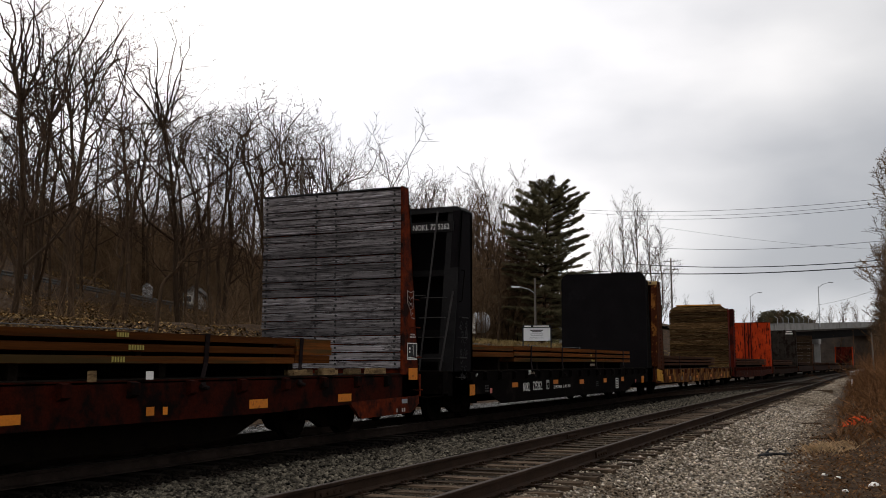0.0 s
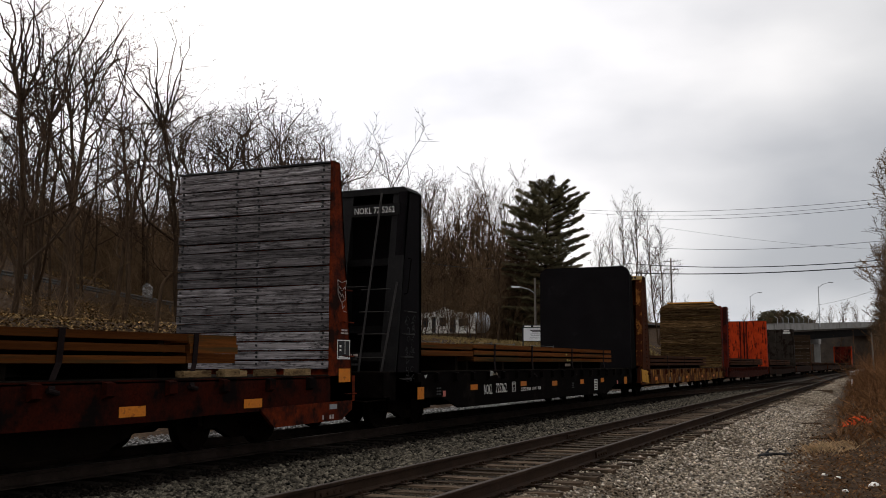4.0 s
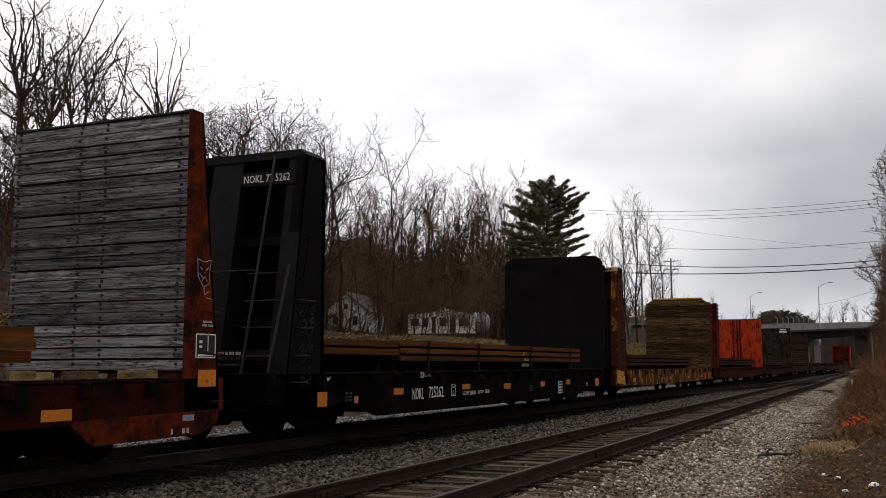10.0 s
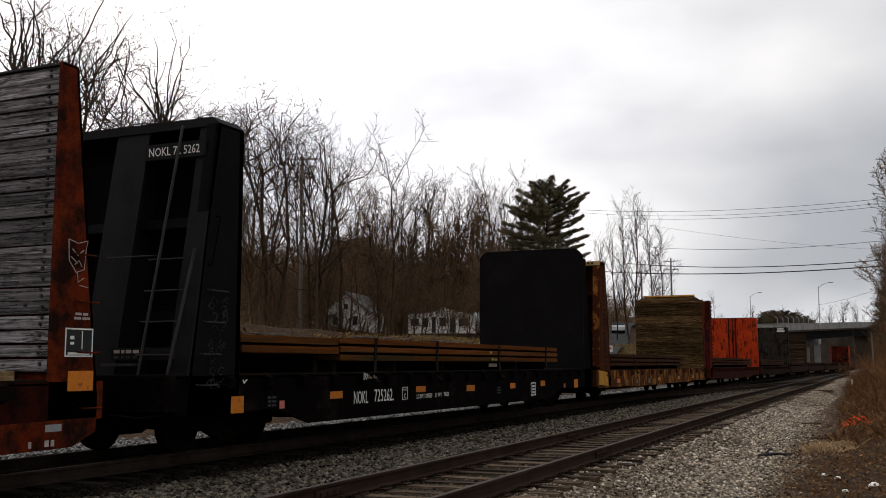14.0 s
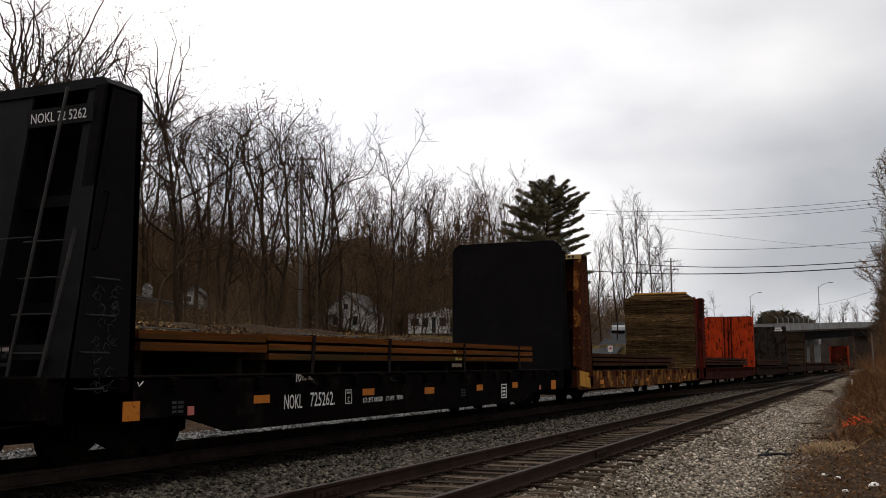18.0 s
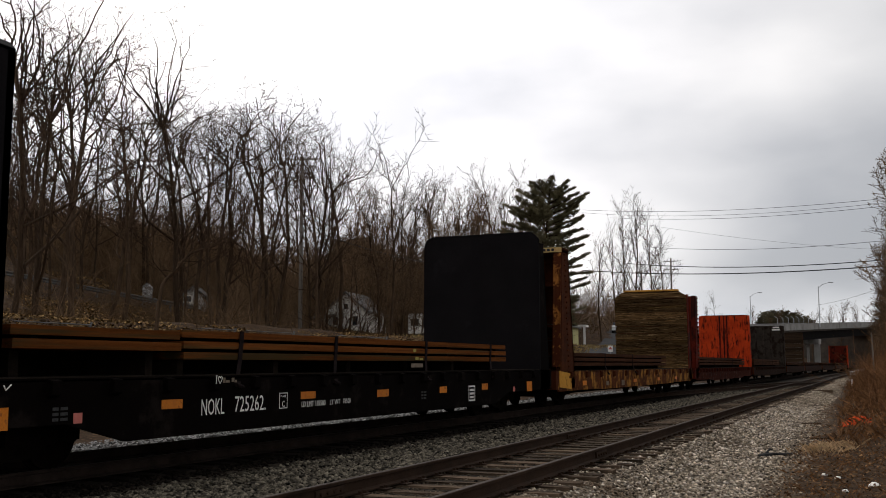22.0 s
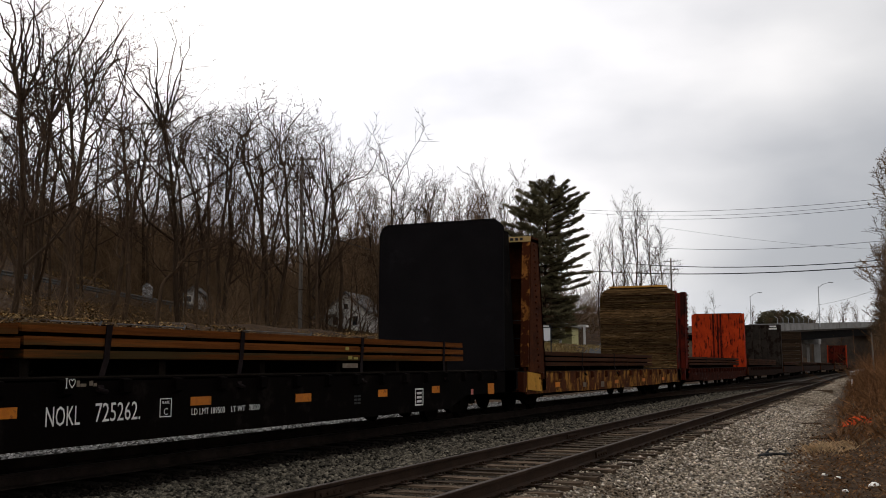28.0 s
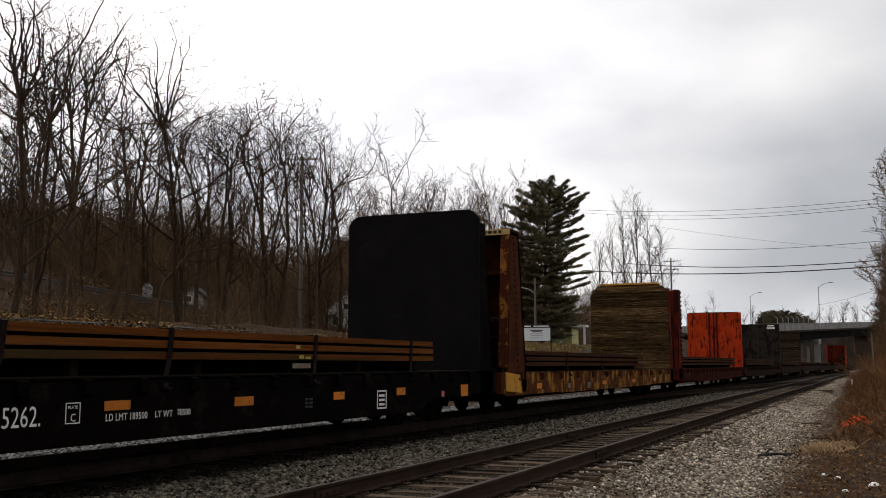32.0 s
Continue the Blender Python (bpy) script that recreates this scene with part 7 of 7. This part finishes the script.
for wx, ww, z0, z1 in ((-2.5, 0.7, 1.05, 1.7), (-1.5, 0.5, 0.9, 1.75), (-0.75, 0.35, 0.4, 1.85), (0.1, 0.6, 1.0, 1.75), (1.0, 0.5, 0.4, 1.8), (2.0, 0.9, 1.0, 1.7)):
    b = bmesh.new()
    box(b, wx - ww / 2, wx + ww / 2, -0.03, 0.0, z0, z1)
    part("window", b, M["glass"], trailer)
for wx in (-1.9, -1.2):
    b = bmesh.new()
    tube(b, (wx, 0.1, 0.3), (wx, 0.4, 0.3), 0.33, n=14)
    part("wheel", b, M["dark"], trailer)
b = bmesh.new()
for wx in (-2.6, 2.4):
    box(b, wx - 0.08, wx + 0.08, 0.6, 1.8, -1.2, 0.36)
part("jack", b, M["dark"], trailer)

# the white notice board
sp = Vector((-17.71, 53.12, 2.92))
board = thing("notice_board", "white notice board with grey lines in a black frame", "sign", at=pose(sp.x, sp.y, sp.z, 0, 0, 18))
b = bmesh.new()
box(b, -0.74, 0.74, -0.02, 0.02, -0.36, 0.36)
part("panel", b, M["enamel"], board, "white panel")
for x in (-0.77, 0.77):
    b = bmesh.new()
    box(b, x - 0.035, x + 0.035, -0.04, 0.04, float(land(sp.x, sp.y)) - sp.z - 0.3, 0.42)
    part("post", b, M["dark"], board)
b = bmesh.new()
box(b, -0.77, 0.77, -0.045, 0.045, 0.36, 0.52)
part("top_rail", b, M["dark"], board)
for z, w, h_ in ((0.22, 0.36, 0.05), (0.14, 0.28, 0.05), (0.02, 0.36, 0.022), (-0.08, 0.34, 0.018), (-0.2, 0.4, 0.018)):
    b = bmesh.new()
    box(b, -w, w * 0.9, -0.026, -0.02, z - h_ / 2, z + h_ / 2)
    part("text_bar", b, M["rail_dull"], board)
for x, w in ((-0.5, 0.18), (0.0, 0.2), (0.42, 0.24)):
    b = bmesh.new()
    box(b, x - w, x + w, -0.052, -0.046, 0.41, 0.48)
    part("text_bar", b, M["white"], board)

# a white car on the road and a traffic barrel beside it
cp = (-33.14, 133.96, 5.99)
auto = thing("car", "small white car on the climbing road", "car", at=pose(cp[0], cp[1], float(land(cp[0], cp[1])) + 0.06, 0, 0, 14))
b = bmesh.new()
prism(b, [(-2.1, 0.3), (2.1, 0.3), (2.15, 0.75), (1.2, 0.9), (-1.9, 0.95), (-2.1, 0.8)], -0.85, 0.85, "x")
part("body", b, M["car_white"], auto, bevel=0.06)
b = bmesh.new()
prism(b, [(-1.6, 0.9), (1.0, 0.9), (0.4, 1.4), (-1.2, 1.42)], -0.7, 0.7, "x")
part("cabin", b, M["glass"], auto, bevel=0.04)
for sx in (-0.75, 0.75):
    for sy in (-1.3, 1.3):
        b = bmesh.new()
        tube(b, (sx - 0.1, sy, 0.31), (sx + 0.1, sy, 0.31), 0.31, n=14)
        part("wheel", b, M["dark"], auto)
rp = (-20.83, 81.38, 2.53)
rs = thing("road_sign", "small red and white warning sign beside the road", "sign", at=pose(rp[0], rp[1], rp[2], 0, 0, 14))
b = bmesh.new()
box(b, -0.2, 0.2, -0.02, 0.02, -0.26, 0.26)
part("panel", b, M["white"], rs)
b = bmesh.new()
prism(b, [(-0.15, -0.05), (0.15, -0.05), (0.0, 0.2)], -0.03, -0.021, "y")
part("red_mark", b, M["pink"], rs)
b = bmesh.new()
box(b, -0.03, 0.03, 0.02, 0.06, float(land(rp[0], rp[1])) - rp[2] - 0.2, 0.2)
part("post", b, M["galv"], rs)

# ---------------------------------------------------------------- small things on the yard
bar = bmesh.new()
pipe(bar, [(-2.19, 19.3, -0.37), (-2.10, 19.45, -0.35), (-1.90, 19.5, -0.36), (-1.72, 19.9, -0.38)], 0.020, 6)
pipe(bar, [(-2.14, 19.38, -0.37), (-2.06, 19.5, -0.27), (-2.02, 19.52, -0.29)], 0.018, 6)
pipe(bar, [(-2.22, 19.2, -0.38), (-2.02, 19.42, -0.36)], 0.032, 6)
solid("scrap_iron", bar, M["dark"], "bent black scrap of iron lying on the gravel", "scrap")
net = bmesh.new()
r_ = random.Random(8)
N_ = 18
rows_n = []
for j in range(N_):
    row = []
    for i in range(N_):
        u, v = i / (N_ - 1) * 2 - 1, j / (N_ - 1) * 2 - 1
        wob = 1 + 0.25 * noise.noise((u * 2, v * 2, 5))
        x, y = -0.84 + 0.36 * u * wob, 28.9 + 0.9 * v * wob
        lump = max(0.0, 1 - math.hypot(u, v)) ** 0.6
        row.append(net.verts.new((x, y, float(land(x, y)) + 0.02 + 0.16 * lump + 0.10 * lump * noise.noise((u * 5, v * 5, 1)) + r_.uniform(0, 0.035))))
    rows_n.append(row)
for j in range(N_ - 1):
    for i in range(N_ - 1):
        if r_.random() < 0.84:
            net.faces.new((rows_n[j][i], rows_n[j][i + 1], rows_n[j + 1][i + 1], rows_n[j + 1][i]))
ob = solid("safety_netting", net, M["netting"], "crumpled heap of orange plastic netting in the weeds", "netting")
ob.modifiers.new("thick", "SOLIDIFY").thickness = 0.008
for k, (x, y, s) in enumerate([(-0.96, 16.27, 0.045), (-0.74, 15.78, 0.05), (-0.25, 14.6, 0.075), (-0.59, 14.19, 0.04), (-2.0, 11.8, 0.05), (-1.9, 25.9, 0.05), (-2.0, 23.9, 0.045)]):
    b = bmesh.new()
    bmesh.ops.create_icosphere(b, subdivisions=2, radius=s)
    for v in b.verts:
        v.co *= 1 + 0.45 * noise.noise(v.co * 14 + Vector((k, 0, 0)))
        v.co.z *= 0.6
    ob = solid("stone", b, M["white"] if k < 4 else M["old_concrete"], "pale stone lying at the edge of the gravel" if k < 4 else "dark stone lying on the gravel", "stone", group="loose stones")
    ob.location = (x, y, float(land(x, y)) + s * 0.3)
# white marker post by the siding
b = bmesh.new()
box(b, -2.58, -2.48, 80.3, 80.40, -0.45, 0.16)
solid("marker_post", b, M["white"], "short white marker post beside the siding", "post", bevel=0.01)
sw = bmesh.new()
box(sw, -4.0, -2.9, 60.0, 60.25, -0.36, -0.16)
solid("switch_timber", sw, M["tie"], "dark switch timber beside the siding", "timber")

# low pale wall at the far end of the yard, and a leaning pole in the brush
wa, wb = Vector((-4.39, 139.93, -0.00)), Vector((-2.79, 164.98, 0.46))
b = bmesh.new()
prism(b, [(-0.25, -0.9), (0.25, -0.9), (0.25, 0.22), (-0.25, 0.3)], 0, (wb - wa).length, "y")
ob = solid("low_wall", b, M["concrete"], "low pale concrete wall beside the far tracks", "wall", bevel=0.02)
ob.matrix_basis = Matrix.Translation(wa) @ (wb - wa).to_track_quat("Y", "Z").to_matrix().to_4x4()
b = bmesh.new()
pa, pb = Vector((-0.81, 66.00, 1.45)), Vector((-0.86, 65.99, 3.14))
tube(b, (pa.x, pa.y, float(land(pa.x, pa.y)) - 0.2), pb, 0.06, 0.04, n=7)
solid("leaning_pole", b, M["pole"], "pale leaning pole in the brush on the bank", "pole")
# dead sticks on the gravel
for pts in ([(-1.9, 41.5), (-1.5, 41.0), (-1.1, 41.3)], [(-2.35, 30.2), (-2.1, 30.0), (-1.8, 30.3)], [(-1.75, 24.3), (-1.5, 24.0), (-1.2, 24.2)]):
    b = bmesh.new()
    pipe(b, [(x, y, float(land(x, y)) + 0.02) for x, y in pts], 0.022, 5)
    solid("dead_stick", b, M["bark"], "dark dead stick lying on the gravel", "stick", group="dead sticks")


# ---------------------------------------------------------------- what moves
def motions():
    times = [2.0 * i for i in range(17)]
    for ob, y, *off in MOVING:
        walk(ob, [(t, on_line(y - advance(t)) @ (off[0] if off else Matrix())) for t in times])
    # the wheels roll: one turn for each 2.64 m
    spin = [32.0 * i / 36 for i in range(37)]
    for w, y in ROLLING:
        walk(w, [(t, Matrix.Translation((0, y, 0.42)) @ Matrix.Rotation(advance(t) / 0.42, 4, "X")) for t in spin])


motions()
